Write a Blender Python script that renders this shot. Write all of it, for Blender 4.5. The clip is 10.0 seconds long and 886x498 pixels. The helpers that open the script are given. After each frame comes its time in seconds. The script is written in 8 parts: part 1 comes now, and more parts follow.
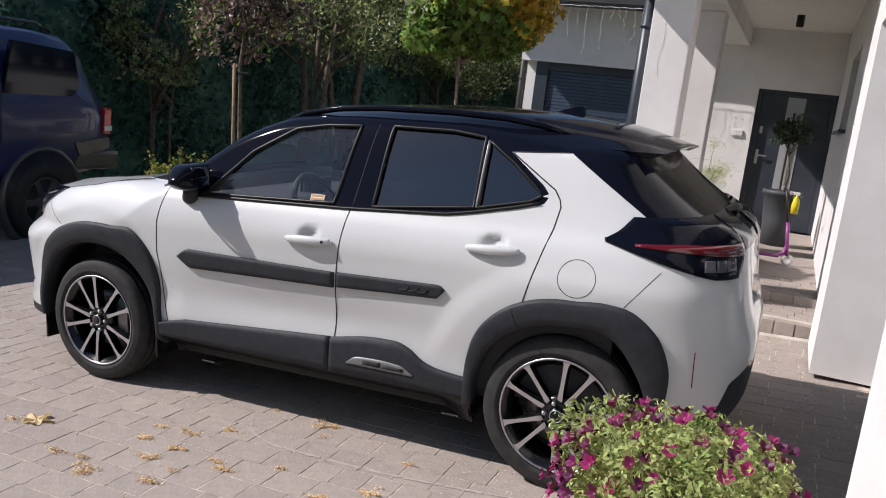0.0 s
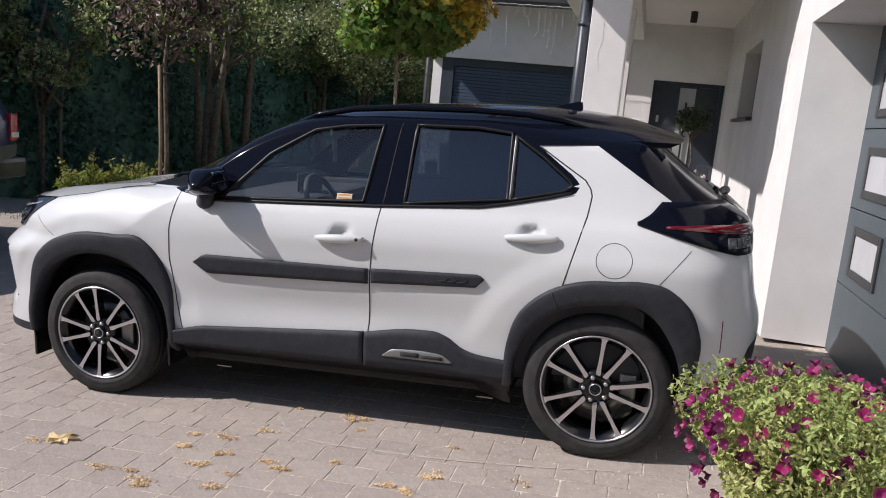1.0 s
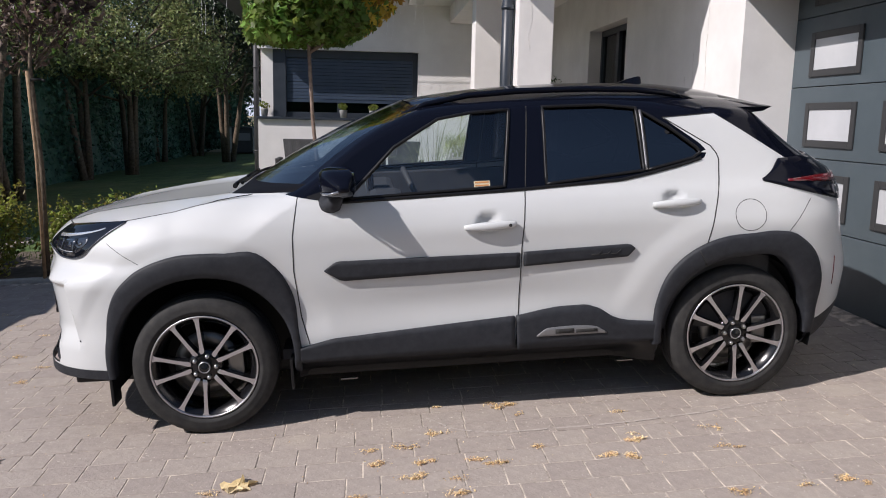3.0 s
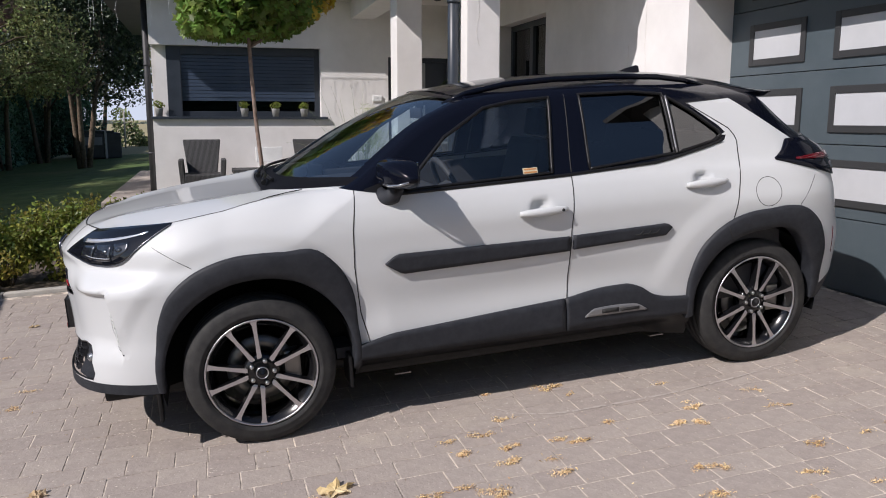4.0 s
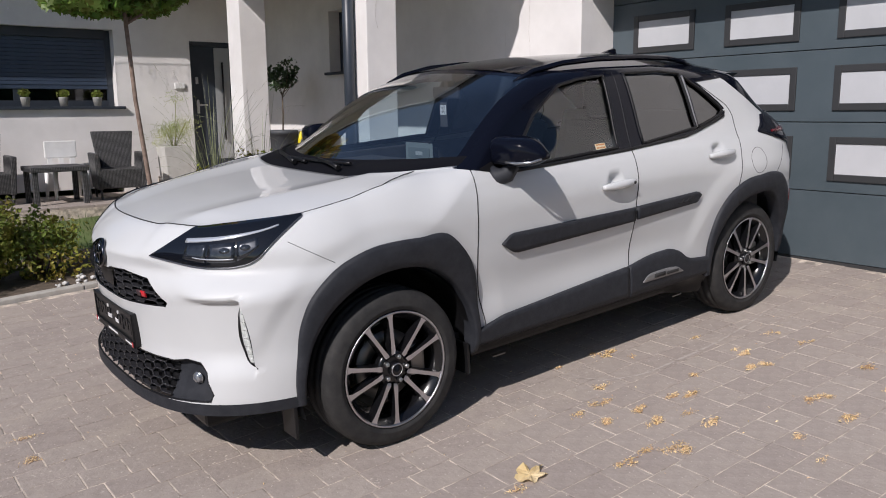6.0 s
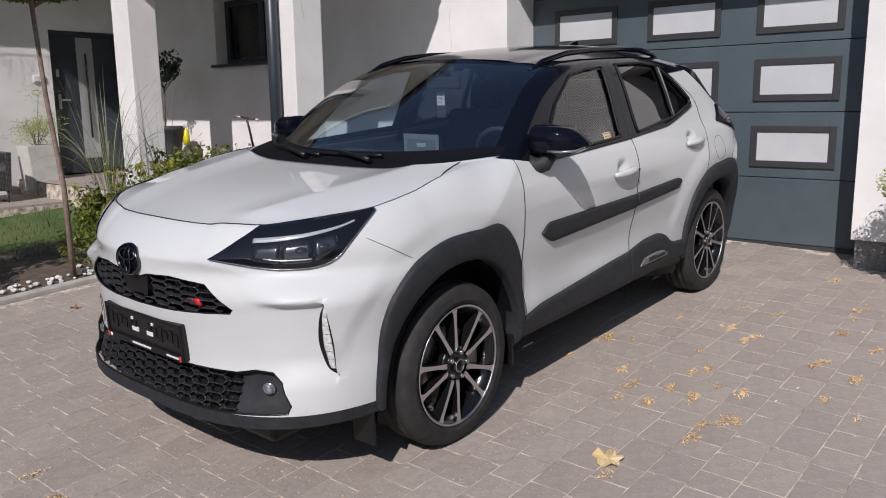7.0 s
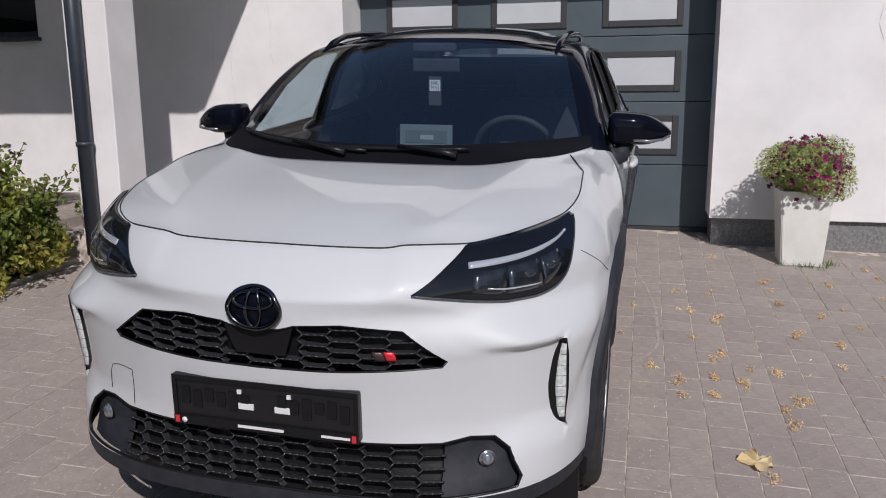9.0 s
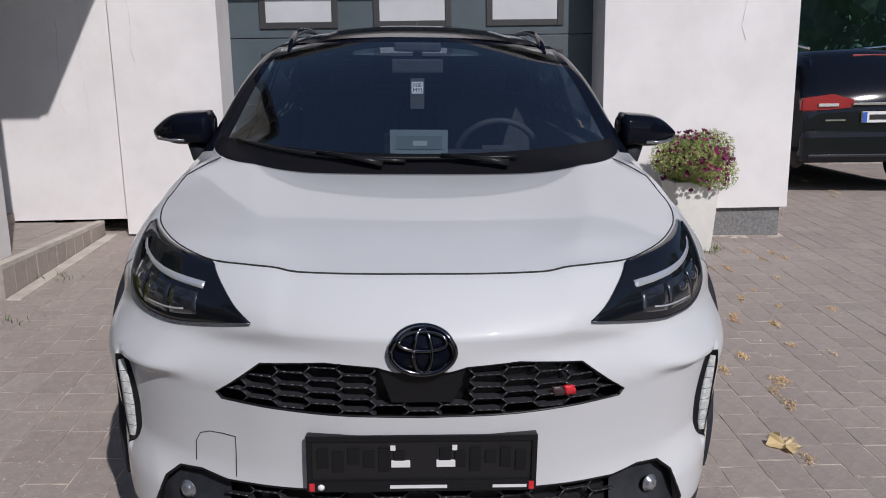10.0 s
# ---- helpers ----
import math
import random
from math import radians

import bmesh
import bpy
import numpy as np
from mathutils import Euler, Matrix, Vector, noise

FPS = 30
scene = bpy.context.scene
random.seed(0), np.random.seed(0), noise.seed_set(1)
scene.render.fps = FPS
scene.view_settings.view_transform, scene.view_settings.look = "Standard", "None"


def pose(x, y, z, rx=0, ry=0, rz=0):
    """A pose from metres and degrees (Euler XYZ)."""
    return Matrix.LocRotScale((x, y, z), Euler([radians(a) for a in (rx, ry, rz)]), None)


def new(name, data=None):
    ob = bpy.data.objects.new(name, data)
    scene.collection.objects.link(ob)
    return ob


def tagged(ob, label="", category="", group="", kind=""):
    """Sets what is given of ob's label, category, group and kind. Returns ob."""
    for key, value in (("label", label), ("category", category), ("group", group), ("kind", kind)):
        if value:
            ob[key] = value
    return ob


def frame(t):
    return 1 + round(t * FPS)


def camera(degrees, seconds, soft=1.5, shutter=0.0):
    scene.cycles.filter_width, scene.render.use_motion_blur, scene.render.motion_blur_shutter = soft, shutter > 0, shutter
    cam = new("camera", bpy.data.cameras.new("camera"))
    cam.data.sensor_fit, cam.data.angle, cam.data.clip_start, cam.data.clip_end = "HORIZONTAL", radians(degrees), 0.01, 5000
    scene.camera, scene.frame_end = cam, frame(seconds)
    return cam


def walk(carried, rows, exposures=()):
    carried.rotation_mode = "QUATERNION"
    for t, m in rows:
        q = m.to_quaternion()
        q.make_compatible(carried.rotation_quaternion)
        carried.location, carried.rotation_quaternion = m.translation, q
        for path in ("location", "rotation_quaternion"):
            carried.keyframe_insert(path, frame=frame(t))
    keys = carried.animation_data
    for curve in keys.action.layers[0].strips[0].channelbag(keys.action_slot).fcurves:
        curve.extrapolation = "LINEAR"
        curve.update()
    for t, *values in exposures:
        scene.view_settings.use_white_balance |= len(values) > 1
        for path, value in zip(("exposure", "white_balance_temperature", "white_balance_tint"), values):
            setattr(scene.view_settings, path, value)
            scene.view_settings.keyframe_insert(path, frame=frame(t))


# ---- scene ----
# The camera's way, in metres from the ground under the middle of the front axle of the parked car.
# x runs back along the car to the garage, y to the house, z out of the sloping drive.
cam = camera(58.40, 10.0, soft=1.0)
DRIVE = Matrix(((0.99819, -0.00137, -0.06006), (0.0, 0.99974, -0.02280), (0.06008, 0.02276, 0.99793))).to_4x4()
PATH = [
    (0.0, 3.3469, -3.9049, 1.5662, 79.790, -2.980, 24.252),
    (0.5, 3.0899, -4.1378, 1.5711, 79.910, -2.447, 19.536),
    (1.0, 2.7109, -4.3052, 1.5539, 79.817, -1.728, 14.508),
    (1.5, 2.2811, -4.4842, 1.5356, 79.724, -0.688, 9.578),
    (2.0, 1.8050, -4.5614, 1.5499, 79.474, 0.392, 4.773),
    (2.5, 1.3048, -4.5328, 1.5455, 79.281, 1.353, -0.161),
    (4.0, -0.1245, -4.3046, 1.5302, 78.484, 2.869, -16.563),
    (4.5, -0.5559, -4.1852, 1.5486, 78.034, 3.096, -21.901),
    (5.0, -0.9499, -3.9727, 1.5526, 77.623, 3.025, -27.053),
    (6.5, -2.0258, -3.1196, 1.5462, 76.562, 2.170, -43.892),
    (7.0, -2.3026, -2.7529, 1.5492, 76.171, 1.968, -50.265),
    (7.5, -2.4927, -2.3135, 1.5443, 75.871, 1.683, -56.774),
    (8.0, -2.6330, -1.8718, 1.5223, 75.713, 1.173, -63.158),
    (8.5, -2.6227, -1.4147, 1.5159, 75.419, 0.604, -69.377),
    (9.0, -2.6107, -0.9440, 1.5054, 75.311, 0.055, -75.964),
    (9.5, -2.6081, -0.4642, 1.5162, 75.165, -0.365, -83.645),
    (10.0, -2.5078, 0.0103, 1.5197, 75.055, -0.504, -92.154),
]
walk(cam, [(t, DRIVE @ pose(x, y, z, rx, ry, rz)) for t, x, y, z, rx, ry, rz in PATH], exposures=[(0.0, 0.42, 6300, 15), (2.5, 0.4, 6290, 15), (4.5, 0.28, 6290, 15), (6.5, 0.12, 6260, 15), (8.5, -0.1, 6180, 15), (10.0, -0.2, 6080, 15)])
# ---- end of walk ----
# ---- light ----
SUN_TO = Vector((-0.70, -0.33, 0.63)).normalized()
world = bpy.data.worlds.new("sky")
scene.world = world
world.use_nodes = True
wn = world.node_tree.nodes
sky = wn.new("ShaderNodeTexSky")
sky.sky_type = "NISHITA"
sky.sun_disc = False
sky.sun_elevation = math.asin(SUN_TO.z)
sky.sun_rotation = math.atan2(SUN_TO.x, SUN_TO.y)
sky.air_density, sky.dust_density, sky.ozone_density = 1.0, 0.5, 1.5
world.node_tree.links.new(sky.outputs[0], wn["Background"].inputs[0])
wn["Background"].inputs[1].default_value = 0.072
sun_data = bpy.data.lights.new("sun", "SUN")
sun_data.energy, sun_data.angle, sun_data.color = 4.0, radians(0.53), (1.0, 0.94, 0.87)
sun = new("sun", sun_data)
sun.matrix_world = Matrix.Translation((-6, -4, 12)) @ SUN_TO.to_track_quat("Z", "Y").to_matrix().to_4x4()

# ---- small tools ----


def link_mesh(name, bm, mat, parent=None, label="", smooth=False):
    me = bpy.data.meshes.new(name)
    bm.normal_update()
    bm.to_mesh(me)
    bm.free()
    for m in (mat if isinstance(mat, (list, tuple)) else [mat]):
        me.materials.append(m)
    if smooth:
        me.shade_smooth()
    ob = new(name, me)
    if parent is not None:
        ob.parent = parent
    if label:
        ob["label"] = label
    return ob


def part(name, bm, mat, parent, label="", smooth=False):
    return link_mesh(name, bm, mat, parent, label, smooth)


def empty(name, m=None, label="", category="", group="", kind=""):
    ob = new(name)
    ob.empty_display_size = 0.1
    if m is not None:
        ob.matrix_world = m
    return tagged(ob, label, category, group, kind)


def add_box(bm, x0, x1, y0, y1, z0, z1, bevel=0.0, m=None):
    vs = [bm.verts.new((x, y, z)) for x in (x0, x1) for y in (y0, y1) for z in (z0, z1)]
    fs = [bm.faces.new([vs[i] for i in q]) for q in ((0, 1, 3, 2), (4, 6, 7, 5), (0, 4, 5, 1), (2, 3, 7, 6), (0, 2, 6, 4), (1, 5, 7, 3))]
    if bevel > 0:
        es = list({e for f in fs for e in f.edges})
        r = bmesh.ops.bevel(bm, geom=es, offset=bevel, segments=2, affect="EDGES", profile=0.6)
        vs = list({v for f in r["faces"] for v in f.verts} | {v for v in vs if v.is_valid})
    if m is not None:
        for v in vs:
            v.co = m @ v.co
    return vs


def boxes(*specs, bevel=0.0):
    bm = bmesh.new()
    for s in specs:
        add_box(bm, *s, bevel=bevel)
    return bm


def add_tube(bm, pts, rad, sides=8, cap=True):
    """A round tube along pts; rad is a number or one per point."""
    pts = [Vector(p) for p in pts]
    rs = rad if isinstance(rad, (list, tuple)) else [rad] * len(pts)
    rings, side = [], None
    for i, p in enumerate(pts):
        d = (pts[min(i + 1, len(pts) - 1)] - pts[max(i - 1, 0)]).normalized()
        if side is None:
            side = d.orthogonal().normalized()
        side = (side - side.dot(d) * d).normalized()
        up = d.cross(side)
        rings.append([bm.verts.new(p + rs[i] * (math.cos(2 * math.pi * k / sides) * side + math.sin(2 * math.pi * k / sides) * up)) for k in range(sides)])
    for a, b in zip(rings, rings[1:]):
        for k in range(sides):
            f = bm.faces.new((a[k], a[(k + 1) % sides], b[(k + 1) % sides], b[k]))
            f.smooth = True
    if cap:
        bm.faces.new(rings[0][::-1])
        bm.faces.new(rings[-1])
    return bm


def tube(pts, rad, sides=8):
    return add_tube(bmesh.new(), pts, rad, sides)


def lathe(profile, segs=48, axis="Y", close=False):
    """Turn a profile of (radius, height) round an axis."""
    bm = bmesh.new()
    rows = []
    for r, h in profile:
        row = []
        for k in range(segs):
            c, s = r * math.cos(2 * math.pi * k / segs), r * math.sin(2 * math.pi * k / segs)
            row.append(bm.verts.new((c, h, s) if axis == "Y" else (c, s, h)))
        rows.append(row)
    pairs = list(zip(rows, rows[1:])) + ([(rows[-1], rows[0])] if close else [])
    for a, b in pairs:
        for k in range(segs):
            f = bm.faces.new((a[k], b[k], b[(k + 1) % segs], a[(k + 1) % segs]))
            f.smooth = True
    if not close:
        for row, flip in ((rows[0], False), (rows[-1], True)):
            bm.faces.new(row[::-1] if flip else row)
    bmesh.ops.recalc_face_normals(bm, faces=bm.faces[:])
    return bm


def prism(outline, depth, m=None, bevel=0.0):
    """A plate: an outline of (u, v) drawn in xz, depth along y."""
    bm = bmesh.new()
    a = [bm.verts.new((u, 0, v)) for u, v in outline]
    b = [bm.verts.new((u, depth, v)) for u, v in outline]
    n = len(outline)
    bm.faces.new(a)
    bm.faces.new(b[::-1])
    for i in range(n):
        bm.faces.new((a[i], b[i], b[(i + 1) % n], a[(i + 1) % n]))
    bmesh.ops.recalc_face_normals(bm, faces=bm.faces[:])
    if bevel > 0:
        bmesh.ops.bevel(bm, geom=bm.edges[:], offset=bevel, segments=2, affect="EDGES")
    if m is not None:
        bm.transform(m)
    return bm


def curve_fn(pts):
    """A smooth function through (t, value) points."""
    ts, vs = [p[0] for p in pts], [p[1] for p in pts]
    n = len(ts)
    slope = [(vs[i + 1] - vs[i]) / (ts[i + 1] - ts[i]) for i in range(n - 1)]
    tan = [slope[0]] + [0.0 if slope[i - 1] * slope[i] <= 0 else 2 * slope[i - 1] * slope[i] / (slope[i - 1] + slope[i]) for i in range(1, n - 1)] + [slope[-1]]

    def f(t):
        if t <= ts[0]:
            return vs[0]
        if t >= ts[-1]:
            return vs[-1]
        i = max(k for k in range(n - 1) if ts[k] <= t)
        h = ts[i + 1] - ts[i]
        s = (t - ts[i]) / h
        return (1 + 2 * s) * (1 - s) ** 2 * vs[i] + s * (1 - s) ** 2 * h * tan[i] + s * s * (3 - 2 * s) * vs[i + 1] + s * s * (s - 1) * h * tan[i + 1]

    return f


def lin_fn(pts):
    ts, vs = [p[0] for p in pts], [p[1] for p in pts]
    return lambda t: float(np.interp(t, ts, vs))


# ---- materials ----
def mat_new(name, base, rough=0.6, metal=0.0, coat=0.0, spec=0.5):
    m = bpy.data.materials.new(name)
    m.use_nodes = True
    b = m.node_tree.nodes["Principled BSDF"]
    b.inputs["Base Color"].default_value = (*base, 1)
    b.inputs["Roughness"].default_value = rough
    b.inputs["Metallic"].default_value = metal
    b.inputs["Coat Weight"].default_value = coat
    b.inputs["Coat Roughness"].default_value = 0.03
    b.inputs["Specular IOR Level"].default_value = spec
    return m


def shader(m):
    return m.node_tree.nodes["Principled BSDF"]


def node(m, kind, **values):
    n = m.node_tree.nodes.new(kind)
    for k, v in values.items():
        n.inputs[k.replace("_", " ")].default_value = v
    return n


def wire(m, a, b):
    m.node_tree.links.new(a, b)


def vary(m, dark, light, scale, detail=6.0, lo=0.35, hi=0.65, space="Object", second=None, bump=0.0, bump_scale=None, rough=None):
    """Two-tone noise colour, an optional second larger stain, fine bump and roughness spread."""
    tc = node(m, "ShaderNodeTexCoord")
    co = tc.outputs[space]
    n1 = node(m, "ShaderNodeTexNoise", Scale=scale, Detail=detail, Roughness=0.6)
    wire(m, co, n1.inputs["Vector"])
    r1 = node(m, "ShaderNodeValToRGB")
    r1.color_ramp.elements[0].position, r1.color_ramp.elements[1].position = lo, hi
    r1.color_ramp.elements[0].color, r1.color_ramp.elements[1].color = (*dark, 1), (*light, 1)
    wire(m, n1.outputs["Fac"], r1.inputs["Fac"])
    col = r1.outputs["Color"]
    if second:
        s_scale, s_col, s_lo, s_hi = second
        n2 = node(m, "ShaderNodeTexNoise", Scale=s_scale, Detail=4.0, Roughness=0.55)
        wire(m, co, n2.inputs["Vector"])
        r2 = node(m, "ShaderNodeMapRange", From_Min=s_lo, From_Max=s_hi)
        wire(m, n2.outputs["Fac"], r2.inputs["Value"])
        mx = m.node_tree.nodes.new("ShaderNodeMix")
        mx.data_type = "RGBA"
        wire(m, r2.outputs["Result"], mx.inputs["Factor"])
        wire(m, col, mx.inputs["A"])
        mx.inputs["B"].default_value = (*s_col, 1)
        col = mx.outputs["Result"]
    wire(m, col, shader(m).inputs["Base Color"])
    if bump > 0:
        n3 = node(m, "ShaderNodeTexNoise", Scale=bump_scale or scale * 3, Detail=5.0)
        wire(m, co, n3.inputs["Vector"])
        bp = node(m, "ShaderNodeBump", Strength=bump, Distance=0.01)
        wire(m, n3.outputs["Fac"], bp.inputs["Height"])
        wire(m, bp.outputs["Normal"], shader(m).inputs["Normal"])
    if rough:
        mr = node(m, "ShaderNodeMapRange", To_Min=rough[0], To_Max=rough[1])
        wire(m, n1.outputs["Fac"], mr.inputs["Value"])
        wire(m, mr.outputs["Result"], shader(m).inputs["Roughness"])
    return m


def by_object(m, spread, hue=0.0):
    """Lets each object, or each island of a joined mesh, differ a little in tone."""
    src = shader(m).inputs["Base Color"].links[0].from_socket
    oi = node(m, "ShaderNodeObjectInfo")
    geo = node(m, "ShaderNodeNewGeometry")
    add = node(m, "ShaderNodeMath")
    add.operation = "ADD"
    wire(m, oi.outputs["Random"], add.inputs[0])
    wire(m, geo.outputs["Random Per Island"], add.inputs[1])
    fr = node(m, "ShaderNodeMath")
    fr.operation = "FRACT"
    wire(m, add.outputs[0], fr.inputs[0])
    mr = node(m, "ShaderNodeMapRange", To_Min=1 - spread, To_Max=1 + spread)
    wire(m, fr.outputs[0], mr.inputs["Value"])
    hs = node(m, "ShaderNodeHueSaturation")
    wire(m, mr.outputs["Result"], hs.inputs["Value"])
    if hue > 0:
        m2 = node(m, "ShaderNodeMapRange", To_Min=0.5 - hue, To_Max=0.5 + hue)
        wire(m, fr.outputs[0], m2.inputs["Value"])
        wire(m, m2.outputs["Result"], hs.inputs["Hue"])
    wire(m, src, hs.inputs["Color"])
    wire(m, hs.outputs["Color"], shader(m).inputs["Base Color"])
    return m


def glass_mat(name, tint, gloss=1.0, ior=1.5):
    m = bpy.data.materials.new(name)
    m.use_nodes = True
    nt = m.node_tree
    nt.nodes.remove(nt.nodes["Principled BSDF"])
    tr = node(m, "ShaderNodeBsdfTransparent", Color=(*tint, 1))
    gl = node(m, "ShaderNodeBsdfGlossy", Color=(gloss, gloss, gloss, 1), Roughness=0.01)
    lw = node(m, "ShaderNodeLayerWeight", Blend=0.5)
    pw = node(m, "ShaderNodeMath")
    pw.operation = "POWER"
    pw.inputs[1].default_value = 4.5
    wire(m, lw.outputs["Facing"], pw.inputs[0])
    fr = node(m, "ShaderNodeMapRange", To_Min=((ior - 1) / (ior + 1)) ** 2, To_Max=0.95)
    wire(m, pw.outputs[0], fr.inputs["Value"])
    mx = node(m, "ShaderNodeMixShader")
    wire(m, fr.outputs["Result"], mx.inputs[0])
    wire(m, tr.outputs[0], mx.inputs[1])
    wire(m, gl.outputs[0], mx.inputs[2])
    wire(m, mx.outputs[0], nt.nodes["Material Output"].inputs[0])
    return m


# house
PLASTER = vary(mat_new("plaster", (0.78, 0.76, 0.73), 0.9), (0.68, 0.66, 0.645), (0.76, 0.74, 0.725), 2.2, second=(0.9, (0.62, 0.60, 0.575), 0.6, 0.85), bump=0.07, bump_scale=330)
PLINTH = vary(mat_new("plinth", (0.2, 0.2, 0.2), 0.9), (0.13, 0.13, 0.13), (0.24, 0.235, 0.23), 60, bump=0.4, bump_scale=200)
DOOR_GREY = vary(mat_new("garage_steel", (0.05, 0.07, 0.085), 0.45), (0.062, 0.082, 0.095), (0.075, 0.096, 0.11), 3.0, bump=0.06, bump_scale=90)
ANTHRACITE = vary(mat_new("anthracite", (0.03, 0.035, 0.045), 0.4), (0.024, 0.031, 0.043), (0.034, 0.042, 0.055), 5.0)
PANE_FRAME = mat_new("pane_frame", (0.035, 0.036, 0.038), 0.5)
MILK = vary(mat_new("milky_pane", (0.62, 0.63, 0.65), 0.25, coat=0.3), (0.47, 0.48, 0.50), (0.53, 0.54, 0.56), 2.0)
CEILING = vary(mat_new("ceiling_paint", (0.75, 0.73, 0.70), 0.9), (0.73, 0.71, 0.68), (0.78, 0.76, 0.73), 1.5)
ROOF = vary(mat_new("roof_sheet", (0.03, 0.03, 0.033), 0.55), (0.024, 0.024, 0.027), (0.04, 0.04, 0.043), 4.0)
GLASS_DARK = glass_mat("window_glass", (0.30, 0.32, 0.34))
STEEL = mat_new("steel", (0.6, 0.6, 0.6), 0.3, 1.0)
STONE_EDGE = vary(mat_new("step_edge", (0.5, 0.46, 0.4), 0.85), (0.42, 0.38, 0.32), (0.56, 0.52, 0.46), 8.0, bump=0.2, bump_scale=80)
# ground
PAVER = by_object(vary(mat_new("paver", (0.2, 0.19, 0.19), 0.85), (0.298, 0.256, 0.226), (0.348, 0.300, 0.266), 22, space="Object", second=(2.6, (0.40, 0.345, 0.29), 0.55, 0.85), bump=0.35, bump_scale=60), 0.06, 0.004)
def specks(m, scale, colour, lo, hi):
    """Pale grit scattered over a surface."""
    b = shader(m)
    src = b.inputs["Base Color"].links[0].from_socket
    tc = node(m, "ShaderNodeTexCoord")
    n = node(m, "ShaderNodeTexNoise", Scale=scale, Detail=2.0)
    wire(m, tc.outputs["Object"], n.inputs["Vector"])
    r = node(m, "ShaderNodeMapRange", From_Min=lo, From_Max=hi)
    wire(m, n.outputs["Fac"], r.inputs["Value"])
    mx = m.node_tree.nodes.new("ShaderNodeMix")
    mx.data_type = "RGBA"
    wire(m, r.outputs["Result"], mx.inputs["Factor"])
    wire(m, src, mx.inputs["A"])
    mx.inputs["B"].default_value = (*colour, 1)
    wire(m, mx.outputs["Result"], b.inputs["Base Color"])
    return m


specks(PAVER, 75, (0.62, 0.55, 0.48), 0.665, 0.74)
JOINT = vary(mat_new("joint_sand", (0.12, 0.11, 0.1), 0.95), (0.24, 0.208, 0.178), (0.66, 0.57, 0.48), 13, lo=0.38, hi=0.60, bump=0.4, bump_scale=150)
LAWN = vary(mat_new("lawn", (0.07, 0.12, 0.03), 0.9), (0.045, 0.085, 0.018), (0.10, 0.15, 0.04), 3.0, second=(0.25, (0.16, 0.16, 0.06), 0.5, 0.75), bump=0.6, bump_scale=120)
FIELD = vary(mat_new("field", (0.3, 0.26, 0.14), 0.95), (0.28, 0.25, 0.14), (0.36, 0.30, 0.16), 0.02)
SOIL = vary(mat_new("soil", (0.1, 0.08, 0.06), 0.95), (0.07, 0.055, 0.04), (0.13, 0.10, 0.075), 12, bump=0.5, bump_scale=80)
KERB = vary(mat_new("kerb_concrete", (0.4, 0.38, 0.35), 0.9), (0.34, 0.32, 0.29), (0.46, 0.44, 0.40), 9, bump=0.25, bump_scale=120)


# ---- ground ----
def lie(x, y):
    """Height of the drive: it climbs to the garage and levels out away from it."""
    xx = max(-7.0, min(5.2, x))
    yy = max(-6.0, min(5.0, y))
    return 0.06041 * xx + 0.02281 * yy


def soft_lie(x, y):
    far = max(0.0, math.hypot(x, y) - 25.0)
    return lie(x, y) * max(0.0, 1 - far / 60.0) - 0.2 * min(1.0, far / 60.0)


def ground_sheet(name, mat, x0, x1, y0, y1, nx, ny, lift=0.0):
    bm = bmesh.new()
    vs = [[bm.verts.new((x0 + (x1 - x0) * i / nx, y0 + (y1 - y0) * j / ny, 0)) for j in range(ny + 1)] for i in range(nx + 1)]
    for row in vs:
        for v in row:
            v.co.z = soft_lie(v.co.x, v.co.y) + lift
    for i in range(nx):
        for j in range(ny):
            bm.faces.new((vs[i][j], vs[i + 1][j], vs[i + 1][j + 1], vs[i][j + 1]))
    return link_mesh(name, bm, mat)


def wide_ground():
    """One sheet to the horizon, finer towards the house."""
    bm = bmesh.new()
    ticks = sorted({s * t for s in (-1, 1) for t in (0, 1, 2, 3, 4, 5, 6, 7, 8, 10, 12, 16, 20, 26, 34, 46, 60, 85, 120, 300, 900, 3000)})
    vs = [[bm.verts.new((x, y, soft_lie(x, y) - 0.03)) for y in ticks] for x in ticks]
    for i in range(len(ticks) - 1):
        for j in range(len(ticks) - 1):
            f = bm.faces.new((vs[i][j], vs[i + 1][j], vs[i + 1][j + 1], vs[i][j + 1]))
            c = f.calc_center_median()
            f.material_index = 1 if c.y > 34 or abs(c.x) > 46 else 0
            f.smooth = True
    return tagged(link_mesh("ground", bm, [LAWN, FIELD]), "mown green lawn with tan fields beyond", "ground", kind="structure")


wide_ground()
drive_bed = tagged(ground_sheet("pavement", JOINT, -14, 9, -9, 2.85, 46, 24, lift=0.0007), "grey-brown concrete block paving with sandy joints", "pavement", kind="structure")

# ---- house ----
PX, BX, DX = 3.55, 3.60, 3.97      # faces of the piers, of the porch's long wall, of the garage door
AY = 8.15                          # face of the wall with the front door
CEIL, FLOOR_Z = 3.2, 0.46


def wall(name, specs, label, mat=PLASTER):
    for i, spec in enumerate(specs):
        tagged(link_mesh(name if len(specs) == 1 else "%s_%d" % (name, i + 1), boxes(spec), mat), label, "wall", kind="structure")


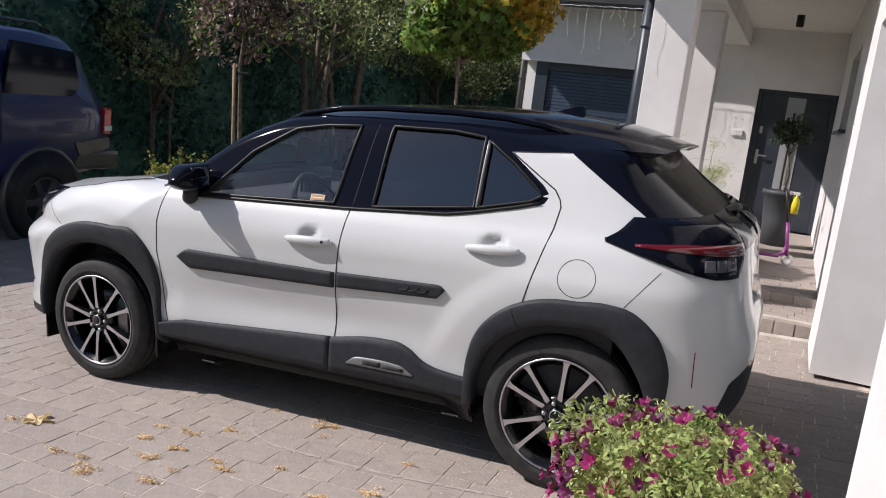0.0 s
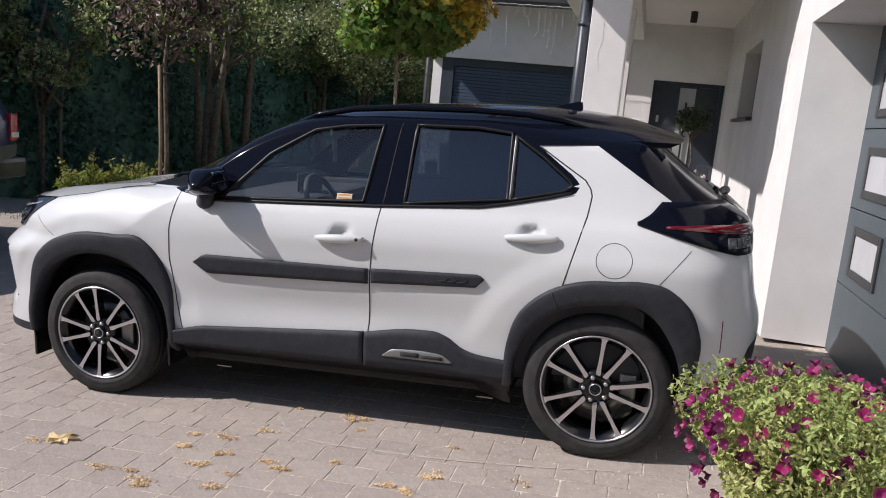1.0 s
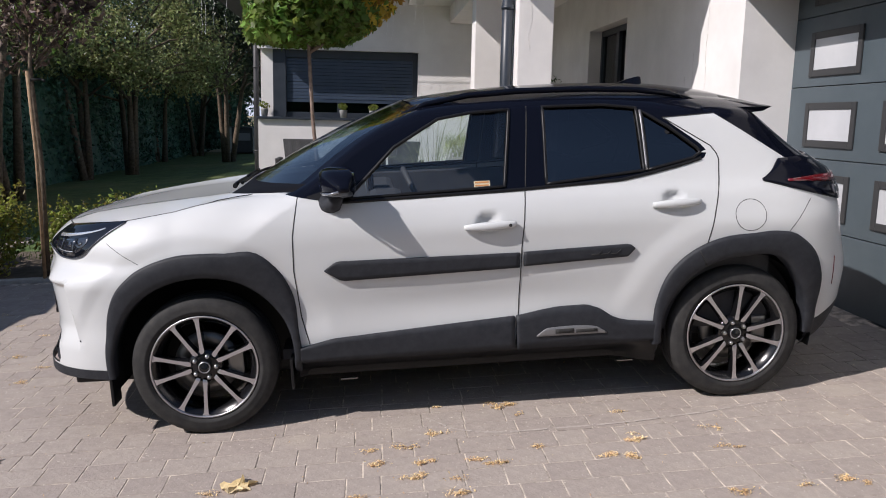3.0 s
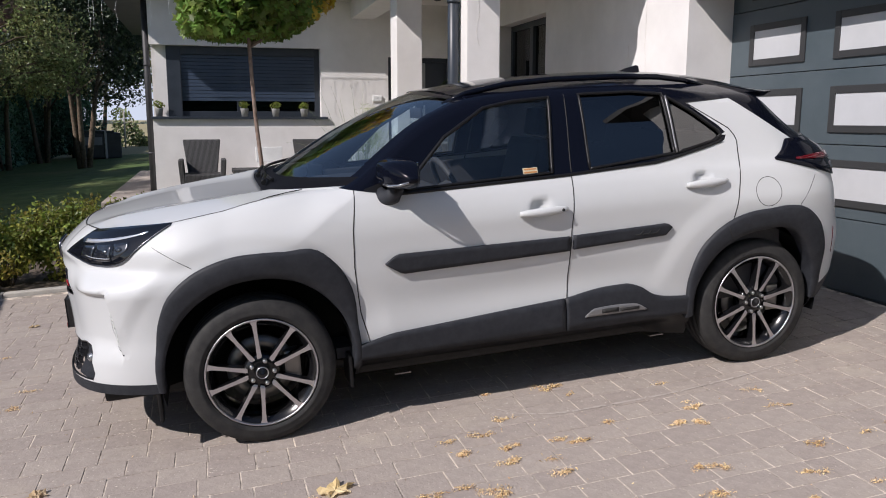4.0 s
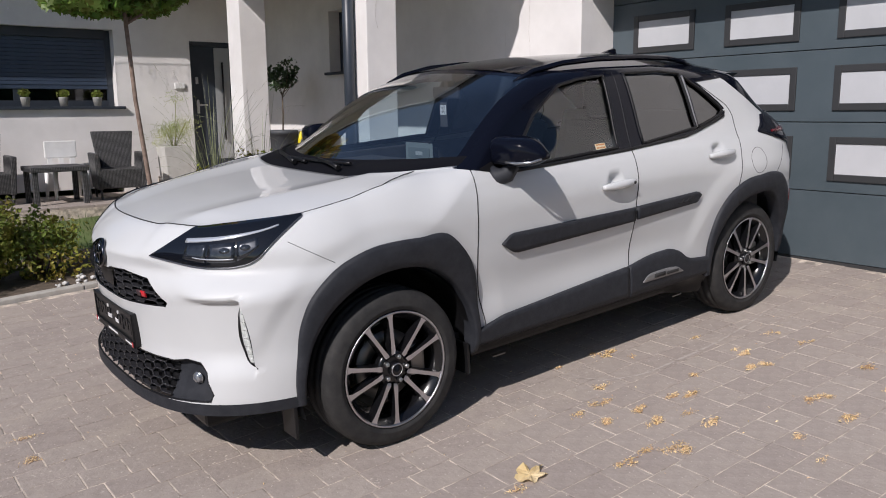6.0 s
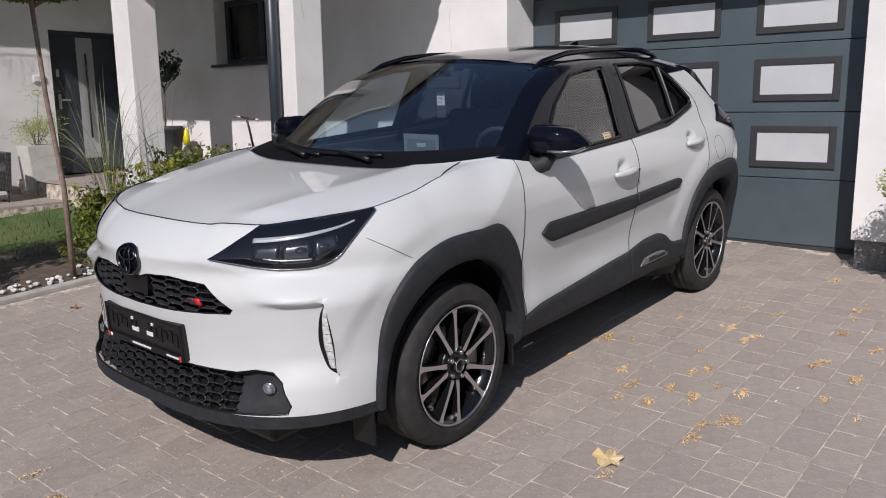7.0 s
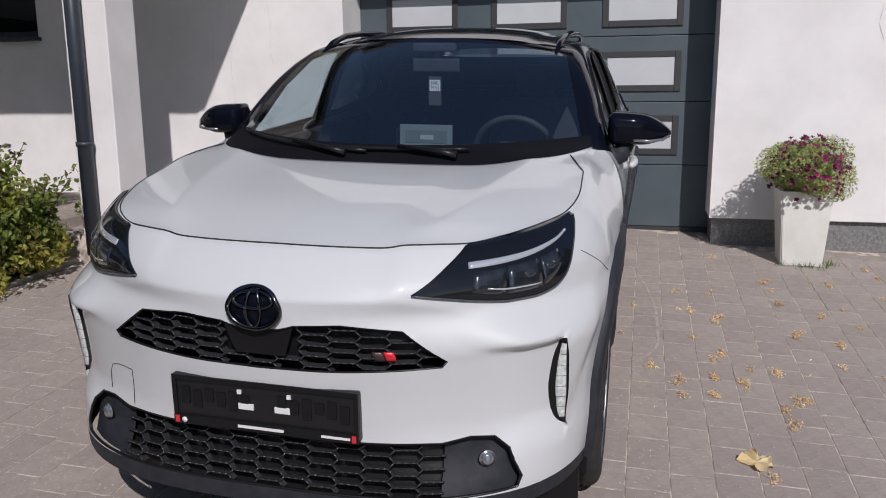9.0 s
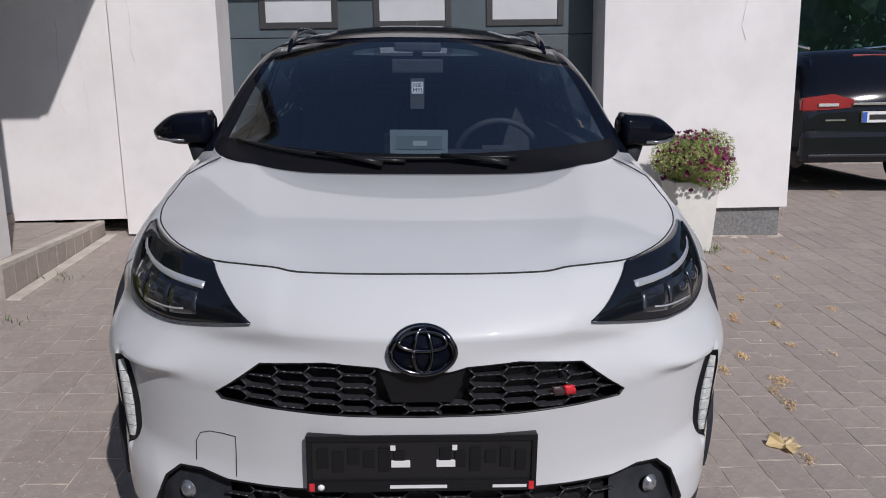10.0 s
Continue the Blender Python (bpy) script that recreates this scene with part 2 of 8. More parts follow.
LINTEL = 2.42
wall("wall_garage", [
    (PX, PX + 0.42, -2.97, -1.48, 0.39, 3.6),
    (PX, PX + 0.42, 1.42, 2.21, 0.285, 3.6),
    (PX, PX + 0.42, -1.48, 1.42, LINTEL, 3.6)], "white rough plaster wall round the garage door")
wall("wall_end", [(PX + 0.42, 12.0, -2.97, -2.6, 0.39, 3.6)], "white plaster end wall of the garage")
wall("plinth", [(PX + 0.04, PX + 0.40, -2.93, -1.50, 0.05, 0.39), (PX + 0.40, 12.0, -2.93, -2.65, 0.05, 0.39)], "dark grey stone-chip plinth under the plaster", PLINTH)
W0, W1, WZ0, WZ1 = 4.37, 5.88, 1.86, 2.64
wall("wall_porch_side", [
    (BX, BX + 0.4, 2.21, W0, 0.40, 3.6), (BX, BX + 0.4, W1, AY, 0.40, 3.6),
    (BX, BX + 0.4, W0, W1, 0.40, WZ0), (BX, BX + 0.4, W0, W1, WZ1, 3.6)], "white plaster wall beside the porch, shaded by its roof")
D0, D1, DZ0, DZ1 = 2.58, 3.60, 0.47, 2.39
V0, V1, VZ0, VZ1 = -0.73, 1.52, 1.46, 2.49
wall("wall_front", [
    (V1, D0, AY, AY + 0.4, 0.2, 3.6), (D0, D1, AY, AY + 0.4, DZ1, 3.6), (D1, BX + 0.4, AY, AY + 0.4, 0.2, 3.6),
    (-0.95, V1, AY, AY + 0.4, 0.34, VZ0 - 0.04), (-0.95, V1, AY, AY + 0.4, VZ1, 3.6)], "white plaster front wall with the shuttered window")
wall("wall_left", [(-0.95, -0.70, AY + 0.4, 15, 0.34, 3.6), (-0.90, V0, AY + 0.18, AY + 0.4, VZ0, VZ1)], "white plaster side wall of the house")
wall("wall_back", [(-0.7, 12.0, 15.0, 15.3, 0.0, 3.6), (11.7, 12.0, -2.6, 15.0, 0.0, 3.6)], "white plaster rear walls of the house")
tagged(link_mesh("ceiling", boxes((1.35, BX, 1.75, AY, CEIL, CEIL + 0.1)), CEILING), "white porch ceiling", "ceiling", kind="structure")
wall("porch_beam", [(2.0, 2.36, 2.5, AY, 2.95, CEIL)], "white plastered beam over the porch pillars")


def pillar(x, y):
    bm = bmesh.new()
    add_box(bm, x, x + 0.31, y, y + 0.33, 0.2, 2.95, bevel=0.008)
    return tagged(link_mesh("porch_pillar", bm, PLASTER), "square white plastered pillar holding the porch roof", "pillar", "porch pillars")


pillar(2.03, 2.5)
pillar(1.99, 5.03)
# roof
bm = boxes((1.27, BX + 0.5, 1.65, AY + 0.3, CEIL + 0.1, CEIL + 0.2), (PX - 0.25, 12.4, -3.3, 1.65, 3.6, 3.72), (-1.72, 12.4, AY - 0.62, 15.6, 3.32, 3.42), (BX - 0.1, 12.4, 1.6, AY, 3.6, 3.7))
tagged(link_mesh("roof", bm, ROOF), "dark grey flat roof edges and eaves", "roof", kind="structure")


def garage_door():
    g = empty("garage_door", Matrix.Translation((DX, 0, 0)), "grey sectional garage door with rows of milky panes", "garage door")
    y0, y1 = -1.5, 1.44
    zs = [0.245, 0.751, 1.252, 1.768, 2.27, 2.75]
    for a, b in zip(zs, zs[1:]):
        bm = bmesh.new()
        add_box(bm, 0, 0.045, y0, y1, a + 0.003, b - 0.003, bevel=0.004)
        part("panel", bm, DOOR_GREY, g)
    for z0 in (0.832, 1.335, 1.838, 2.34):
        for yc in (-0.93, -0.03, 0.87):
            w, h, t = 0.31, 0.317, 0.05
            bm = boxes((-0.014, 0.0, yc - w, yc - w + t, z0, z0 + h), (-0.014, 0.0, yc + w - t, yc + w, z0, z0 + h),
                       (-0.014, 0.0, yc - w + t, yc + w - t, z0, z0 + t), (-0.014, 0.0, yc - w + t, yc + w - t, z0 + h - t, z0 + h), bevel=0.004)
            f = part("pane_frame", bm, PANE_FRAME, g, "black plastic pane frame")
            part("pane", boxes((-0.006, -0.001, yc - w + t, yc + w - t, z0 + t, z0 + h - t)), MILK, f, "milky white pane")
    part("seal", boxes((-0.01, 0.05, y0, y1, 0.20, 0.245)), PANE_FRAME, g, "black rubber seal")
    return g


garage_door()


def front_door():
    g = empty("front_door", Matrix.Translation((0, AY + 0.12, 0)), "closed anthracite front door with a pale glass strip", "door")
    f = 0.06
    part("door_frame", boxes((D0, D0 + f, -0.05, 0.08, DZ0, DZ1), (D1 - f, D1, -0.05, 0.08, DZ0, DZ1), (D0 + f, D1 - f, -0.05, 0.08, DZ1 - f, DZ1), bevel=0.006), ANTHRACITE, g)
    part("door_leaf", boxes((D0 + f, D1 - f, -0.02, 0.05, DZ0, DZ1 - f), bevel=0.004), ANTHRACITE, g)
    part("glass_strip", boxes((2.98, 3.21, -0.028, -0.02, DZ0 + 0.2, DZ1 - 0.08)), mat_new("frosted_strip", (0.32, 0.33, 0.33), 0.3, coat=0.5), g, "pale frosted glass strip")
    part("pull_bar", tube([(3.09, -0.06, 0.95), (3.09, -0.06, 2.1)], 0.014), mat_new("bar_black", (0.02, 0.02, 0.02), 0.35), g, "black pull bar")
    part("handle", boxes((2.68, 2.72, -0.03, -0.02, 1.35, 1.55), (2.69, 2.83, -0.07, -0.05, 1.46, 1.485), bevel=0.004), STEEL, g, "steel lever handle")
    part("lock", boxes((2.68, 2.72, -0.03, -0.02, 1.78, 1.88), bevel=0.004), STEEL, g)
    return g


front_door()


def side_window():
    g = empty("window_1", Matrix.Translation((BX + 0.16, 0, 0)), "dark-framed casement window set deep in plaster", "window", kind="structure")
    f = 0.07
    part("window_frame", boxes((0, 0.07, W0, W0 + f, WZ0, WZ1), (0, 0.07, W1 - f, W1, WZ0, WZ1), (0, 0.07, W0 + f, W1 - f, WZ0, WZ0 + f), (0, 0.07, W0 + f, W1 - f, WZ1 - f, WZ1), (-0.01, 0.07, 5.1, 5.2, WZ0 + f, WZ1 - f), bevel=0.005), ANTHRACITE, g)
    p = part("pane", boxes((0.03, 0.036, W0 + f, W1 - f, WZ0 + f, WZ1 - f)), GLASS_DARK, g)
    p.visible_shadow = False
    part("window_sill", boxes((-0.22, 0.0, W0 - 0.03, W1 + 0.05, WZ0 - 0.03, WZ0 + 0.005), bevel=0.004), ANTHRACITE, g, "dark metal sill")
    # No room behind: its darkness is put into this sheet's near-black colour.
    part("backing", boxes((0.18, 0.2, W0, W1, WZ0, WZ1)), mat_new("unlit_room_sheet", (0.03, 0.03, 0.03), 0.9), g, "dark sheet behind the glass, standing in for an unlit room")


side_window()


def shutter_window():
    g = empty("window_2", Matrix.Translation((0, AY + 0.16, 0)), "wide window with its grey roller shutter half down", "window", kind="structure")
    f = 0.08
    part("window_frame", boxes((V0, V0 + 0.2, -0.05, 0.1, VZ0, VZ1), (V1 - f, V1, 0, 0.1, VZ0, VZ1), (V0 + 0.2, V1 - f, 0, 0.1, VZ0, VZ0 + f), (V0 + 0.2, V1 - f, -0.04, 0.1, VZ1 - 0.12, VZ1),
                               (0.26, 0.34, 0.01, 0.1, VZ0 + f, VZ1 - 0.12), bevel=0.005), ANTHRACITE, g)
    p = part("pane", boxes((V0 + 0.2, V1 - f, 0.05, 0.056, VZ0 + f, VZ1 - 0.12)), GLASS_DARK, g)
    p.visible_shadow = False
    n, z0, z1 = 13, VZ0 + 0.23, VZ1 - 0.12
    for i in range(n):
        a = z0 + (z1 - z0) * i / n
        bm = bmesh.new()
        add_box(bm, V0 + 0.2, V1 - f, 0.0, 0.014, a + 0.003, a + (z1 - z0) / n - 0.001, bevel=0.005)
        part("slat", bm, SHUTTER, g)
    # Same near-black sheet, standing in for the unlit room behind the shutter.
    part("backing", boxes((V0, V1, 0.22, 0.24, VZ0, VZ1)), bpy.data.materials["unlit_room_sheet"], g, "dark sheet behind the glass, standing in for an unlit room")
    part("window_sill", boxes((-0.97, V1 + 0.09, -0.215, 0.0, VZ0 - 0.04, VZ0), bevel=0.006), ANTHRACITE, g, "dark metal sill along the wall")


SHUTTER = vary(mat_new("shutter_slat", (0.05, 0.06, 0.08), 0.4), (0.036, 0.054, 0.088), (0.048, 0.068, 0.108), 3.0)
shutter_window()

# porch floor and steps
def porch_floor():
    bm = boxes((2.0, BX, 3.10, AY, 0.1, FLOOR_Z - 0.012), (2.0, BX, 2.43, 3.10, 0.1, 0.373))
    f = tagged(link_mesh("porch_floor", bm, JOINT), "raised paved porch with a step", "porch", kind="structure")
    part("step_edge", boxes((2.0, BX, 2.405, 2.465, 0.365, 0.391), bevel=0.004), STONE_EDGE, f, "cream stone nosing")
    bm = boxes((2.0, BX, 2.31, 2.395, -0.02, 0.012), bevel=0.003)
    for v in bm.verts:
        v.co.z += lie(v.co.x, v.co.y)
    part("step_foot", bm, STONE_EDGE, f, "cream mortar strip at the foot of the step")
    g = np.random.default_rng(31)
    for k in range(11):  # upright blocks of the riser
        x = 2.005 + 0.145 * k
        bm = boxes((x, x + 0.139, 2.40, 2.45, 0.15, 0.366), bevel=0.005)
        bm.transform(Matrix.Translation((0, g.normal(0, 0.002), 0)))
        part("riser_block", bm, PAVER, f)
    for k in range(9):
        x = 2.005 + 0.177 * k
        part("riser_block", boxes((x, x + 0.171, 3.085, 3.17, 0.36, FLOOR_Z + 0.002), bevel=0.005), PAVER, f)
    for row, (y0, z) in enumerate([(2.47, 0.385), (2.625, 0.385), (2.78, 0.385), (2.935, 0.385), (3.175, FLOOR_Z), (3.33, FLOOR_Z), (3.485, FLOOR_Z), (3.64, FLOOR_Z), (3.795, FLOOR_Z)]):
        x = 2.0 + 0.08 * (row % 2)
        while x < BX - 0.05:
            L = min(float(g.choice([0.14, 0.17, 0.20])), BX - x)
            bm = boxes((x + 0.002, x + L - 0.002, y0 + 0.002, y0 + 0.152, z - 0.02, z + float(g.normal(0, 0.001))), bevel=0.003)
            part("paver", bm, PAVER, f)
            x += L
    part("paver_field", boxes((2.0, BX, 3.95, AY, FLOOR_Z - 0.02, FLOOR_Z)), PAVER, f)


porch_floor()


def downpipe():
    g = empty("downpipe", Matrix.Translation((1.965, 2.70, 0)), "dark grey metal rain downpipe fixed to the pillar", "downpipe")
    part("pipe", tube([(0, 0, 0.25), (0, 0, 3.1)], 0.05, 16), ANTHRACITE, g)
    for z in (1.0, 2.45):
        part("bracket", tube([(0, 0, z), (0, 0, z + 0.03)], 0.058, 16), ANTHRACITE, g)


downpipe()
cp = empty("downpipe", Matrix.Translation((-1.01, AY + 0.30, 0)), "dark rain downpipe at the corner of the house", "downpipe")
part("pipe", tube([(0, 0, 0.22), (0, 0, 1.8), (0, 0, 3.33)], 0.046, 14), ROOF, cp)
for z in (0.9, 2.2):
    part("bracket", tube([(0, 0, z), (0, 0, z + 0.03)], 0.053, 14), ROOF, cp)

tagged(ground_sheet("side_drive", JOINT, -14, -3.42, 2.85, 5.8, 16, 6, lift=-0.008), "paved parking place for the blue car", "pavement", kind="structure")


# ---- the white car ----
PAINT = mat_new("white_paint", (0.6, 0.6, 0.6), 0.45, coat=1.0, spec=0.3)
vary(PAINT, (0.540, 0.552, 0.556), (0.562, 0.574, 0.579), 1.3)
shader(PAINT).inputs["Coat IOR"].default_value = 1.28
GLOSS_BLACK = mat_new("gloss_black", (0.004, 0.005, 0.010), 0.08, spec=0.15)
CLAD = vary(mat_new("grained_plastic", (0.035, 0.037, 0.04), 0.6, spec=0.3), (0.016, 0.018, 0.023), (0.026, 0.028, 0.034), 25, bump=0.12, bump_scale=900)
TRIM = mat_new("black_trim", (0.008, 0.008, 0.009), 0.4, spec=0.3)
SEAM = mat_new("shut_line", (0.02, 0.02, 0.02), 0.8)
RUBBER = vary(mat_new("tyre_rubber", (0.022, 0.022, 0.023), 0.75, spec=0.3), (0.020, 0.020, 0.021), (0.036, 0.035, 0.034), 20, bump=0.1, bump_scale=300)
MACHINED = mat_new("machined_alloy", (0.60, 0.59, 0.62), 0.36, 1.0)
RIM_BLACK = mat_new("rim_black", (0.006, 0.006, 0.007), 0.2)
IRON = mat_new("brake_iron", (0.25, 0.24, 0.23), 0.45, 0.9)
BOLT = mat_new("nut_steel", (0.5, 0.49, 0.48), 0.3, 1.0)
LAMP_BLACK = mat_new("lamp_black", (0.006, 0.007, 0.010), 0.05, spec=0.6)
LAMP_CLEAR = mat_new("lamp_clear", (0.75, 0.77, 0.8), 0.12, 0.6, coat=1.0)
LAMP_RED = mat_new("lamp_red", (0.10, 0.003, 0.007), 0.15, coat=0.6)
WINDSCREEN = glass_mat("windscreen_glass", (0.60, 0.72, 0.80), ior=2.6)
SIDE_GLASS = glass_mat("side_glass", (0.88, 0.95, 0.97), ior=1.75)
DARK_GLASS = glass_mat("privacy_glass", (0.05, 0.06, 0.075), ior=2.05)
CABIN = vary(mat_new("cabin_plastic", (0.03, 0.03, 0.033), 0.7), (0.026, 0.026, 0.03), (0.04, 0.04, 0.044), 12)
CLOTH = vary(mat_new("seat_cloth", (0.025, 0.026, 0.03), 0.9), (0.022, 0.023, 0.027), (0.036, 0.037, 0.042), 60, bump=0.2, bump_scale=300)
LINER = mat_new("head_liner", (0.32, 0.32, 0.31), 0.95)
BADGE_RED = mat_new("badge_red", (0.6, 0.02, 0.03), 0.3, coat=0.5)
CHROME_DARK = mat_new("dark_chrome", (0.12, 0.12, 0.13), 0.15, 1.0)

CAR_AT = Matrix.Translation((0, -0.012, 0))
car = empty("car", DRIVE @ CAR_AT, "white compact crossover with a black roof, parked before the garage", "car")

XC, XR, NR = -0.10, 2.45, 4.6
nose_n = curve_fn([(0.2, 3.0), (0.72, 3.0), (0.84, 2.08), (0.92, 2.22), (1.2, 2.2)])
front_x = curve_fn([(0.15, -0.76), (0.22, -0.83), (0.28, -0.872), (0.34, -0.868), (0.45, -0.845), (0.58, -0.848), (0.7, -0.858), (0.82, -0.868), (0.92, -0.862), (1.1, -0.85)])
rear_x = curve_fn([(0.2, 3.08), (0.32, 3.20), (0.45, 3.26), (0.62, 3.275), (0.78, 3.24), (0.95, 3.215), (1.05, 3.20), (1.11, 3.165), (1.155, 3.09), (1.25, 2.955), (1.33, 2.86), (1.45, 2.73)])
wide_cab = curve_fn([(0.15, 0.775), (0.2, 0.80), (0.3, 0.842), (0.45, 0.858), (0.6, 0.866), (0.75, 0.874), (0.88, 0.876), (0.97, 0.868), (1.04, 0.845), (1.10, 0.808), (1.2, 0.765), (1.3, 0.728), (1.4, 0.685), (1.5, 0.635), (1.6, 0.59)])
wide_nose = curve_fn([(0.15, 0.775), (0.2, 0.80), (0.3, 0.842), (0.45, 0.858), (0.6, 0.866), (0.75, 0.874), (0.88, 0.878), (1.0, 0.872), (1.15, 0.855)])
top_z = curve_fn([(-0.1, 1.052), (0.05, 1.083), (0.25, 1.104), (0.42, 1.112), (0.5, 1.146), (0.64, 1.25), (0.81, 1.365), (0.95, 1.43), (1.086, 1.472), (1.3, 1.493), (1.5, 1.50), (1.9, 1.497), (2.1, 1.483), (2.3, 1.457), (2.45, 1.432)])
lip_z = curve_fn([(0, 0.985), (0.195, 0.983), (0.245, 0.991), (0.30, 0.991), (0.38, 0.989), (0.5, 0.999), (0.62, 1.008), (0.79, 1.018), (0.87, 1.030), (1.0, 1.052)])
turn_h = curve_fn([(-0.1, 0.25), (0.15, 0.22), (0.5, 0.05), (3, 0.05)])
turn_w = curve_fn([(-0.1, 0.115), (0.25, 0.115), (0.48, 0.045), (3, 0.04)])


def ss(t, a, b):
    t = max(0.0, min(1.0, (t - a) / (b - a)))
    return t * t * (3 - 2 * t)


def half_width(x, z):
    k = ss(x, 0.1, 0.5)
    w = wide_nose(z) * (1 - k) + wide_cab(z) * k
    w += 0.008 * math.exp(-((x - 2.56) / 0.42) ** 2 - ((z - 0.86) / 0.13) ** 2) + 0.010 * math.exp(-(x / 0.42) ** 2 - ((z - 0.86) / 0.13) ** 2)
    w -= 0.13 * ss(0.335 - z, 0.0, 0.10) * ss(x, 0.2, 0.5) * (1 - ss(x, 1.95, 2.2))
    for hx, hz in ((1.345, 0.952), (2.235, 1.013)):
        w -= 0.032 * math.exp(-((x - hx) / 0.042) ** 4 - ((z - hz) / 0.032) ** 4)
    if x > 1.9:
        w += 0.013 * (1 - ss(math.hypot(x - 2.56, z - 0.335), 0.545, 0.66)) * ss(z, 0.45, 0.62)
    return w - 0.028 * math.exp(-((x - 1.25) / 0.7) ** 2 - ((z - 0.57) / 0.12) ** 2) + 0.006 * math.exp(-((x - 1.4) / 0.9) ** 2 - ((z - 0.93) / 0.05) ** 2)


def skin_top(a):
    if a <= 1:
        return lip_z(a)
    if a <= 2:
        return top_z(XC + (a - 1) * (XR - XC))
    return 1.432 - 0.03 * (a - 2)


def turned(a, z):
    if a <= 1:
        k = ss(a, 0.15, 0.75)
        h, rw, rf = 0.112 + 0.138 * k, 0.115 * ss(a, 0.1, 0.75), 0.125
    elif a <= 2:
        x = XC + (a - 1) * (XR - XC)
        h, rw, rf = turn_h(x), turn_w(x), 0
    else:
        h, rw, rf = 0.05, 0.04, 0.0
    q = min(1.0, max(0.0, 1 - (skin_top(a) - z) / h))
    k = 0.6 * (1 - math.sqrt(max(0.0, 1 - q * q))) + 0.4 * q ** 1.4
    if a < 0.6:
        m = 1 - ss(a, 0.2, 0.6)
        k = k * (1 - m) + m * (0.2 * (1 - math.sqrt(max(0.0, 1 - q * q))) + 0.8 * q ** 1.15)
    return rw * k, rf * k


drl_o = curve_fn([(0.470, 0.664), (0.55, 0.658), (0.64, 0.646), (0.71, 0.633), (0.745, 0.622)])
drl_i = curve_fn([(0.470, 0.657), (0.495, 0.602), (0.53, 0.572), (0.60, 0.556), (0.67, 0.562), (0.72, 0.578), (0.745, 0.606)])


sweep = curve_fn([(0.05, 0.0), (0.165, 0.018), (0.26, 0.036), (0.37, 0.044), (0.48, 0.050), (0.60, 0.056)])


def dent(a, z):
    """The bumper falls back towards the running light, which stands in the step at its outer edge."""
    o = drl_o(z)
    if not 0.05 < a < o or not 0.34 < z < 0.92:
        return 0.0
    i = min(drl_i(z), o - 0.006)
    g = sweep(a) if a < i else sweep(i) * (o - a) / (o - i)
    k = ss(a, 0.30, 0.50)
    top = k * (1 - ss(z, 0.722, 0.752)) + (1 - k) * (1 - ss(z, 0.70, 0.92))
    return g * ss(z, 0.34 + 0.08 * k, 0.54) * top


def tuck(x, z):
    """The front wing turns in a little towards its wheel arch."""
    return 0.009 * (1 - ss(math.hypot(x, z - 0.335), 0.56, 0.635)) * ss(z, 0.42, 0.55)


def skin(a, z):
    """A point of the left-hand bodywork. a: 0 nose, 1 front corner, 2 rear corner, 3 tail."""
    iw, il = turned(a, z)
    if a <= 1:
        f = a * math.pi / 2
        x = dent(a, z) + XC - (XC - front_x(z) - il) * max(0.0, math.cos(f)) ** (2 / nose_n(z))
        return Vector((x, -(half_width(XC, z) - iw) * max(0.0, math.sin(f)) ** (2 / nose_n(z)) + tuck(x, z), z))
    if a <= 2:
        x = XC + (a - 1) * (XR - XC)
        return Vector((x, -(half_width(x, z) - iw) + tuck(x, z), z))
    f = (a - 2) * math.pi / 2
    return Vector((XR + (rear_x(z) - XR) * max(0.0, math.sin(f)) ** (2 / NR), -(half_width(XR, z) - iw) * max(0.0, math.cos(f)) ** (2 / NR), z))


def skin_out(a, z):
    e = 0.004
    da = skin(min(3, a + e), z) - skin(max(0, a - e), z)
    dz = skin(a, z + e) - skin(a, z - e)
    n = da.cross(dz)
    return n.normalized() if n.length > 1e-9 else Vector((0, -1, 0))


def a_of_x(x):
    return 1 + (x - XC) / (XR - XC)


def a_of_y(y, z):
    """Along the nose, from a half width."""
    return math.asin(min(1.0, (abs(y) / half_width(XC, z)) ** (nose_n(z) / 2))) * 2 / math.pi


def a_rear(x, z):
    return 2 + math.asin(min(1.0, max(0.0, (x - XR) / (rear_x(z) - XR)) ** (NR / 2))) * 2 / math.pi


def inside(p, poly):
    x, y, hit = p[0], p[1], False
    for (x0, y0), (x1, y1) in zip(poly, poly[1:] + poly[:1]):
        if (y0 > y) != (y1 > y) and x < (x1 - x0) * (y - y0) / (y1 - y0) + x0:
            hit = not hit
    return hit


def mirror_pair(bm):
    """A copy of bm on the other side."""
    other = bm.copy()
    for v in other.verts:
        v.co.y = -v.co.y
    bmesh.ops.reverse_faces(other, faces=other.faces[:])
    return other


def both(name, bm, mat, parent=None, label="", smooth=False):
    """The same part on the left and on the right."""
    other = mirror_pair(bm)
    p = parent or car
    return part(name, bm, mat, p, label, smooth), part(name, other, mat, p, label, smooth)


def shell(rows, thick=None, n_fn=None):
    """A sheet through rows of points; with thick it gets a back and rims."""
    bm = bmesh.new()
    vs = [[bm.verts.new(p) for p in r] for r in rows]
    for r, s in zip(vs, vs[1:]):
        for k in range(len(r) - 1):
            f = bm.faces.new((r[k], r[k + 1], s[k + 1], s[k]))
            f.smooth = True
    return bm


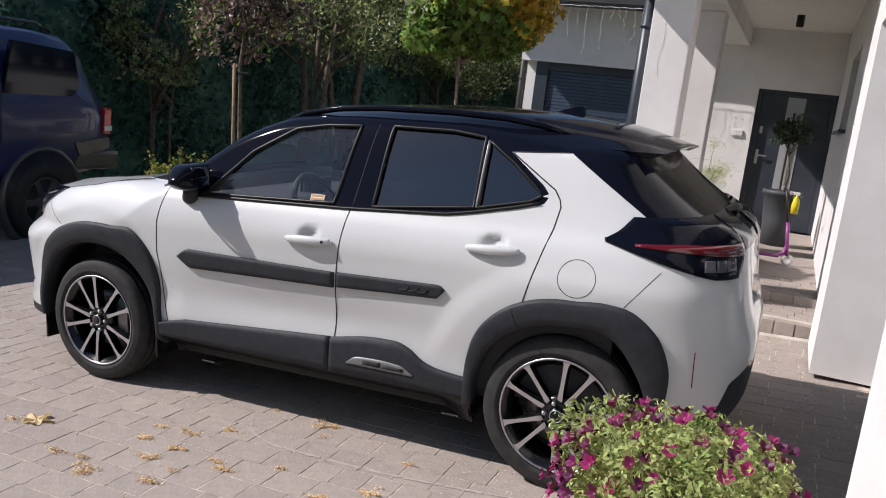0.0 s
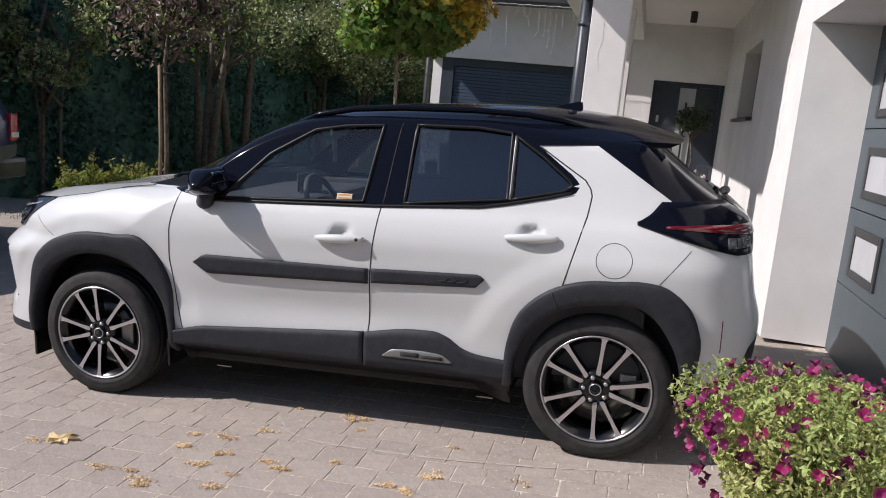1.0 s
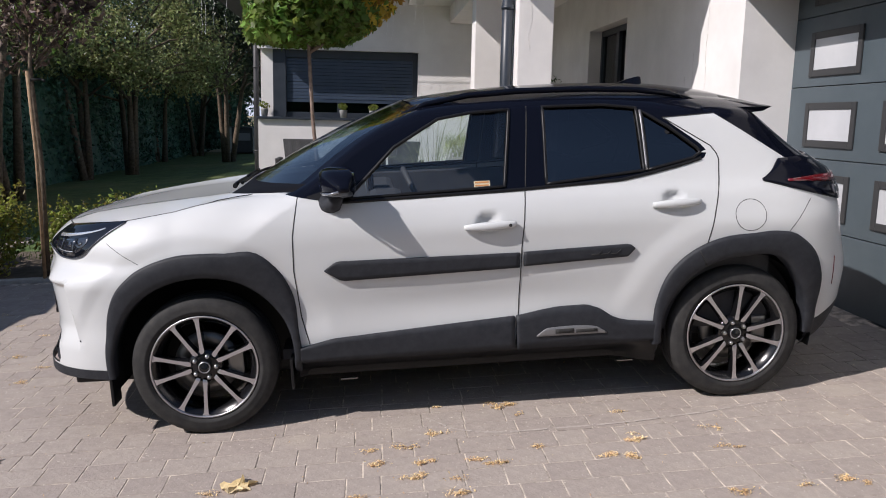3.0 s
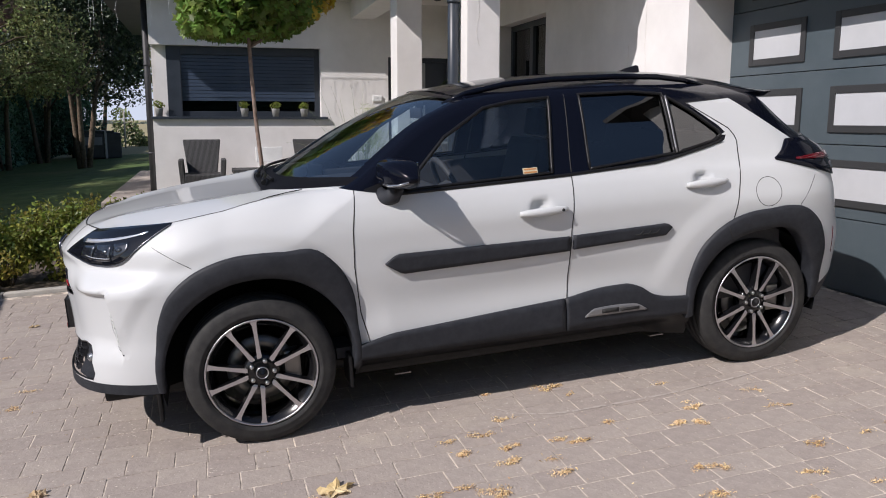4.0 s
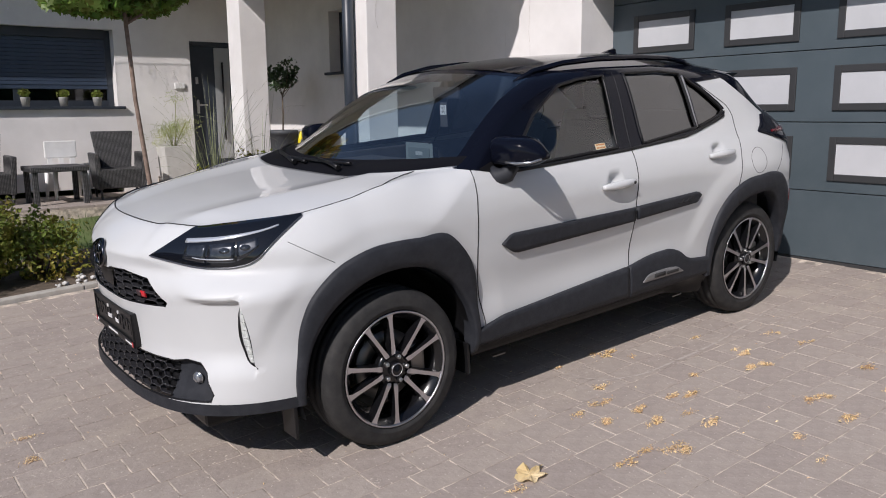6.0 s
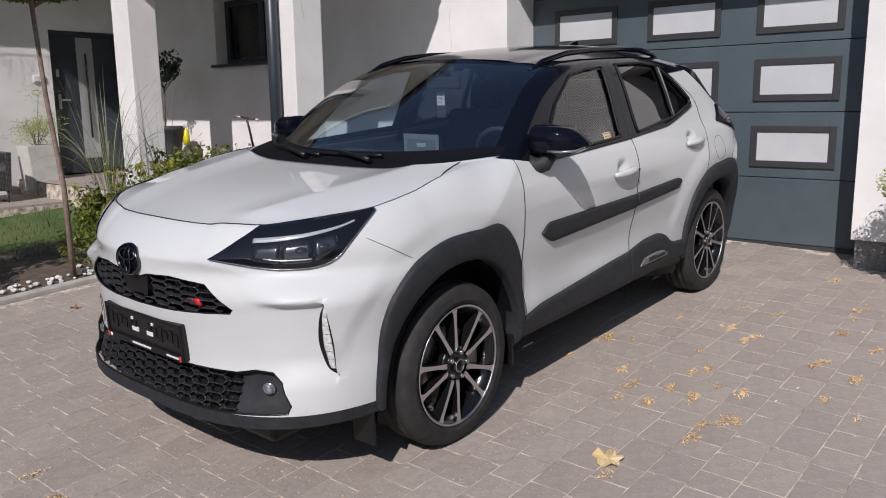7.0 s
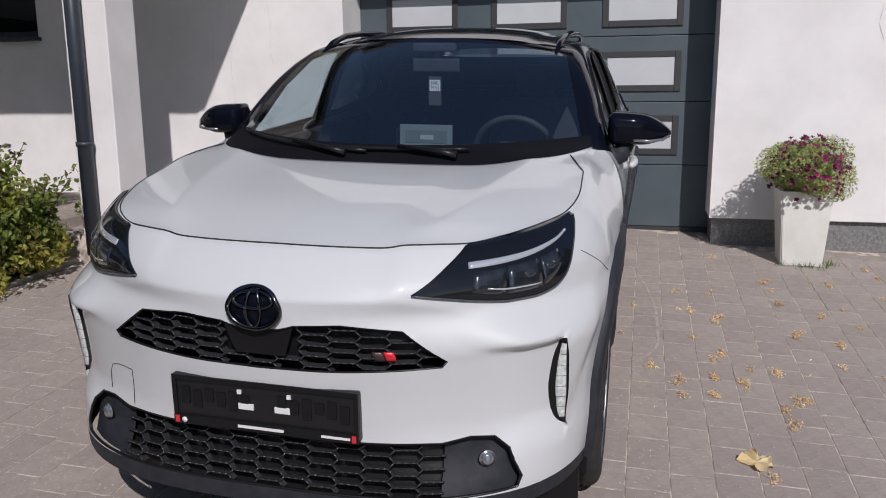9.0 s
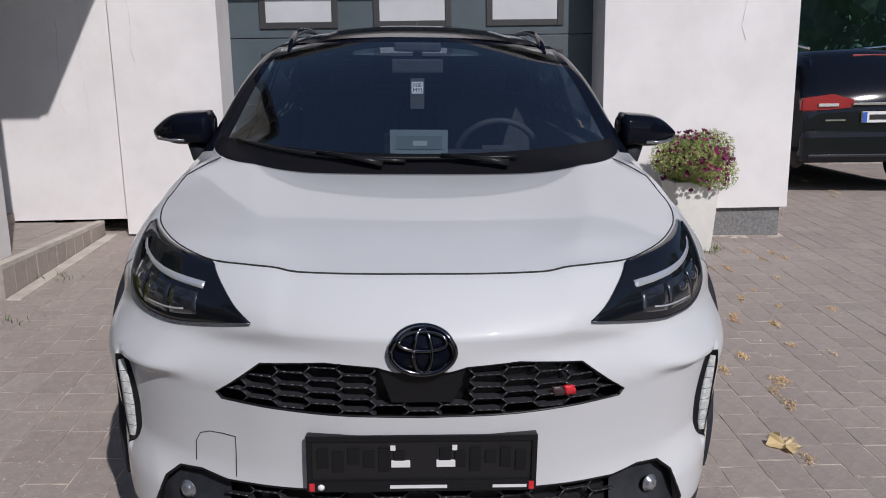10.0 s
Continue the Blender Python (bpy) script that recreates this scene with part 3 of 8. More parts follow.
def band(cols, lo, hi, rows=4, out=0.006, depth=0.012, edge=0.004):
    """A plate on the bodywork over columns a, between heights lo(a) and hi(a), standing proud by out, its rims rounded back."""
    grid = []
    for a in cols:
        z0, z1 = lo(a), hi(a)
        line = []
        for k in range(rows + 1):
            z = z0 + (z1 - z0) * k / rows
            line.append(skin(a, z) + skin_out(a, z) * out)
        n0, n1 = skin_out(a, z0), skin_out(a, z1)
        up = Vector((0, 0, edge))
        line = [line[0] - n0 * depth - up * 0.2] + [line[0] - n0 * edge * 0.5 - up * 0.2] + line + [line[-1] - n1 * edge * 0.5 + up * 0.2] + [line[-1] - n1 * depth + up * 0.2]
        grid.append(line)
    bm = shell(grid)
    m = len(grid[0])
    bm.verts.ensure_lookup_table()
    for base in (0, (len(grid) - 1) * m):
        try:
            bm.faces.new([bm.verts[base + k] for k in range(m)])
        except ValueError:
            pass
    bmesh.ops.remove_doubles(bm, verts=bm.verts[:], dist=0.0004)
    bmesh.ops.recalc_face_normals(bm, faces=bm.faces[:])
    return bm


def span(a0, a1, n):
    return [a0 + (a1 - a0) * i / n for i in range(n + 1)]


def on_x(fn):
    return lambda a: fn(XC + (a - 1) * (XR - XC))


WIN_FRONT = [(0.70, 1.083), (1.436, 1.105), (1.487, 1.457), (1.302, 1.449), (1.144, 1.425), (0.928, 1.303)]
WIN_REAR = [(1.636, 1.108), (2.115, 1.150), (2.108, 1.443), (1.95, 1.462), (1.652, 1.464)]
WIN_QUARTER = [(2.135, 1.152), (2.36, 1.198), (2.40, 1.222), (2.385, 1.245), (2.26, 1.345), (2.132, 1.428)]
WHITE_C = [(2.235, 1.392), (2.494, 1.404), (2.845, 1.168), (2.735, 1.08), (2.6, 0.95), (2.2, 0.95), (2.33, 1.165), (2.425, 1.205), (2.435, 1.228), (2.40, 1.268)]
REAR_LIP = [(2.88, 0.33), (3.03, 0.39), (3.17, 0.46), (3.20, 0.55), (3.24, 0.58), (3.20, 0.5501), (3.17, 0.4601), (3.03, 0.3901)]
BELT = [(0.42, 1.11), (0.67, 1.066), (1.5, 1.084), (2.0, 1.108), (2.12, 1.128), (2.3, 1.165), (2.42, 1.195), (2.3, 1.1651), (2.12, 1.1281), (2.0, 1.1081), (1.5, 1.0841), (0.67, 1.0661)]
belt = lin_fn([(0.42, 1.11), (0.67, 1.066), (1.5, 1.084), (2.0, 1.108), (2.12, 1.128), (2.3, 1.165), (2.42, 1.195)])
GRILLE_UP = [(-0.486, 0.712), (-0.472, 0.694), (-0.23, 0.683), (0, 0.678), (0.23, 0.683), (0.472, 0.694), (0.486, 0.712), (0.374, 0.795), (0.22, 0.812), (0.10, 0.807), (0.06, 0.795), (-0.06, 0.795), (-0.10, 0.807), (-0.22, 0.812), (-0.374, 0.795)]
GRILLE_LOW = [(-0.675, 0.375), (-0.665, 0.345), (-0.45, 0.338), (0.45, 0.338), (0.665, 0.345), (0.675, 0.375), (0.64, 0.455), (0.60, 0.487), (0.54, 0.492), (0.47, 0.478), (0, 0.488), (-0.47, 0.478), (-0.54, 0.492), (-0.60, 0.487), (-0.64, 0.455)]
DRL_HOLE = [(skin(drl_i(z), z).y, z) for z in (0.472, 0.485, 0.50, 0.53, 0.565, 0.60, 0.635, 0.67, 0.70, 0.725, 0.742)] + [(skin(drl_o(z), z).y, z) for z in (0.742, 0.70, 0.65, 0.60, 0.55, 0.50, 0.472)]
DOOR_F = [(0.475, 1.12), (0.447, 0.931), (0.442, 0.769), (0.46, 0.548), (0.492, 0.408), (0.50, 0.335), (1.466, 0.335), (1.485, 0.524), (1.5, 0.825), (1.53, 1.10)]
DOOR_R = [(1.53, 1.10), (1.5, 0.825), (1.485, 0.524), (1.466, 0.335), (2.1, 0.335), (2.353, 0.682), (2.377, 0.749), (2.437, 0.963), (2.475, 1.10), (2.488, 1.186), (2.454, 1.252), (2.243, 1.39), (2.1, 1.39)]
# wheel arches: degrees from the front of the wheel (0) over the top (90) to its back (180), inner and outer radius
ARCH_F = (0.0, curve_fn([(-6, 0.405), (20, 0.41), (45, 0.42), (90, 0.428), (120, 0.438), (150, 0.432), (188, 0.41)]),
          curve_fn([(-6, 0.435), (20, 0.455), (36, 0.498), (49, 0.53), (66, 0.54), (90, 0.540), (104, 0.553), (118, 0.60), (128, 0.585), (140, 0.55), (163, 0.465), (188, 0.445)]))
ARCH_R = (2.56, curve_fn([(-6, 0.375), (20, 0.385), (45, 0.390), (90, 0.395), (115, 0.425), (140, 0.392), (170, 0.36), (190, 0.35)]),
          curve_fn([(-6, 0.425), (9, 0.426), (24, 0.446), (45, 0.485), (64, 0.497), (94, 0.505), (109, 0.54), (120, 0.563), (131, 0.555), (145, 0.515), (170, 0.42), (190, 0.41)]))


def is_black(a, x, z):
    if a < 1.2:
        return False
    if a < 2.0 or x < 2.855:
        if inside((x, z), WHITE_C):
            return False
        if x <= 2.42:
            return z > belt(x)
        return z > np.interp(x, (2.42, 2.494, 2.845), (1.39, 1.404, 1.168))
    return z > 1.165


def zone(a, p):
    x, y, z = p
    if a > 0.75 and a < 2.5:
        for cx, fin, fout in (ARCH_F, ARCH_R):
            d = math.degrees(math.atan2(z - 0.335, cx - x))
            d = d + 360 if d < -90 else d
            if math.hypot(x - cx, z - 0.335) < fin(d) * 0.5 + fout(d) * 0.5:
                return None
    if a >= 1 and a < 2.3:
        for w in (WIN_FRONT, WIN_REAR, WIN_QUARTER):
            if inside((x, z), w):
                return None
    if a < 0.9 and (inside((y, z), GRILLE_UP) or inside((y, z), GRILLE_LOW) or inside((y, z), DRL_HOLE)):
        return None
    if is_black(a, x, z):
        return "pillars" if a < 2.35 else "rear_window"
    if a < 1.0:
        return "bumper_lip" if z < 0.337 else "front_bumper"
    if a < 2.0 and z < 0.337:
        return "sill"
    if a < 2.0 and inside((x, z), DOOR_F):
        return "front_door"
    if a < 2.1 and inside((x, z), DOOR_R):
        return "rear_door"
    if a < 1.5:
        return "front_wing"
    if z < np.interp(x, (2.88, 3.03, 3.17, 3.20, 3.24), (0.33, 0.39, 0.46, 0.55, 0.58)):
        return "rear_bumper_lip"
    return "rear_wing" if a < 2.5 else "tailgate"


def body_skin():
    cols = span(0, 1, 84) + span(1, 2, 128)[1:]
    cols += [a_rear(XR + 0.016 * k, 1.2) for k in range(1, 27)]
    cols += span(cols[-1], 3, 34)[1:]
    NRW = 76
    pts, pars, slipped = [], [], set()
    edges = [(WIN_FRONT, "x"), (WIN_REAR, "x"), (WIN_QUARTER, "x"), (GRILLE_UP, "y"), (GRILLE_LOW, "y"), (DRL_HOLE, "y"), (WHITE_C, "x"), (BELT, "x"), (REAR_LIP, "x")]
    for a in cols:
        zb = (0.20 + 0.09 * ss(1.02 - a, 0, 0.12)) if a < 2 else 0.20 + 0.08 * (a - 2)
        zt = skin_top(a)
        col, par = [], []
        for k in range(NRW + 1):
            v = k / NRW
            z = zb + (zt - zb) * (0.5 * v + 0.5 * math.sin(v * math.pi / 2))
            par.append([a, z])
            col.append(skin(a, z))
        pts.append(col)
        pars.append(par)
    # vertices near an opening's edge slip onto it
    for poly, axis in edges:
        segs = list(zip(poly, poly[1:] + poly[:1]))
        us, zs_ = [p[0] for p in poly], [p[1] for p in poly]
        for i, a in enumerate(cols):
            if (axis == "x" and not 1 < a < 2.8) or (axis == "y" and a > 0.95):
                continue
            for k in range(NRW + 1):
                p = pts[i][k]
                u = p.x if axis == "x" else p.y
                if not (min(us) - 0.02 < u < max(us) + 0.02 and min(zs_) - 0.02 < p.z < max(zs_) + 0.02):
                    continue
                best, where = 9, None
                for (x0, y0), (x1, y1) in segs:
                    dx, dy = x1 - x0, y1 - y0
                    t = max(0, min(1, ((u - x0) * dx + (p.z - y0) * dy) / (dx * dx + dy * dy)))
                    d = math.hypot(u - x0 - t * dx, p.z - y0 - t * dy)
                    if d < best:
                        best, where = d, (x0 + t * dx, y0 + t * dy)
                if best < 0.0115 and k not in (0, NRW):
                    na = (a_of_x(where[0]) if where[0] <= XR else a_rear(where[0], where[1])) if axis == "x" else a_of_y(where[0], where[1])
                    if axis == "y" and i == 0:
                        na = 0.0
                    pars[i][k] = [na, where[1]]
                    slipped.add((i, k))
                    pts[i][k] = skin(na, where[1])
    # one row follows the lower edge of the painted panels
    for i, a in enumerate(cols):
        if a < 1.999:
            k = min(range(1, NRW), key=lambda q: abs(pars[i][q][1] - 0.337))
            pars[i][k] = [a, 0.337]
            pts[i][k] = skin(a, 0.337)
            slipped.add((i, k))
    # normals of the whole skin, so that split panels shade as one surface
    groups = {}
    for i in range(len(cols) - 1):
        for k in range(NRW):
            quad = ((i, k), (i + 1, k), (i + 1, k + 1), (i, k + 1))
            ac = 0.5 * (cols[i] + cols[i + 1])
            if quad[0] in slipped and quad[2] in slipped:
                pieces = (quad[:3], (quad[0], quad[2], quad[3]))
            elif quad[1] in slipped and quad[3] in slipped:
                pieces = ((quad[0], quad[1], quad[3]), quad[1:])
            else:
                pieces = (quad,)
            for piece in pieces:
                g = zone(ac, sum((pts[a][b] for a, b in piece), Vector()) / len(piece))
                if g:
                    groups.setdefault(g, []).append(piece)
    normals = {}

    def nrm(i, k):
        if (i, k) not in normals:
            d1 = pts[min(i + 1, len(cols) - 1)][k] - pts[max(i - 1, 0)][k]
            d2 = pts[i][min(k + 1, NRW)] - pts[i][max(k - 1, 0)]
            if i == 0:
                d1 = Vector((0, -1, 0))
            if i == len(cols) - 1:
                d1 = Vector((0, 1, 0))
            n = d1.cross(d2)
            normals[(i, k)] = n.normalized() if n.length > 1e-9 else Vector((0, -1, 0))
        return normals[(i, k)]

    mats = {"pillars": GLOSS_BLACK, "rear_window": GLOSS_BLACK, "bumper_lip": CLAD, "sill": TRIM, "rear_bumper_lip": CLAD}
    names = {"pillars": "pillar_trim"}
    for g, quads in groups.items():
        for side in (1, -1):
            idx, verts, nors = {}, [], []
            faces = []
            for q in quads:
                f = []
                for key in q:
                    if key not in idx:
                        idx[key] = len(verts)
                        p, n = pts[key[0]][key[1]], nrm(*key)
                        verts.append((p.x, p.y * side, p.z))
                        nors.append((n.x, n.y * side, n.z))
                    f.append(idx[key])
                faces.append(f if side == 1 else f[::-1])
            me = bpy.data.meshes.new(g)
            me.from_pydata(verts, [], faces)
            me.materials.append(mats.get(g, PAINT))
            me.shade_smooth()
            me.normals_split_custom_set_from_vertices(nors)
            ob = new(names.get(g, g), me)
            ob.parent = car
            DOORS[(g, side)] = ob


DOORS = {}
body_skin()


def top_point(a):
    return skin(a, skin_top(a) - 1e-5)


# bonnet: between the lip, the wing crests and the scuttle
A_SC = a_of_x(0.45)


def coons(c0, c1, d0, d1, nu, nv, extra=None):
    """Sheet between c0(u), c1(u) at v=0, 1 and d0(v), d1(v) at u=0, 1."""
    rows = []
    for i in range(nu + 1):
        u = i / nu
        row = []
        for j in range(nv + 1):
            v = j / nv
            p = (1 - v) * c0(u) + v * c1(u) + (1 - u) * d0(v) + u * d1(v) - ((1 - u) * (1 - v) * c0(0) + u * (1 - v) * c0(1) + (1 - u) * v * c1(0) + u * v * c1(1))
            if extra:
                p = p + extra(u, v)
            row.append(p)
        rows.append(row)
    return rows


A_LIP = 0.5


def flip(p):
    return Vector((p.x, -p.y, p.z))


def lip(u):
    t = 2 * u - 1
    p = top_point(abs(t) * A_LIP)
    return p if t < 0 else flip(p)


SC_SIDE = top_point(A_SC)


def scuttle(u):
    t = 2 * u - 1
    return Vector((0.105 + (SC_SIDE.x - 0.105) * abs(t) ** 8.2, abs(SC_SIDE.y) * t, 1.080 + (SC_SIDE.z - 1.080) * abs(t) ** 3.2))


def crest(v):
    return top_point(A_LIP + (A_SC - A_LIP) * v)


def bonnet_form(u, v):
    """A shallow middle between two straight crests, dying out at the lip."""
    t = abs(2 * u - 1)
    ridge = 0.54 + 0.19 * v
    crown = 0.022 * (1 - t ** 3) * math.sin(math.pi * v)
    if t < ridge:
        rise = max(0.0, (t - ridge + 0.26) / 0.26) ** 1.7
    else:
        rise = 1 - (t - ridge) / (1 - ridge)
    return Vector((0, 0, crown + 0.015 * rise * ss(v, 0.0, 0.22)))


rows = coons(lip, scuttle, crest, lambda v: flip(crest(v)), 72, 44)
net = np.array([[tuple(p) for p in r] for r in rows])
for _ in range(500):  # draw the sheet taut between its edges
    net[1:-1, 1:-1] = 0.25 * (net[:-2, 1:-1] + net[2:, 1:-1] + net[1:-1, :-2] + net[1:-1, 2:])
rows = [[Vector(net[i, j]) + bonnet_form(i / 72, j / 44) for j in range(45)] for i in range(73)]
rows = [r + [r[-1] + Vector((0.004, 0, -0.012)), r[-1] + Vector((0.006, 0, -0.035))] for r in rows]
bonnet = part("bonnet", shell(rows), PAINT, car, smooth=True)
bmesh_fix = bmesh.new()
bmesh_fix.from_mesh(bonnet.data)
bmesh.ops.recalc_face_normals(bmesh_fix, faces=bmesh_fix.faces[:])
if sum(f.normal.z for f in bmesh_fix.faces) < 0:
    bmesh.ops.reverse_faces(bmesh_fix, faces=bmesh_fix.faces[:])
bmesh_fix.to_mesh(bonnet.data)
bmesh_fix.free()

# windscreen and roof
A_TOP = a_of_x(1.086)


def screen_center(s):
    return Vector((0.105 + 0.895 * s, 0, 1.080 + 0.440 * s + 0.035 * math.sin(math.pi * s)))


def screen_point(s, t):
    l = top_point(A_SC + (A_TOP - A_SC) * s)
    c = screen_center(s)
    k = 1 - ss(s, 0.0, 0.11)
    return Vector((c.x + (l.x - c.x) * abs(t) ** (2.2 + 6.0 * k), abs(l.y) * t, c.z + (l.z - c.z) * abs(t) ** (1.8 + 1.4 * k)))


def screen_sheet(s0, s1, t0, t1, ns, nt, lift=0.0):
    bm = shell([[screen_point(s0 + (s1 - s0) * i / ns, t0 + (t1 - t0) * j / nt) + Vector((-0.4, 0, 0.9)) * lift for j in range(nt + 1)] for i in range(ns + 1)])
    bmesh.ops.recalc_face_normals(bm, faces=bm.faces[:])
    if sum(f.normal.z for f in bm.faces) < 0:
        bmesh.ops.reverse_faces(bm, faces=bm.faces[:])
    return bm


glass = part("windscreen", screen_sheet(0.10, 0.945, -0.955, 0.955, 28, 48), WINDSCREEN, car, "tinted curved windscreen", True)
glass.visible_shadow = False
part("scuttle", screen_sheet(0, 0.10, -1, 1, 10, 56), mat_new("scuttle_plastic", (0.006, 0.006, 0.008), 0.6, spec=0.1), car, "black plastic scuttle panel", True)
both("screen_pillar", screen_sheet(0.10, 0.945, -1, -0.955, 28, 4), GLOSS_BLACK, smooth=True)
part("screen_header", screen_sheet(0.945, 1.0, -1, 1, 3, 40), GLOSS_BLACK, car, smooth=True)

roof_c = curve_fn([(0, 1.52), (0.117, 1.548), (0.29, 1.572), (0.485, 1.578), (0.68, 1.566), (0.85, 1.525), (0.94, 1.478), (1.0, 1.442)])
ROOF_END = 2.85


def roof_side(s):
    x = 1.086 + (ROOF_END - 1.086) * s
    if x < XR:
        return top_point(a_of_x(x))
    k = (x - XR) / (ROOF_END - XR)
    p = top_point(2.0)
    return Vector((x, p.y + 0.06 * k, p.z - 0.010 * k))


def roof_point(s, t):
    l = roof_side(s)
    xc = 1.0 + (ROOF_END + 0.035 - 1.0) * s
    return Vector((xc + (l.x - xc) * abs(t) ** 2.2, abs(l.y) * t, roof_c(s) + (l.z - roof_c(s)) * abs(t) ** 2.6 - 0.006 * math.exp(-((abs(t) - 0.72) / 0.05) ** 2)))


bm = shell([[roof_point(i / 40, -1 + 2 * j / 40) for j in range(41)] for i in range(41)])
bmesh.ops.recalc_face_normals(bm, faces=bm.faces[:])
if sum(f.normal.z for f in bm.faces) < 0:
    bmesh.ops.reverse_faces(bm, faces=bm.faces[:])
part("roof", bm, GLOSS_BLACK, car, "gloss black roof", True)
# spoiler: underside and rim of the roof's tail
bm = bmesh.new()
top, low = [], []
for j in range(41):
    t = -1 + j / 20
    p = roof_point(1.0, t)
    top.append(bm.verts.new(p))
    low.append(bm.verts.new(p + Vector((-0.05, 0, -0.022))))
inn = [bm.verts.new(roof_point(0.80, -1 + j / 20) + Vector((0, 0, -0.075 + 0.03 * abs(-1 + j / 20) ** 4))) for j in range(41)]
for a, b in ((top, low), (low, inn)):
    for j in range(40):
        bm.faces.new((a[j], b[j], b[j + 1], a[j + 1])).smooth = True
for j in (0, 40):
    t = -1 + j / 20
    side = [bm.verts.new(roof_point(0.80 + 0.05 * k, t) + Vector((0, 0, -0.001))) for k in range(4)]
    bm.faces.new([inn[j]] + side + [top[j], low[j]])
bmesh.ops.recalc_face_normals(bm, faces=bm.faces[:])
part("spoiler", bm, GLOSS_BLACK, car, "gloss black tail spoiler")


# ---- the car's parts ----
def a_side(x, z):
    if x < XC:
        return math.acos(min(1.0, ((XC - x) / (XC - front_x(z))) ** (nose_n(z) / 2))) * 2 / math.pi
    return a_of_x(x) if x <= XR else a_rear(x, z)


def at_side(x, z, out=0.0):
    a = a_side(x, z)
    return skin(a, z) + skin_out(a, z) * out


def at_nose(y, z, out=0.0):
    a = a_of_y(y, z)
    p, n = skin(a, z), skin_out(a, z)
    p = p + n * out
    return p if y <= 0 else flip(p)


def seam(pts, name="shut_line", rad=0.0032, out=-0.0008, fine=0.03, pair=True):
    line = []
    for (x0, z0), (x1, z1) in zip(pts, pts[1:]):
        n = max(1, int(math.hypot(x1 - x0, z1 - z0) / fine))
        line += [at_side(x0 + (x1 - x0) * k / n, z0 + (z1 - z0) * k / n, out) for k in range(n)]
    line.append(at_side(*pts[-1], out))
    bm = tube(line, rad, 5)
    if pair:
        both(name, bm, SEAM)
    else:
        part(name, bm, SEAM, car)


seam([(0.475, 1.10), (0.447, 0.931), (0.442, 0.769), (0.46, 0.548), (0.492, 0.408), (0.50, 0.34)])
seam([(1.53, 1.09), (1.5, 0.825), (1.485, 0.524), (1.466, 0.342)])
seam([(1.535, 1.10), (1.575, 1.47)])
seam([(2.353, 0.682), (2.377, 0.749), (2.437, 0.963), (2.475, 1.10), (2.488, 1.186), (2.480, 1.215), (2.454, 1.252), (2.243, 1.388)])
seam([(2.235, 1.392), (2.494, 1.404)])
seam([(2.92, 0.985), (2.85, 0.90), (2.80, 0.84)], rad=0.002)
seam([(-0.42, 0.930), (-0.33, 0.880), (-0.25, 0.835)], rad=0.0011, out=0.0006)
seam([(2.605 + 0.076 * math.cos(k * math.pi / 16), 0.925 + 0.074 * math.sin(k * math.pi / 16)) for k in range(33)], name="fuel_flap_line", rad=0.0019, pair=False)
# bonnet lines
part("bonnet_line", tube([lip(0.115 + 0.77 * k / 40) for k in range(41)], 0.0032, 5), SEAM, car)
both("bonnet_line", tube([top_point(0.385 + 0.42 * k / 30) for k in range(31)], 0.0022, 5), TRIM)
corner_in = scuttle(0.5 - 0.5 * 0.684 / 0.753) + Vector((0, 0, 0.002))
knee = top_point(a_of_x(0.055))
both("bonnet_line", tube([top_point(0.80 + (a_of_x(0.055) - 0.80) * k / 30) for k in range(31)] + [knee.lerp(corner_in, 0.3) + Vector((-0.012, 0, 0.003)), knee.lerp(corner_in, 0.7) + Vector((-0.006, 0, 0.003)), corner_in], 0.0022, 5), SEAM)


# side windows
def window(name, lo, hi, x0, x1, mat, label):
    cols = span(a_of_x(x0), a_of_x(x1), 26)
    bm = shell([[skin(a, on_x(lo)(a) + (on_x(hi)(a) - on_x(lo)(a)) * k / 8) - skin_out(a, on_x(lo)(a) + (on_x(hi)(a) - on_x(lo)(a)) * k / 8) * 0.009 for k in range(9)] for a in cols])
    bmesh.ops.remove_doubles(bm, verts=bm.verts[:], dist=0.0002)
    bmesh.ops.recalc_face_normals(bm, faces=bm.faces[:])
    for ob in both(name, bm, mat, label=label, smooth=True):
        ob.visible_shadow = False


window("front_window", lin_fn([(0.69, 1.08), (1.436, 1.103), (1.492, 1.44)]), lin_fn([(0.69, 1.085), (0.928, 1.306), (1.144, 1.430), (1.302, 1.454), (1.492, 1.462)]), 0.69, 1.492, SIDE_GLASS, "lightly tinted side window")
window("rear_window_glass", lin_fn([(1.63, 1.106), (2.12, 1.148)]), lin_fn([(1.63, 1.468), (1.95, 1.466), (2.12, 1.445)]), 1.63, 2.12, DARK_GLASS, "dark privacy glass")
window("quarter_window", lin_fn([(2.128, 1.150), (2.36, 1.195), (2.405, 1.222)]), lin_fn([(2.128, 1.434), (2.26, 1.350), (2.39, 1.246), (2.405, 1.224)]), 2.128, 2.405, DARK_GLASS, "dark privacy glass")
for poly in (WIN_FRONT, WIN_REAR, WIN_QUARTER):
    line = []
    for (x0, z0), (x1, z1) in zip(poly, poly[1:] + poly[:1]):
        n = max(1, int(math.hypot(x1 - x0, z1 - z0) / 0.03))
        line += [at_side(x0 + (x1 - x0) * k / n, z0 + (z1 - z0) * k / n, 0.001) for k in range(n)]
    both("window_seal", tube(line + line[:2], 0.0085, 6), TRIM)
belt_strip = [at_side(x, belt(x) + 0.004, 0.002) for x in [0.60 + 0.03 * k for k in range(61)]]
both("belt_moulding", tube(belt_strip, 0.009, 6), TRIM)
post = [at_side(2.126, z, 0.004) for z in [1.15 + 0.028 * k for k in range(11)]]
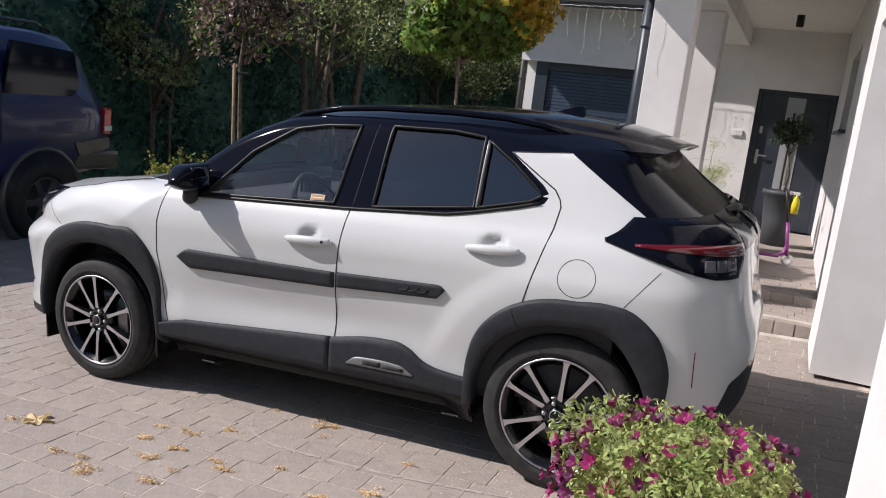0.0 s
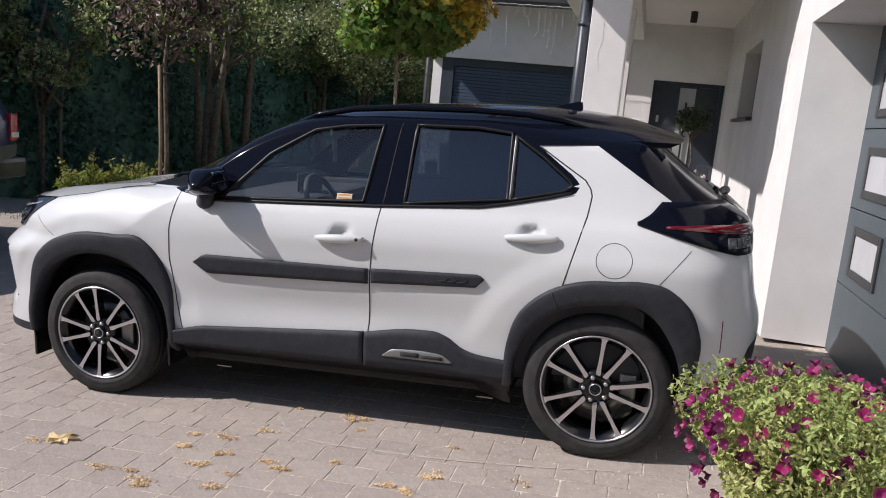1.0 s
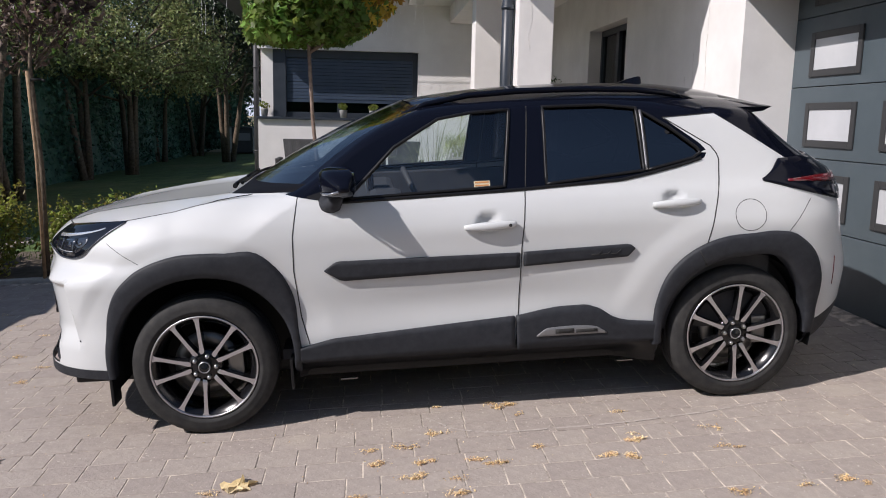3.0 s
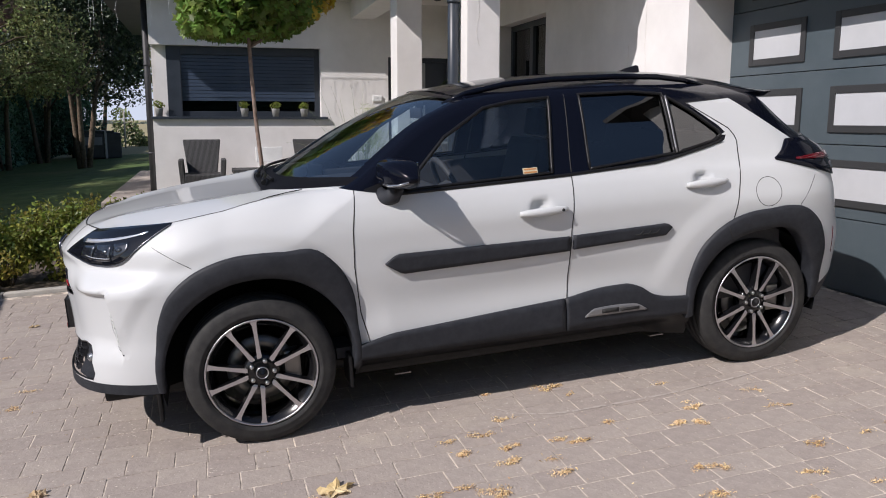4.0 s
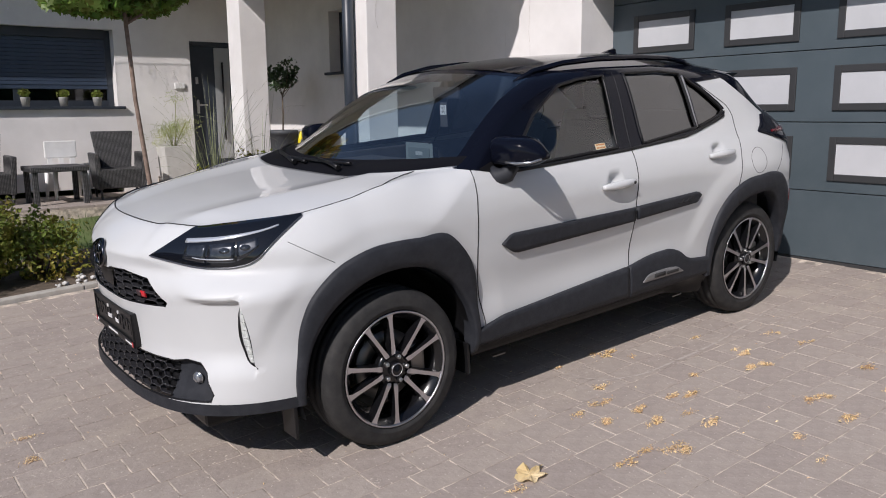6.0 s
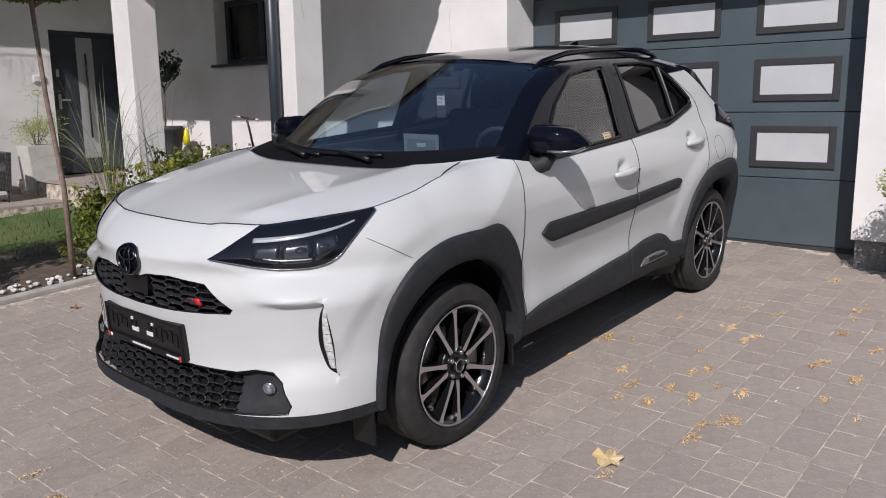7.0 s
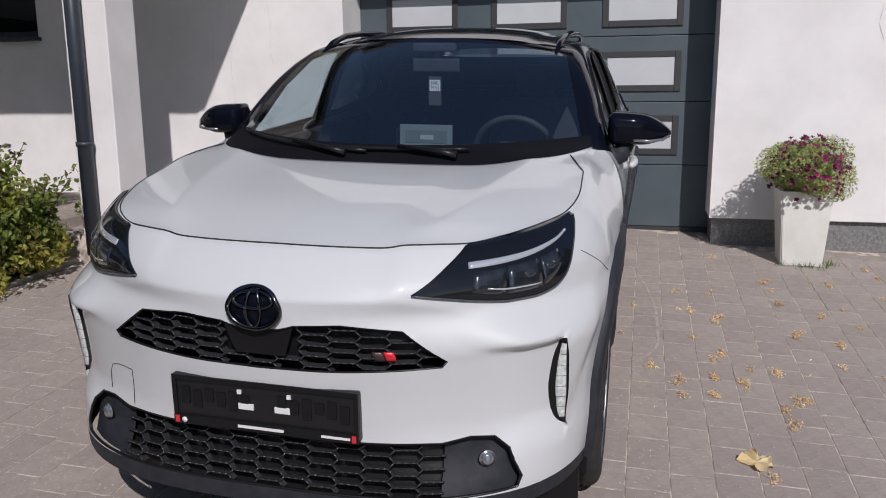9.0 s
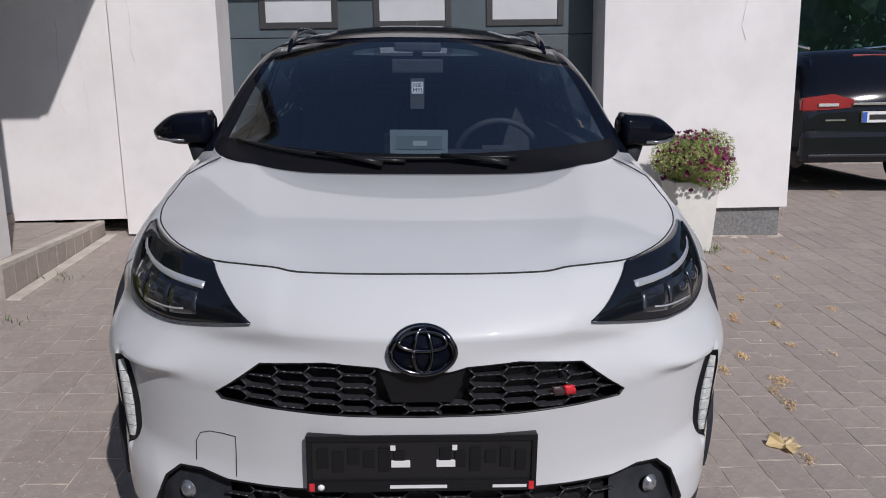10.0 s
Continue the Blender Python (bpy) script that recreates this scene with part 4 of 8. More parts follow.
both("window_post", tube(post, 0.006, 6), mat_new("post_satin", (0.25, 0.25, 0.26), 0.35, 0.6))


# wheel-arch cladding, sills, mouldings
def arch_clad(name, arch, d0, d1):
    cx, fin, fout = arch
    cz = 0.335
    grid = []
    n = 56
    for i in range(n + 1):
        d = d0 + (d1 - d0) * i / n
        cs, sn = math.cos(radians(d)), math.sin(radians(d))
        line = []
        for k, out in enumerate((0.010, 0.020, 0.024, 0.024, 0.022, 0.016, -0.004)):
            r = fin(d) + (fout(d) - fin(d)) * (0, 0.06, 0.3, 0.6, 0.86, 0.97, 1.0)[k]
            line.append(at_side(cx - r * cs, cz + r * sn, out))
        inner = line[0].copy()
        inner.y += 0.07
        grid.append([inner] + line)
    bm = shell(grid)
    bmesh.ops.recalc_face_normals(bm, faces=bm.faces[:])
    both(name, bm, CLAD, label="dark grained wheel-arch cladding", smooth=True)


arch_clad("front_arch", ARCH_F, -4, 186)
arch_clad("rear_arch", ARCH_R, -3, 183)
both("arch_joint", tube([at_side(2.56 - r * math.cos(radians(64)), 0.335 + r * math.sin(radians(64)), 0.0245) for r in (0.40, 0.43, 0.46, 0.485)], 0.0026, 6), SEAM)
for cx, r in ((0.0, 0.425), (2.56, 0.405)):
    grid = []
    for i in range(33):
        d = radians(-14 + 208 * i / 32)
        grid.append([Vector((cx - r * math.cos(d), y, 0.335 + r * math.sin(d))) for y in (-0.83, -0.7, -0.56)] + [Vector((cx - 0.05 * math.cos(d), -0.56, 0.335 + 0.05 * math.sin(d)))])
    both("wheel_well", shell(grid), TRIM)
both("sill_cladding", band(span(a_of_x(0.43), a_of_x(1.462), 40), lambda a: 0.335, on_x(lin_fn([(0.43, 0.395), (0.602, 0.433), (1.49, 0.49)])), 5, 0.022, 0.03, 0.008), CLAD, label="dark lower door cladding", smooth=True)
both("sill_cladding", band(span(a_of_x(1.470), a_of_x(2.17), 40), lambda a: 0.333, on_x(curve_fn([(1.47, 0.488), (1.70, 0.522), (1.80, 0.524), (1.87, 0.505), (1.95, 0.455), (2.02, 0.435), (2.17, 0.42)])), 5, 0.022, 0.03, 0.008), CLAD, label="dark lower door cladding", smooth=True)
both("badge_plate", band(span(a_of_x(1.565), a_of_x(1.905), 20), lambda a: 0.388, on_x(curve_fn([(1.565, 0.392), (1.62, 0.425), (1.74, 0.430), (1.84, 0.424), (1.905, 0.392)])), 3, 0.027, 0.008), mat_new("badge_grey", (0.22, 0.22, 0.225), 0.4, 0.5), label="grey badge plate")
for x0, x1, z0, z1 in ((1.655, 1.745, 0.398, 0.418), (1.755, 1.86, 0.398, 0.412)):
    both("badge_bar", band(span(a_of_x(x0), a_of_x(x1), 4), lambda a: z0, lambda a: z1, 1, 0.030, 0.006), SEAM)
both("door_moulding", band(span(a_of_x(0.581), a_of_x(1.488), 40), on_x(lin_fn([(0.581, 0.764), (0.658, 0.715), (1.49, 0.733)])), on_x(lin_fn([(0.581, 0.766), (0.636, 0.805), (1.49, 0.801)])), 4, 0.014, 0.02, 0.006), CLAD, label="dark side moulding", smooth=True)
both("door_moulding", band(span(a_of_x(1.507), a_of_x(2.041), 30), on_x(lin_fn([(1.505, 0.738), (2.005, 0.758), (2.041, 0.794)])), on_x(lin_fn([(1.505, 0.803), (2.017, 0.815), (2.041, 0.796)])), 4, 0.014, 0.02, 0.006), CLAD, label="dark side moulding", smooth=True)
for k in range(3):
    x = 1.86 + 0.045 * k
    both("moulding_mark", tube([at_side(x - 0.03, 0.776, 0.016), at_side(x, 0.776, 0.016), at_side(x + 0.018, 0.793, 0.016)], 0.0025, 5), SEAM)


def handle(x0, x1, z, who):
    pts, rad = [], []
    for k in range(17):
        t = k / 16
        x = x0 + (x1 - x0) * t
        lift = 0.016 + 0.016 * math.sin(math.pi * t) ** 0.5
        a = a_of_x(x)
        pts.append(Vector((x, -half_width(x0 - 0.02, z) - lift + 0.006, z + 0.006 * (t - 0.5))))
        rad.append(0.004 + 0.0145 * (math.sin(math.pi * min(1, max(0, 0.06 + 0.88 * t))) ** 0.55))
    bm = tube(pts, rad, 12)
    for v in bm.verts:
        v.co.z = z + (v.co.z - z) * 1.15
    hl = both("door_handle", bm, PAINT, smooth=True)
    if who:
        for i, h in enumerate(hl):
            bm2 = lathe([(0.0075, -0.002), (0.0075, 0.004)], 14)
            bm2.transform(Matrix.Translation((x1 - 0.03, (-half_width(x0 - 0.02, z) - 0.036) * (1 if i == 0 else -1), z + 0.002)))
            part("key_cylinder", bm2, SEAM, h)


handle(1.232, 1.472, 0.937, True)
handle(2.128, 2.360, 0.998, False)


FOG_CLEAR = mat_new("fog_clear", (0.32, 0.33, 0.35), 0.15, 0.7, coat=0.6)
# door mirrors
def door_mirror():
    grid = []
    for i in range(17):
        t = i / 16
        y = -0.800 - 0.243 * t
        high = 0.060 * min(1.0, (t + 0.02) / 0.06) ** 0.5 * (1 - ss(t, 0.45, 1.06) ** 1.5) ** 0.6
        deep = min(1.0, (t + 0.05) / 0.12) ** 0.5 * (1 - ss(t, 0.40, 1.12)) ** 0.55
        ring = []
        for k in range(25):
            f = 2 * math.pi * k / 24
            cx, cz = math.cos(f), math.sin(f)
            px = 0.672 + 0.030 * t + (0.100 if cx < 0 else 0.062) * deep * math.copysign(abs(cx) ** 0.6, cx)
            pz = 1.176 - 0.024 * t * t + high * math.copysign(abs(cz) ** 0.58, cz) - (0.012 * (1 - t) if cz < 0 else 0.0)
            ring.append(Vector((px, y, pz)))
        grid.append(ring)
    bm = shell(grid)
    bm.verts.ensure_lookup_table()
    bm.faces.new([bm.verts[k] for k in range(24)])
    bm.faces.new([bm.verts[16 * 25 + k] for k in range(24)])
    bmesh.ops.remove_doubles(bm, verts=bm.verts[:], dist=0.0003)
    bmesh.ops.recalc_face_normals(bm, faces=bm.faces[:])
    shells = both("mirror_shell", bm, GLOSS_BLACK, label="gloss black mirror housing", smooth=True)
    base = tube([(0.60, -0.79, 1.068), (0.615, -0.82, 1.055), (0.64, -0.852, 1.066), (0.66, -0.875, 1.115)], [0.044, 0.042, 0.038, 0.034], 14)
    both("mirror_foot", base, CLAD, smooth=True)
    rep = tube([(0.592, -0.90, 1.128), (0.602, -0.96, 1.126), (0.632, -1.012, 1.130), (0.675, -1.036, 1.142)], 0.006, 8)
    both("mirror_repeater", rep, FOG_CLEAR)
    face = boxes((0.732, 0.741, -0.955, -0.83, 1.128, 1.218), bevel=0.003)
    both("mirror_glass", face, mat_new("mirror_silver", (0.8, 0.8, 0.82), 0.03, 1.0))


door_mirror()
corner = shell([[at_side(x, belt(x) + (0.10 * (x - 0.50) / 0.22) * k / 3, 0.004) for k in range(4)] for x in (0.52, 0.58, 0.64, 0.70, 0.73)])
both("window_corner", corner, TRIM)


# wheels
def wheel(center, side, turn):
    flat = Matrix.Translation(center) @ (Matrix.Identity(4) if side > 0 else Matrix.Rotation(math.pi, 4, "Z"))
    w = empty("wheel")
    w.parent = car
    w.matrix_local = flat
    w["label"] = "five-bolt alloy wheel with machined spokes and a black tyre"
    prof = [(0.247, 0.014), (0.255, 0.004), (0.266, 0.001), (0.270, -0.001), (0.274, 0.001), (0.290, 0.0), (0.308, 0.006), (0.318, 0.012), (0.327, 0.022), (0.333, 0.042)]
    for g in (0.060, 0.107, 0.155):
        prof += [(0.336, g - 0.006), (0.328, g - 0.004), (0.328, g + 0.004), (0.336, g + 0.006)]
    prof += [(0.333, 0.173), (0.326, 0.194), (0.310, 0.209), (0.285, 0.215), (0.25, 0.212), (0.236, 0.2), (0.225, 0.19), (0.225, 0.03)]
    part("tyre", lathe(prof, 72, close=True), RUBBER, w, "black tyre with fine tread", True)
    rim = part("rim", lathe([(0.240, 0.010), (0.248, 0.004), (0.252, 0.010), (0.248, 0.02), (0.222, 0.03), (0.214, 0.06), (0.208, 0.14), (0.225, 0.2), (0.218, 0.2), (0.20, 0.14), (0.206, 0.06), (0.214, 0.03)], 72, close=True), RIM_BLACK, w, smooth=True)
    part("rim_lip", lathe([(0.2365, 0.009), (0.2425, 0.0035), (0.2485, 0.0045), (0.2435, 0.008)], 72, close=True), MACHINED, rim, "machined rim edge", True)
    part("hub", lathe([(0.0, 0.022), (0.05, 0.022), (0.074, 0.028), (0.08, 0.04), (0.08, 0.09), (0.0, 0.09)], 40), RIM_BLACK, rim, smooth=True)
    for k in range(5):
        for sg in (-1, 1):
            bm = bmesh.new()
            front, back = [], []
            for r, hw, y in ((0.062, 0.0085, 0.018), (0.072, 0.0115, 0.0145), (0.090, 0.0100, 0.0135), (0.12, 0.0086, 0.012), (0.18, 0.0086, 0.010), (0.216, 0.0108, 0.009), (0.232, 0.0180, 0.009), (0.239, 0.0245, 0.009)):
                c = sg * (0.016 + 0.046 * (r - 0.066) / 0.172)
                front.append((bm.verts.new((r, y, c - hw)), bm.verts.new((r, y, c + hw))))
                back.append((bm.verts.new((r, y + 0.045, c - hw * 1.4)), bm.verts.new((r, y + 0.045, c + hw * 1.4))))
            for i in range(len(front) - 1):
                bm.faces.new((front[i][0], front[i + 1][0], front[i + 1][1], front[i][1])).material_index = 1
                for j in (0, 1):
                    q = (front[i][j], back[i][j], back[i + 1][j], front[i + 1][j])
                    bm.faces.new(q if j else q[::-1])
            for j in (0, -1):
                q = (front[j][0], front[j][1], back[j][1], back[j][0])
                bm.faces.new(q if j else q[::-1])
            bmesh.ops.recalc_face_normals(bm, faces=bm.faces[:])
            bm.transform(Matrix.Rotation(radians(-72 * k - turn), 4, "Y"))
            part("spoke", bm, [RIM_BLACK, MACHINED], rim, "machined spoke with black flanks")
    for k in range(5):
        d = radians(72 * k + turn + 36)
        bm = lathe([(0.0, -0.004), (0.0085, -0.004), (0.0105, 0.0), (0.0105, 0.03)], 6)
        bm.transform(Matrix.Translation((0.053 * math.cos(d), 0.008, 0.053 * math.sin(d))))
        part("wheel_bolt", bm, BOLT, rim, "bright wheel nut")
    cap = part("centre_cap", lathe([(0.0, 0.004), (0.026, 0.004), (0.031, 0.008), (0.032, 0.03)], 28), RIM_BLACK, rim, smooth=True)
    bm = lathe([(0.023, 0.0035), (0.026, 0.002), (0.0285, 0.005)], 28, close=True)
    part("cap_ring", bm, MACHINED, cap)
    part("brake_disc", lathe([(0.075, 0.085), (0.15, 0.085), (0.15, 0.107), (0.075, 0.107)], 48, close=True), IRON, w, smooth=True)
    bm = bmesh.new()
    add_box(bm, 0.10, 0.175, 0.05, 0.13, -0.07, 0.07, bevel=0.012)
    part("brake_caliper", bm, IRON, w)


for x, turn in ((0.0, 36.5), (2.56, 69.0)):
    wheel((x, -0.866, 0.335), 1, turn)
    wheel((x, 0.866, 0.335), -1, turn)

# underside and mud flaps
part("underside", boxes((-0.70, 3.05, -0.55, 0.55, 0.19, 0.30), (0.45, 2.12, -0.69, 0.69, 0.20, 0.33), bevel=0.02), TRIM, car)
both("mud_flap", boxes((0.39, 0.405, -0.84, -0.66, 0.195, 0.34), bevel=0.004), TRIM)
both("air_dam", boxes((-0.45, -0.435, -0.81, -0.70, 0.155, 0.30), bevel=0.004), TRIM)
for x in (0.62, 2.0):
    both("jacking_strip", boxes((x, x + 0.08, -0.745, -0.738, 0.190, 0.196)), IRON)


# nose: grilles, lamps, plate
def nose_back(name, y1, z0, z1, dep):
    rows = [[at_nose(y1 * (-1 + j / 24), z0 + (z1 - z0) * i / 8, -dep) for j in range(49)] for i in range(9)]
    return part(name, shell(rows), TRIM, car)


nose_back("grille_back", 0.50, 0.655, 0.84, 0.045)
nose_back("intake_back", 0.66, 0.30, 0.52, 0.055)


GRILLE_BLACK = mat_new("grille_black", (0.03, 0.03, 0.034), 0.3)


def mesh_bars(poly, zmid, flat, slope, high, dep, keep):
    """Flat hexagons in staggered columns: a level bar over each cell and slanted links between."""
    bm = bmesh.new()

    def fin(p, q):
        m = (0.5 * (p[0] + q[0]), 0.5 * (p[1] + q[1]))
        if not (inside(m, poly) and keep(*m)):
            return
        f = [at_nose(y, z, -d) for d in (dep, dep + 0.024) for y, z in ((p, q) if d == dep else (q, p))]
        bm.faces.new([bm.verts.new(v) for v in f])
        add_tube(bm, [f[0], f[1]], 0.0023, 5)

    step = flat + slope
    for c in range(-10, 11):
        y = c * step
        for r in range(-4, 5):
            z = zmid + (r + 0.5 * (c % 2)) * high
            for k in range(3):
                fin((y - flat / 2 + flat * k / 3, z), (y - flat / 2 + flat * (k + 1) / 3, z))
            for dz in (-0.5, 0.5):
                fin((y + flat / 2, z), (y + flat / 2 + slope, z + dz * high))
    return bm


part("grille", mesh_bars(GRILLE_UP, 0.751, 0.060, 0.016, 0.0305, 0.012, lambda y, z: abs(y) > 0.105 or z < 0.715), GRILLE_BLACK, car, "black honeycomb grille")
part("lower_grille", mesh_bars(GRILLE_LOW, 0.412, 0.060, 0.016, 0.0305, 0.014, lambda y, z: abs(y) < 0.49), GRILLE_BLACK, car, "black honeycomb lower grille")
for poly, r in ((GRILLE_UP, 0.0042), (GRILLE_LOW, 0.005)):
    line = []
    for (y0, z0), (y1, z1) in zip(poly, poly[1:] + poly[:1]):
        n = max(1, int(math.hypot(y1 - y0, z1 - z0) / 0.025))
        line += [at_nose(y0 + (y1 - y0) * k / n, z0 + (z1 - z0) * k / n, -0.004) for k in range(n)]
    part("grille_rim", tube(line + line[:2], r, 6), TRIM, car)
radar = shell([[at_nose((0.10 - 0.03 * i / 4) * (-1 + j / 5), 0.805 - 0.09 * i / 4, -0.008) for j in range(11)] for i in range(5)])
part("radar_cover", radar, TRIM, car)
red_block = band(span(a_of_y(0.337, 0.72), a_of_y(0.362, 0.72), 3), lambda a: 0.716, lambda a: 0.740, 2, -0.0065, 0.006)
part("grille_badge", red_block, BADGE_RED, car, "small red badge on the grille")
part("grille_badge", band(span(a_of_y(0.308, 0.72), a_of_y(0.334, 0.72), 3), lambda a: 0.716, lambda a: 0.740, 2, -0.0065, 0.006), mat_new("badge_dark", (0.05, 0.03, 0.032), 0.4), car, "dark badge on the grille")
# oval emblem
emblem = bmesh.new()
oval = [(0.071 * math.cos(2 * math.pi * k / 40), 0.049 * math.sin(2 * math.pi * k / 40)) for k in range(40)]
add_tube(emblem, [at_nose(y, 0.846 + z, 0.010) for y, z in oval + oval[:2]], 0.0075, 8)
emb = part("emblem_ring", emblem, CHROME_DARK, car, "dark chrome oval ring")
disc = shell([[at_nose(0.069 * r * math.cos(2 * math.pi * k / 40), 0.846 + 0.047 * r * math.sin(2 * math.pi * k / 40), 0.008 * (1.3 - r)) for k in range(41)] for r in (0.02, 0.4, 0.8, 1.0)])
part("emblem_disc", disc, GLOSS_BLACK, emb)
for sy, sz, oz in ((0.020, 0.044, 0.0), (0.052, 0.017, 0.022)):
    o2 = [(sy * math.cos(2 * math.pi * k / 30), oz + sz * math.sin(2 * math.pi * k / 30)) for k in range(30)]
    part("emblem_oval", tube([at_nose(y, 0.846 + z, 0.012) for y, z in o2 + o2[:2]], 0.005, 6), CHROME_DARK, emb)


# plate holder
def plate_holder():
    x = -0.852
    dz = -0.012
    h = part("plate_holder", boxes((x, x + 0.03, -0.268, 0.268, 0.504, 0.647), bevel=0.006), mat_new("holder_black", (0.010, 0.010, 0.011), 0.4), car, "empty black number plate holder")
    h.location.z = dz
    part("holder_rim", boxes((x - 0.006, x, -0.268, 0.268, 0.632, 0.647), (x - 0.006, x, -0.268, -0.255, 0.53, 0.632), (x - 0.006, x, 0.255, 0.268, 0.53, 0.632), (x - 0.008, x, -0.268, 0.268, 0.504, 0.53), bevel=0.002), TRIM, h)
    for k in range(14):
        y = -0.23 + 0.46 * k / 13
        if abs(y) > 0.03:
            part("holder_rib", boxes((x - 0.004, x, y - 0.013, y + 0.013, 0.555 + 0.01 * (k % 3), 0.605 + 0.008 * (k % 2)), bevel=0.001), TRIM, h)
    white = mat_new("clip_white", (0.7, 0.7, 0.7), 0.52)
    for y in (-0.055, 0.05):
        part("clip", boxes((x - 0.005, x, y - 0.022, y + 0.022, 0.565, 0.582), bevel=0.001), white, h, "white clip")
    for y in (-0.075, 0.068):
        part("clip", boxes((x - 0.005, x, y - 0.006, y + 0.006, 0.608, 0.62), bevel=0.001), white, h, "white clip")
    part("lettering_bar", boxes((x - 0.0095, x - 0.008, -0.058, 0.075, 0.513, 0.521)), white, h, "white lettering bar")
    part("lettering_bar", boxes((x - 0.0095, x - 0.008, -0.245, -0.165, 0.513, 0.52)), white, h, "white lettering bar")
    bm = lathe([(0.0, 0.0), (0.008, 0.0), (0.008, 0.002), (0.0, 0.002)], 16)
    bm.transform(Matrix.Translation((x - 0.0095, 0.235, 0.517)) @ Matrix.Rotation(radians(-90), 4, "Z"))
    part("lettering_dot", bm, white, h)
    for y in (-0.256, 0.256):
        part("red_mark", boxes((x - 0.0095, x - 0.008, y - 0.006, y + 0.006, 0.508, 0.528)), BADGE_RED, h, "red corner mark")


plate_holder()
# lamps
PROJECTOR = mat_new("projector_glass", (0.03, 0.034, 0.042), 0.08, 0.2, coat=1.0)
lamp_lo = curve_fn([(0.272, 0.884), (0.35, 0.870), (0.42, 0.857), (0.49, 0.849), (0.55, 0.849), (0.61, 0.860), (0.65, 0.882), (0.68, 0.909), (0.724, 0.949), (0.772, 0.986), (0.812, 1.012)])


def lamp_hi(a):
    return min(float(np.interp(a, (0.272, 0.335, 0.388, 0.45), (0.886, 0.944, 0.989, 1.2))), skin_top(a) - 0.0015)


hl = both("headlight", band(span(0.272, 0.812, 44), lamp_lo, lambda a: max(lamp_hi(a), lamp_lo(a) + 0.002), 12, 0.005, 0.02, 0.005), LAMP_BLACK, label="dark headlight with a white light bar", smooth=True)


strip_mid = curve_fn([(0.385, 0.945), (0.45, 0.949), (0.55, 0.957), (0.66, 0.972), (0.74, 0.992), (0.79, 1.006)])


REFLECTOR = vary(mat_new("lamp_reflector", (0.05, 0.055, 0.065), 0.22, 0.5, coat=1.0), (0.018, 0.021, 0.028), (0.045, 0.05, 0.06), 30)
RIM_SATIN = mat_new("lamp_rim_satin", (0.16, 0.165, 0.18), 0.25, 0.7)
for i, h in enumerate(hl):
    side = (lambda b: b) if i == 0 else mirror_pair
    bm = band(span(0.385, 0.725, 30), lambda a: strip_mid(a) - 0.010 + 0.007 * ss(a, 0.42, 0.725), lambda a: strip_mid(a) + 0.004 - 0.002 * ss(a, 0.6, 0.725), 2, 0.0065, 0.006, 0.002)
    part("light_bar", side(bm), LAMP_CLEAR, h, "clear white light bar", True)
    for a0, a1 in ((0.395, 0.475), (0.482, 0.575), (0.582, 0.655)):
        bm = band(span(a0, a1, 6), lambda a: lamp_lo(a) + 0.020 + 0.016 * ss(a, 0.56, 0.66), lambda a: strip_mid(a) - 0.020, 4, 0.0056, 0.006, 0.003)
        part("reflector", side(bm), REFLECTOR, h, "grey reflector behind the lens", True)
    bm = band(span(0.43, 0.57, 8), lambda a: lamp_lo(a) + 0.030, lambda a: lamp_lo(a) + 0.0335, 1, 0.0066, 0.005, 0.001)
    part("reflector_edge", side(bm), LAMP_CLEAR, h, "bright reflector edge", True)
    for a in (0.54, 0.61):
        z = 0.42 * lamp_lo(a) + 0.58 * strip_mid(a)
        p, n = skin(a, z), skin_out(a, z)
        q = lathe([(0.0, 0.004), (0.014, 0.0025), (0.019, -0.003)], 20)
        q.transform(Matrix.Translation(p + n * 0.0058) @ n.to_track_quat("Y", "Z").to_matrix().to_4x4() @ Matrix.Diagonal((1.2, 1, 0.7, 1)))
        part("projector", side(q), PROJECTOR, h, smooth=True)
    bm = tube([skin(a, lamp_lo(a)) + skin_out(a, lamp_lo(a)) * 0.005 for a in span(0.272, 0.812, 48)], 0.0026, 6)
    part("lamp_rim", side(bm), RIM_SATIN, h, "satin lamp edge")


def upright(zs, lo_a, hi_a, out, cols=5):
    """A plate on the nose, built from height to height."""
    grid = []
    for z in zs:
        a0, a1 = lo_a(z), hi_a(z)
        line = [skin(a0 + (a1 - a0) * k / cols, z) + skin_out(a0 + (a1 - a0) * k / cols, z) * out for k in range(cols + 1)]
        n0, n1 = skin_out(a0, z), skin_out(a1, z)
        grid.append([line[0] - n0 * 0.014] + line + [line[-1] - n1 * 0.014])
    bm = shell(grid)
    bmesh.ops.recalc_face_normals(bm, faces=bm.faces[:])
    return bm


CELL_CLEAR = vary(mat_new("cell_clear", (0.60, 0.62, 0.62), 0.2, coat=0.8), (0.42, 0.45, 0.44), (0.72, 0.75, 0.73), 90)
dl = both("running_light", upright(span(0.470, 0.745, 28), lambda z: drl_i(z) - 0.004, lambda z: drl_o(z) + 0.002, -0.003, 8), TRIM, label="upright black running light pocket", smooth=True)
for i, d in enumerate(dl):
    for k in range(7):
        z0 = 0.497 + 0.0325 * k
        bm = upright(span(z0, z0 + 0.031, 3), lambda z: drl_o(z) - 0.66 * (drl_o(z) - drl_i(z)), lambda z: drl_o(z) - 0.014, 0.001, 3)
        part("light_cell", bm if i == 0 else mirror_pair(bm), CELL_CLEAR, d, "clear light cell", True)
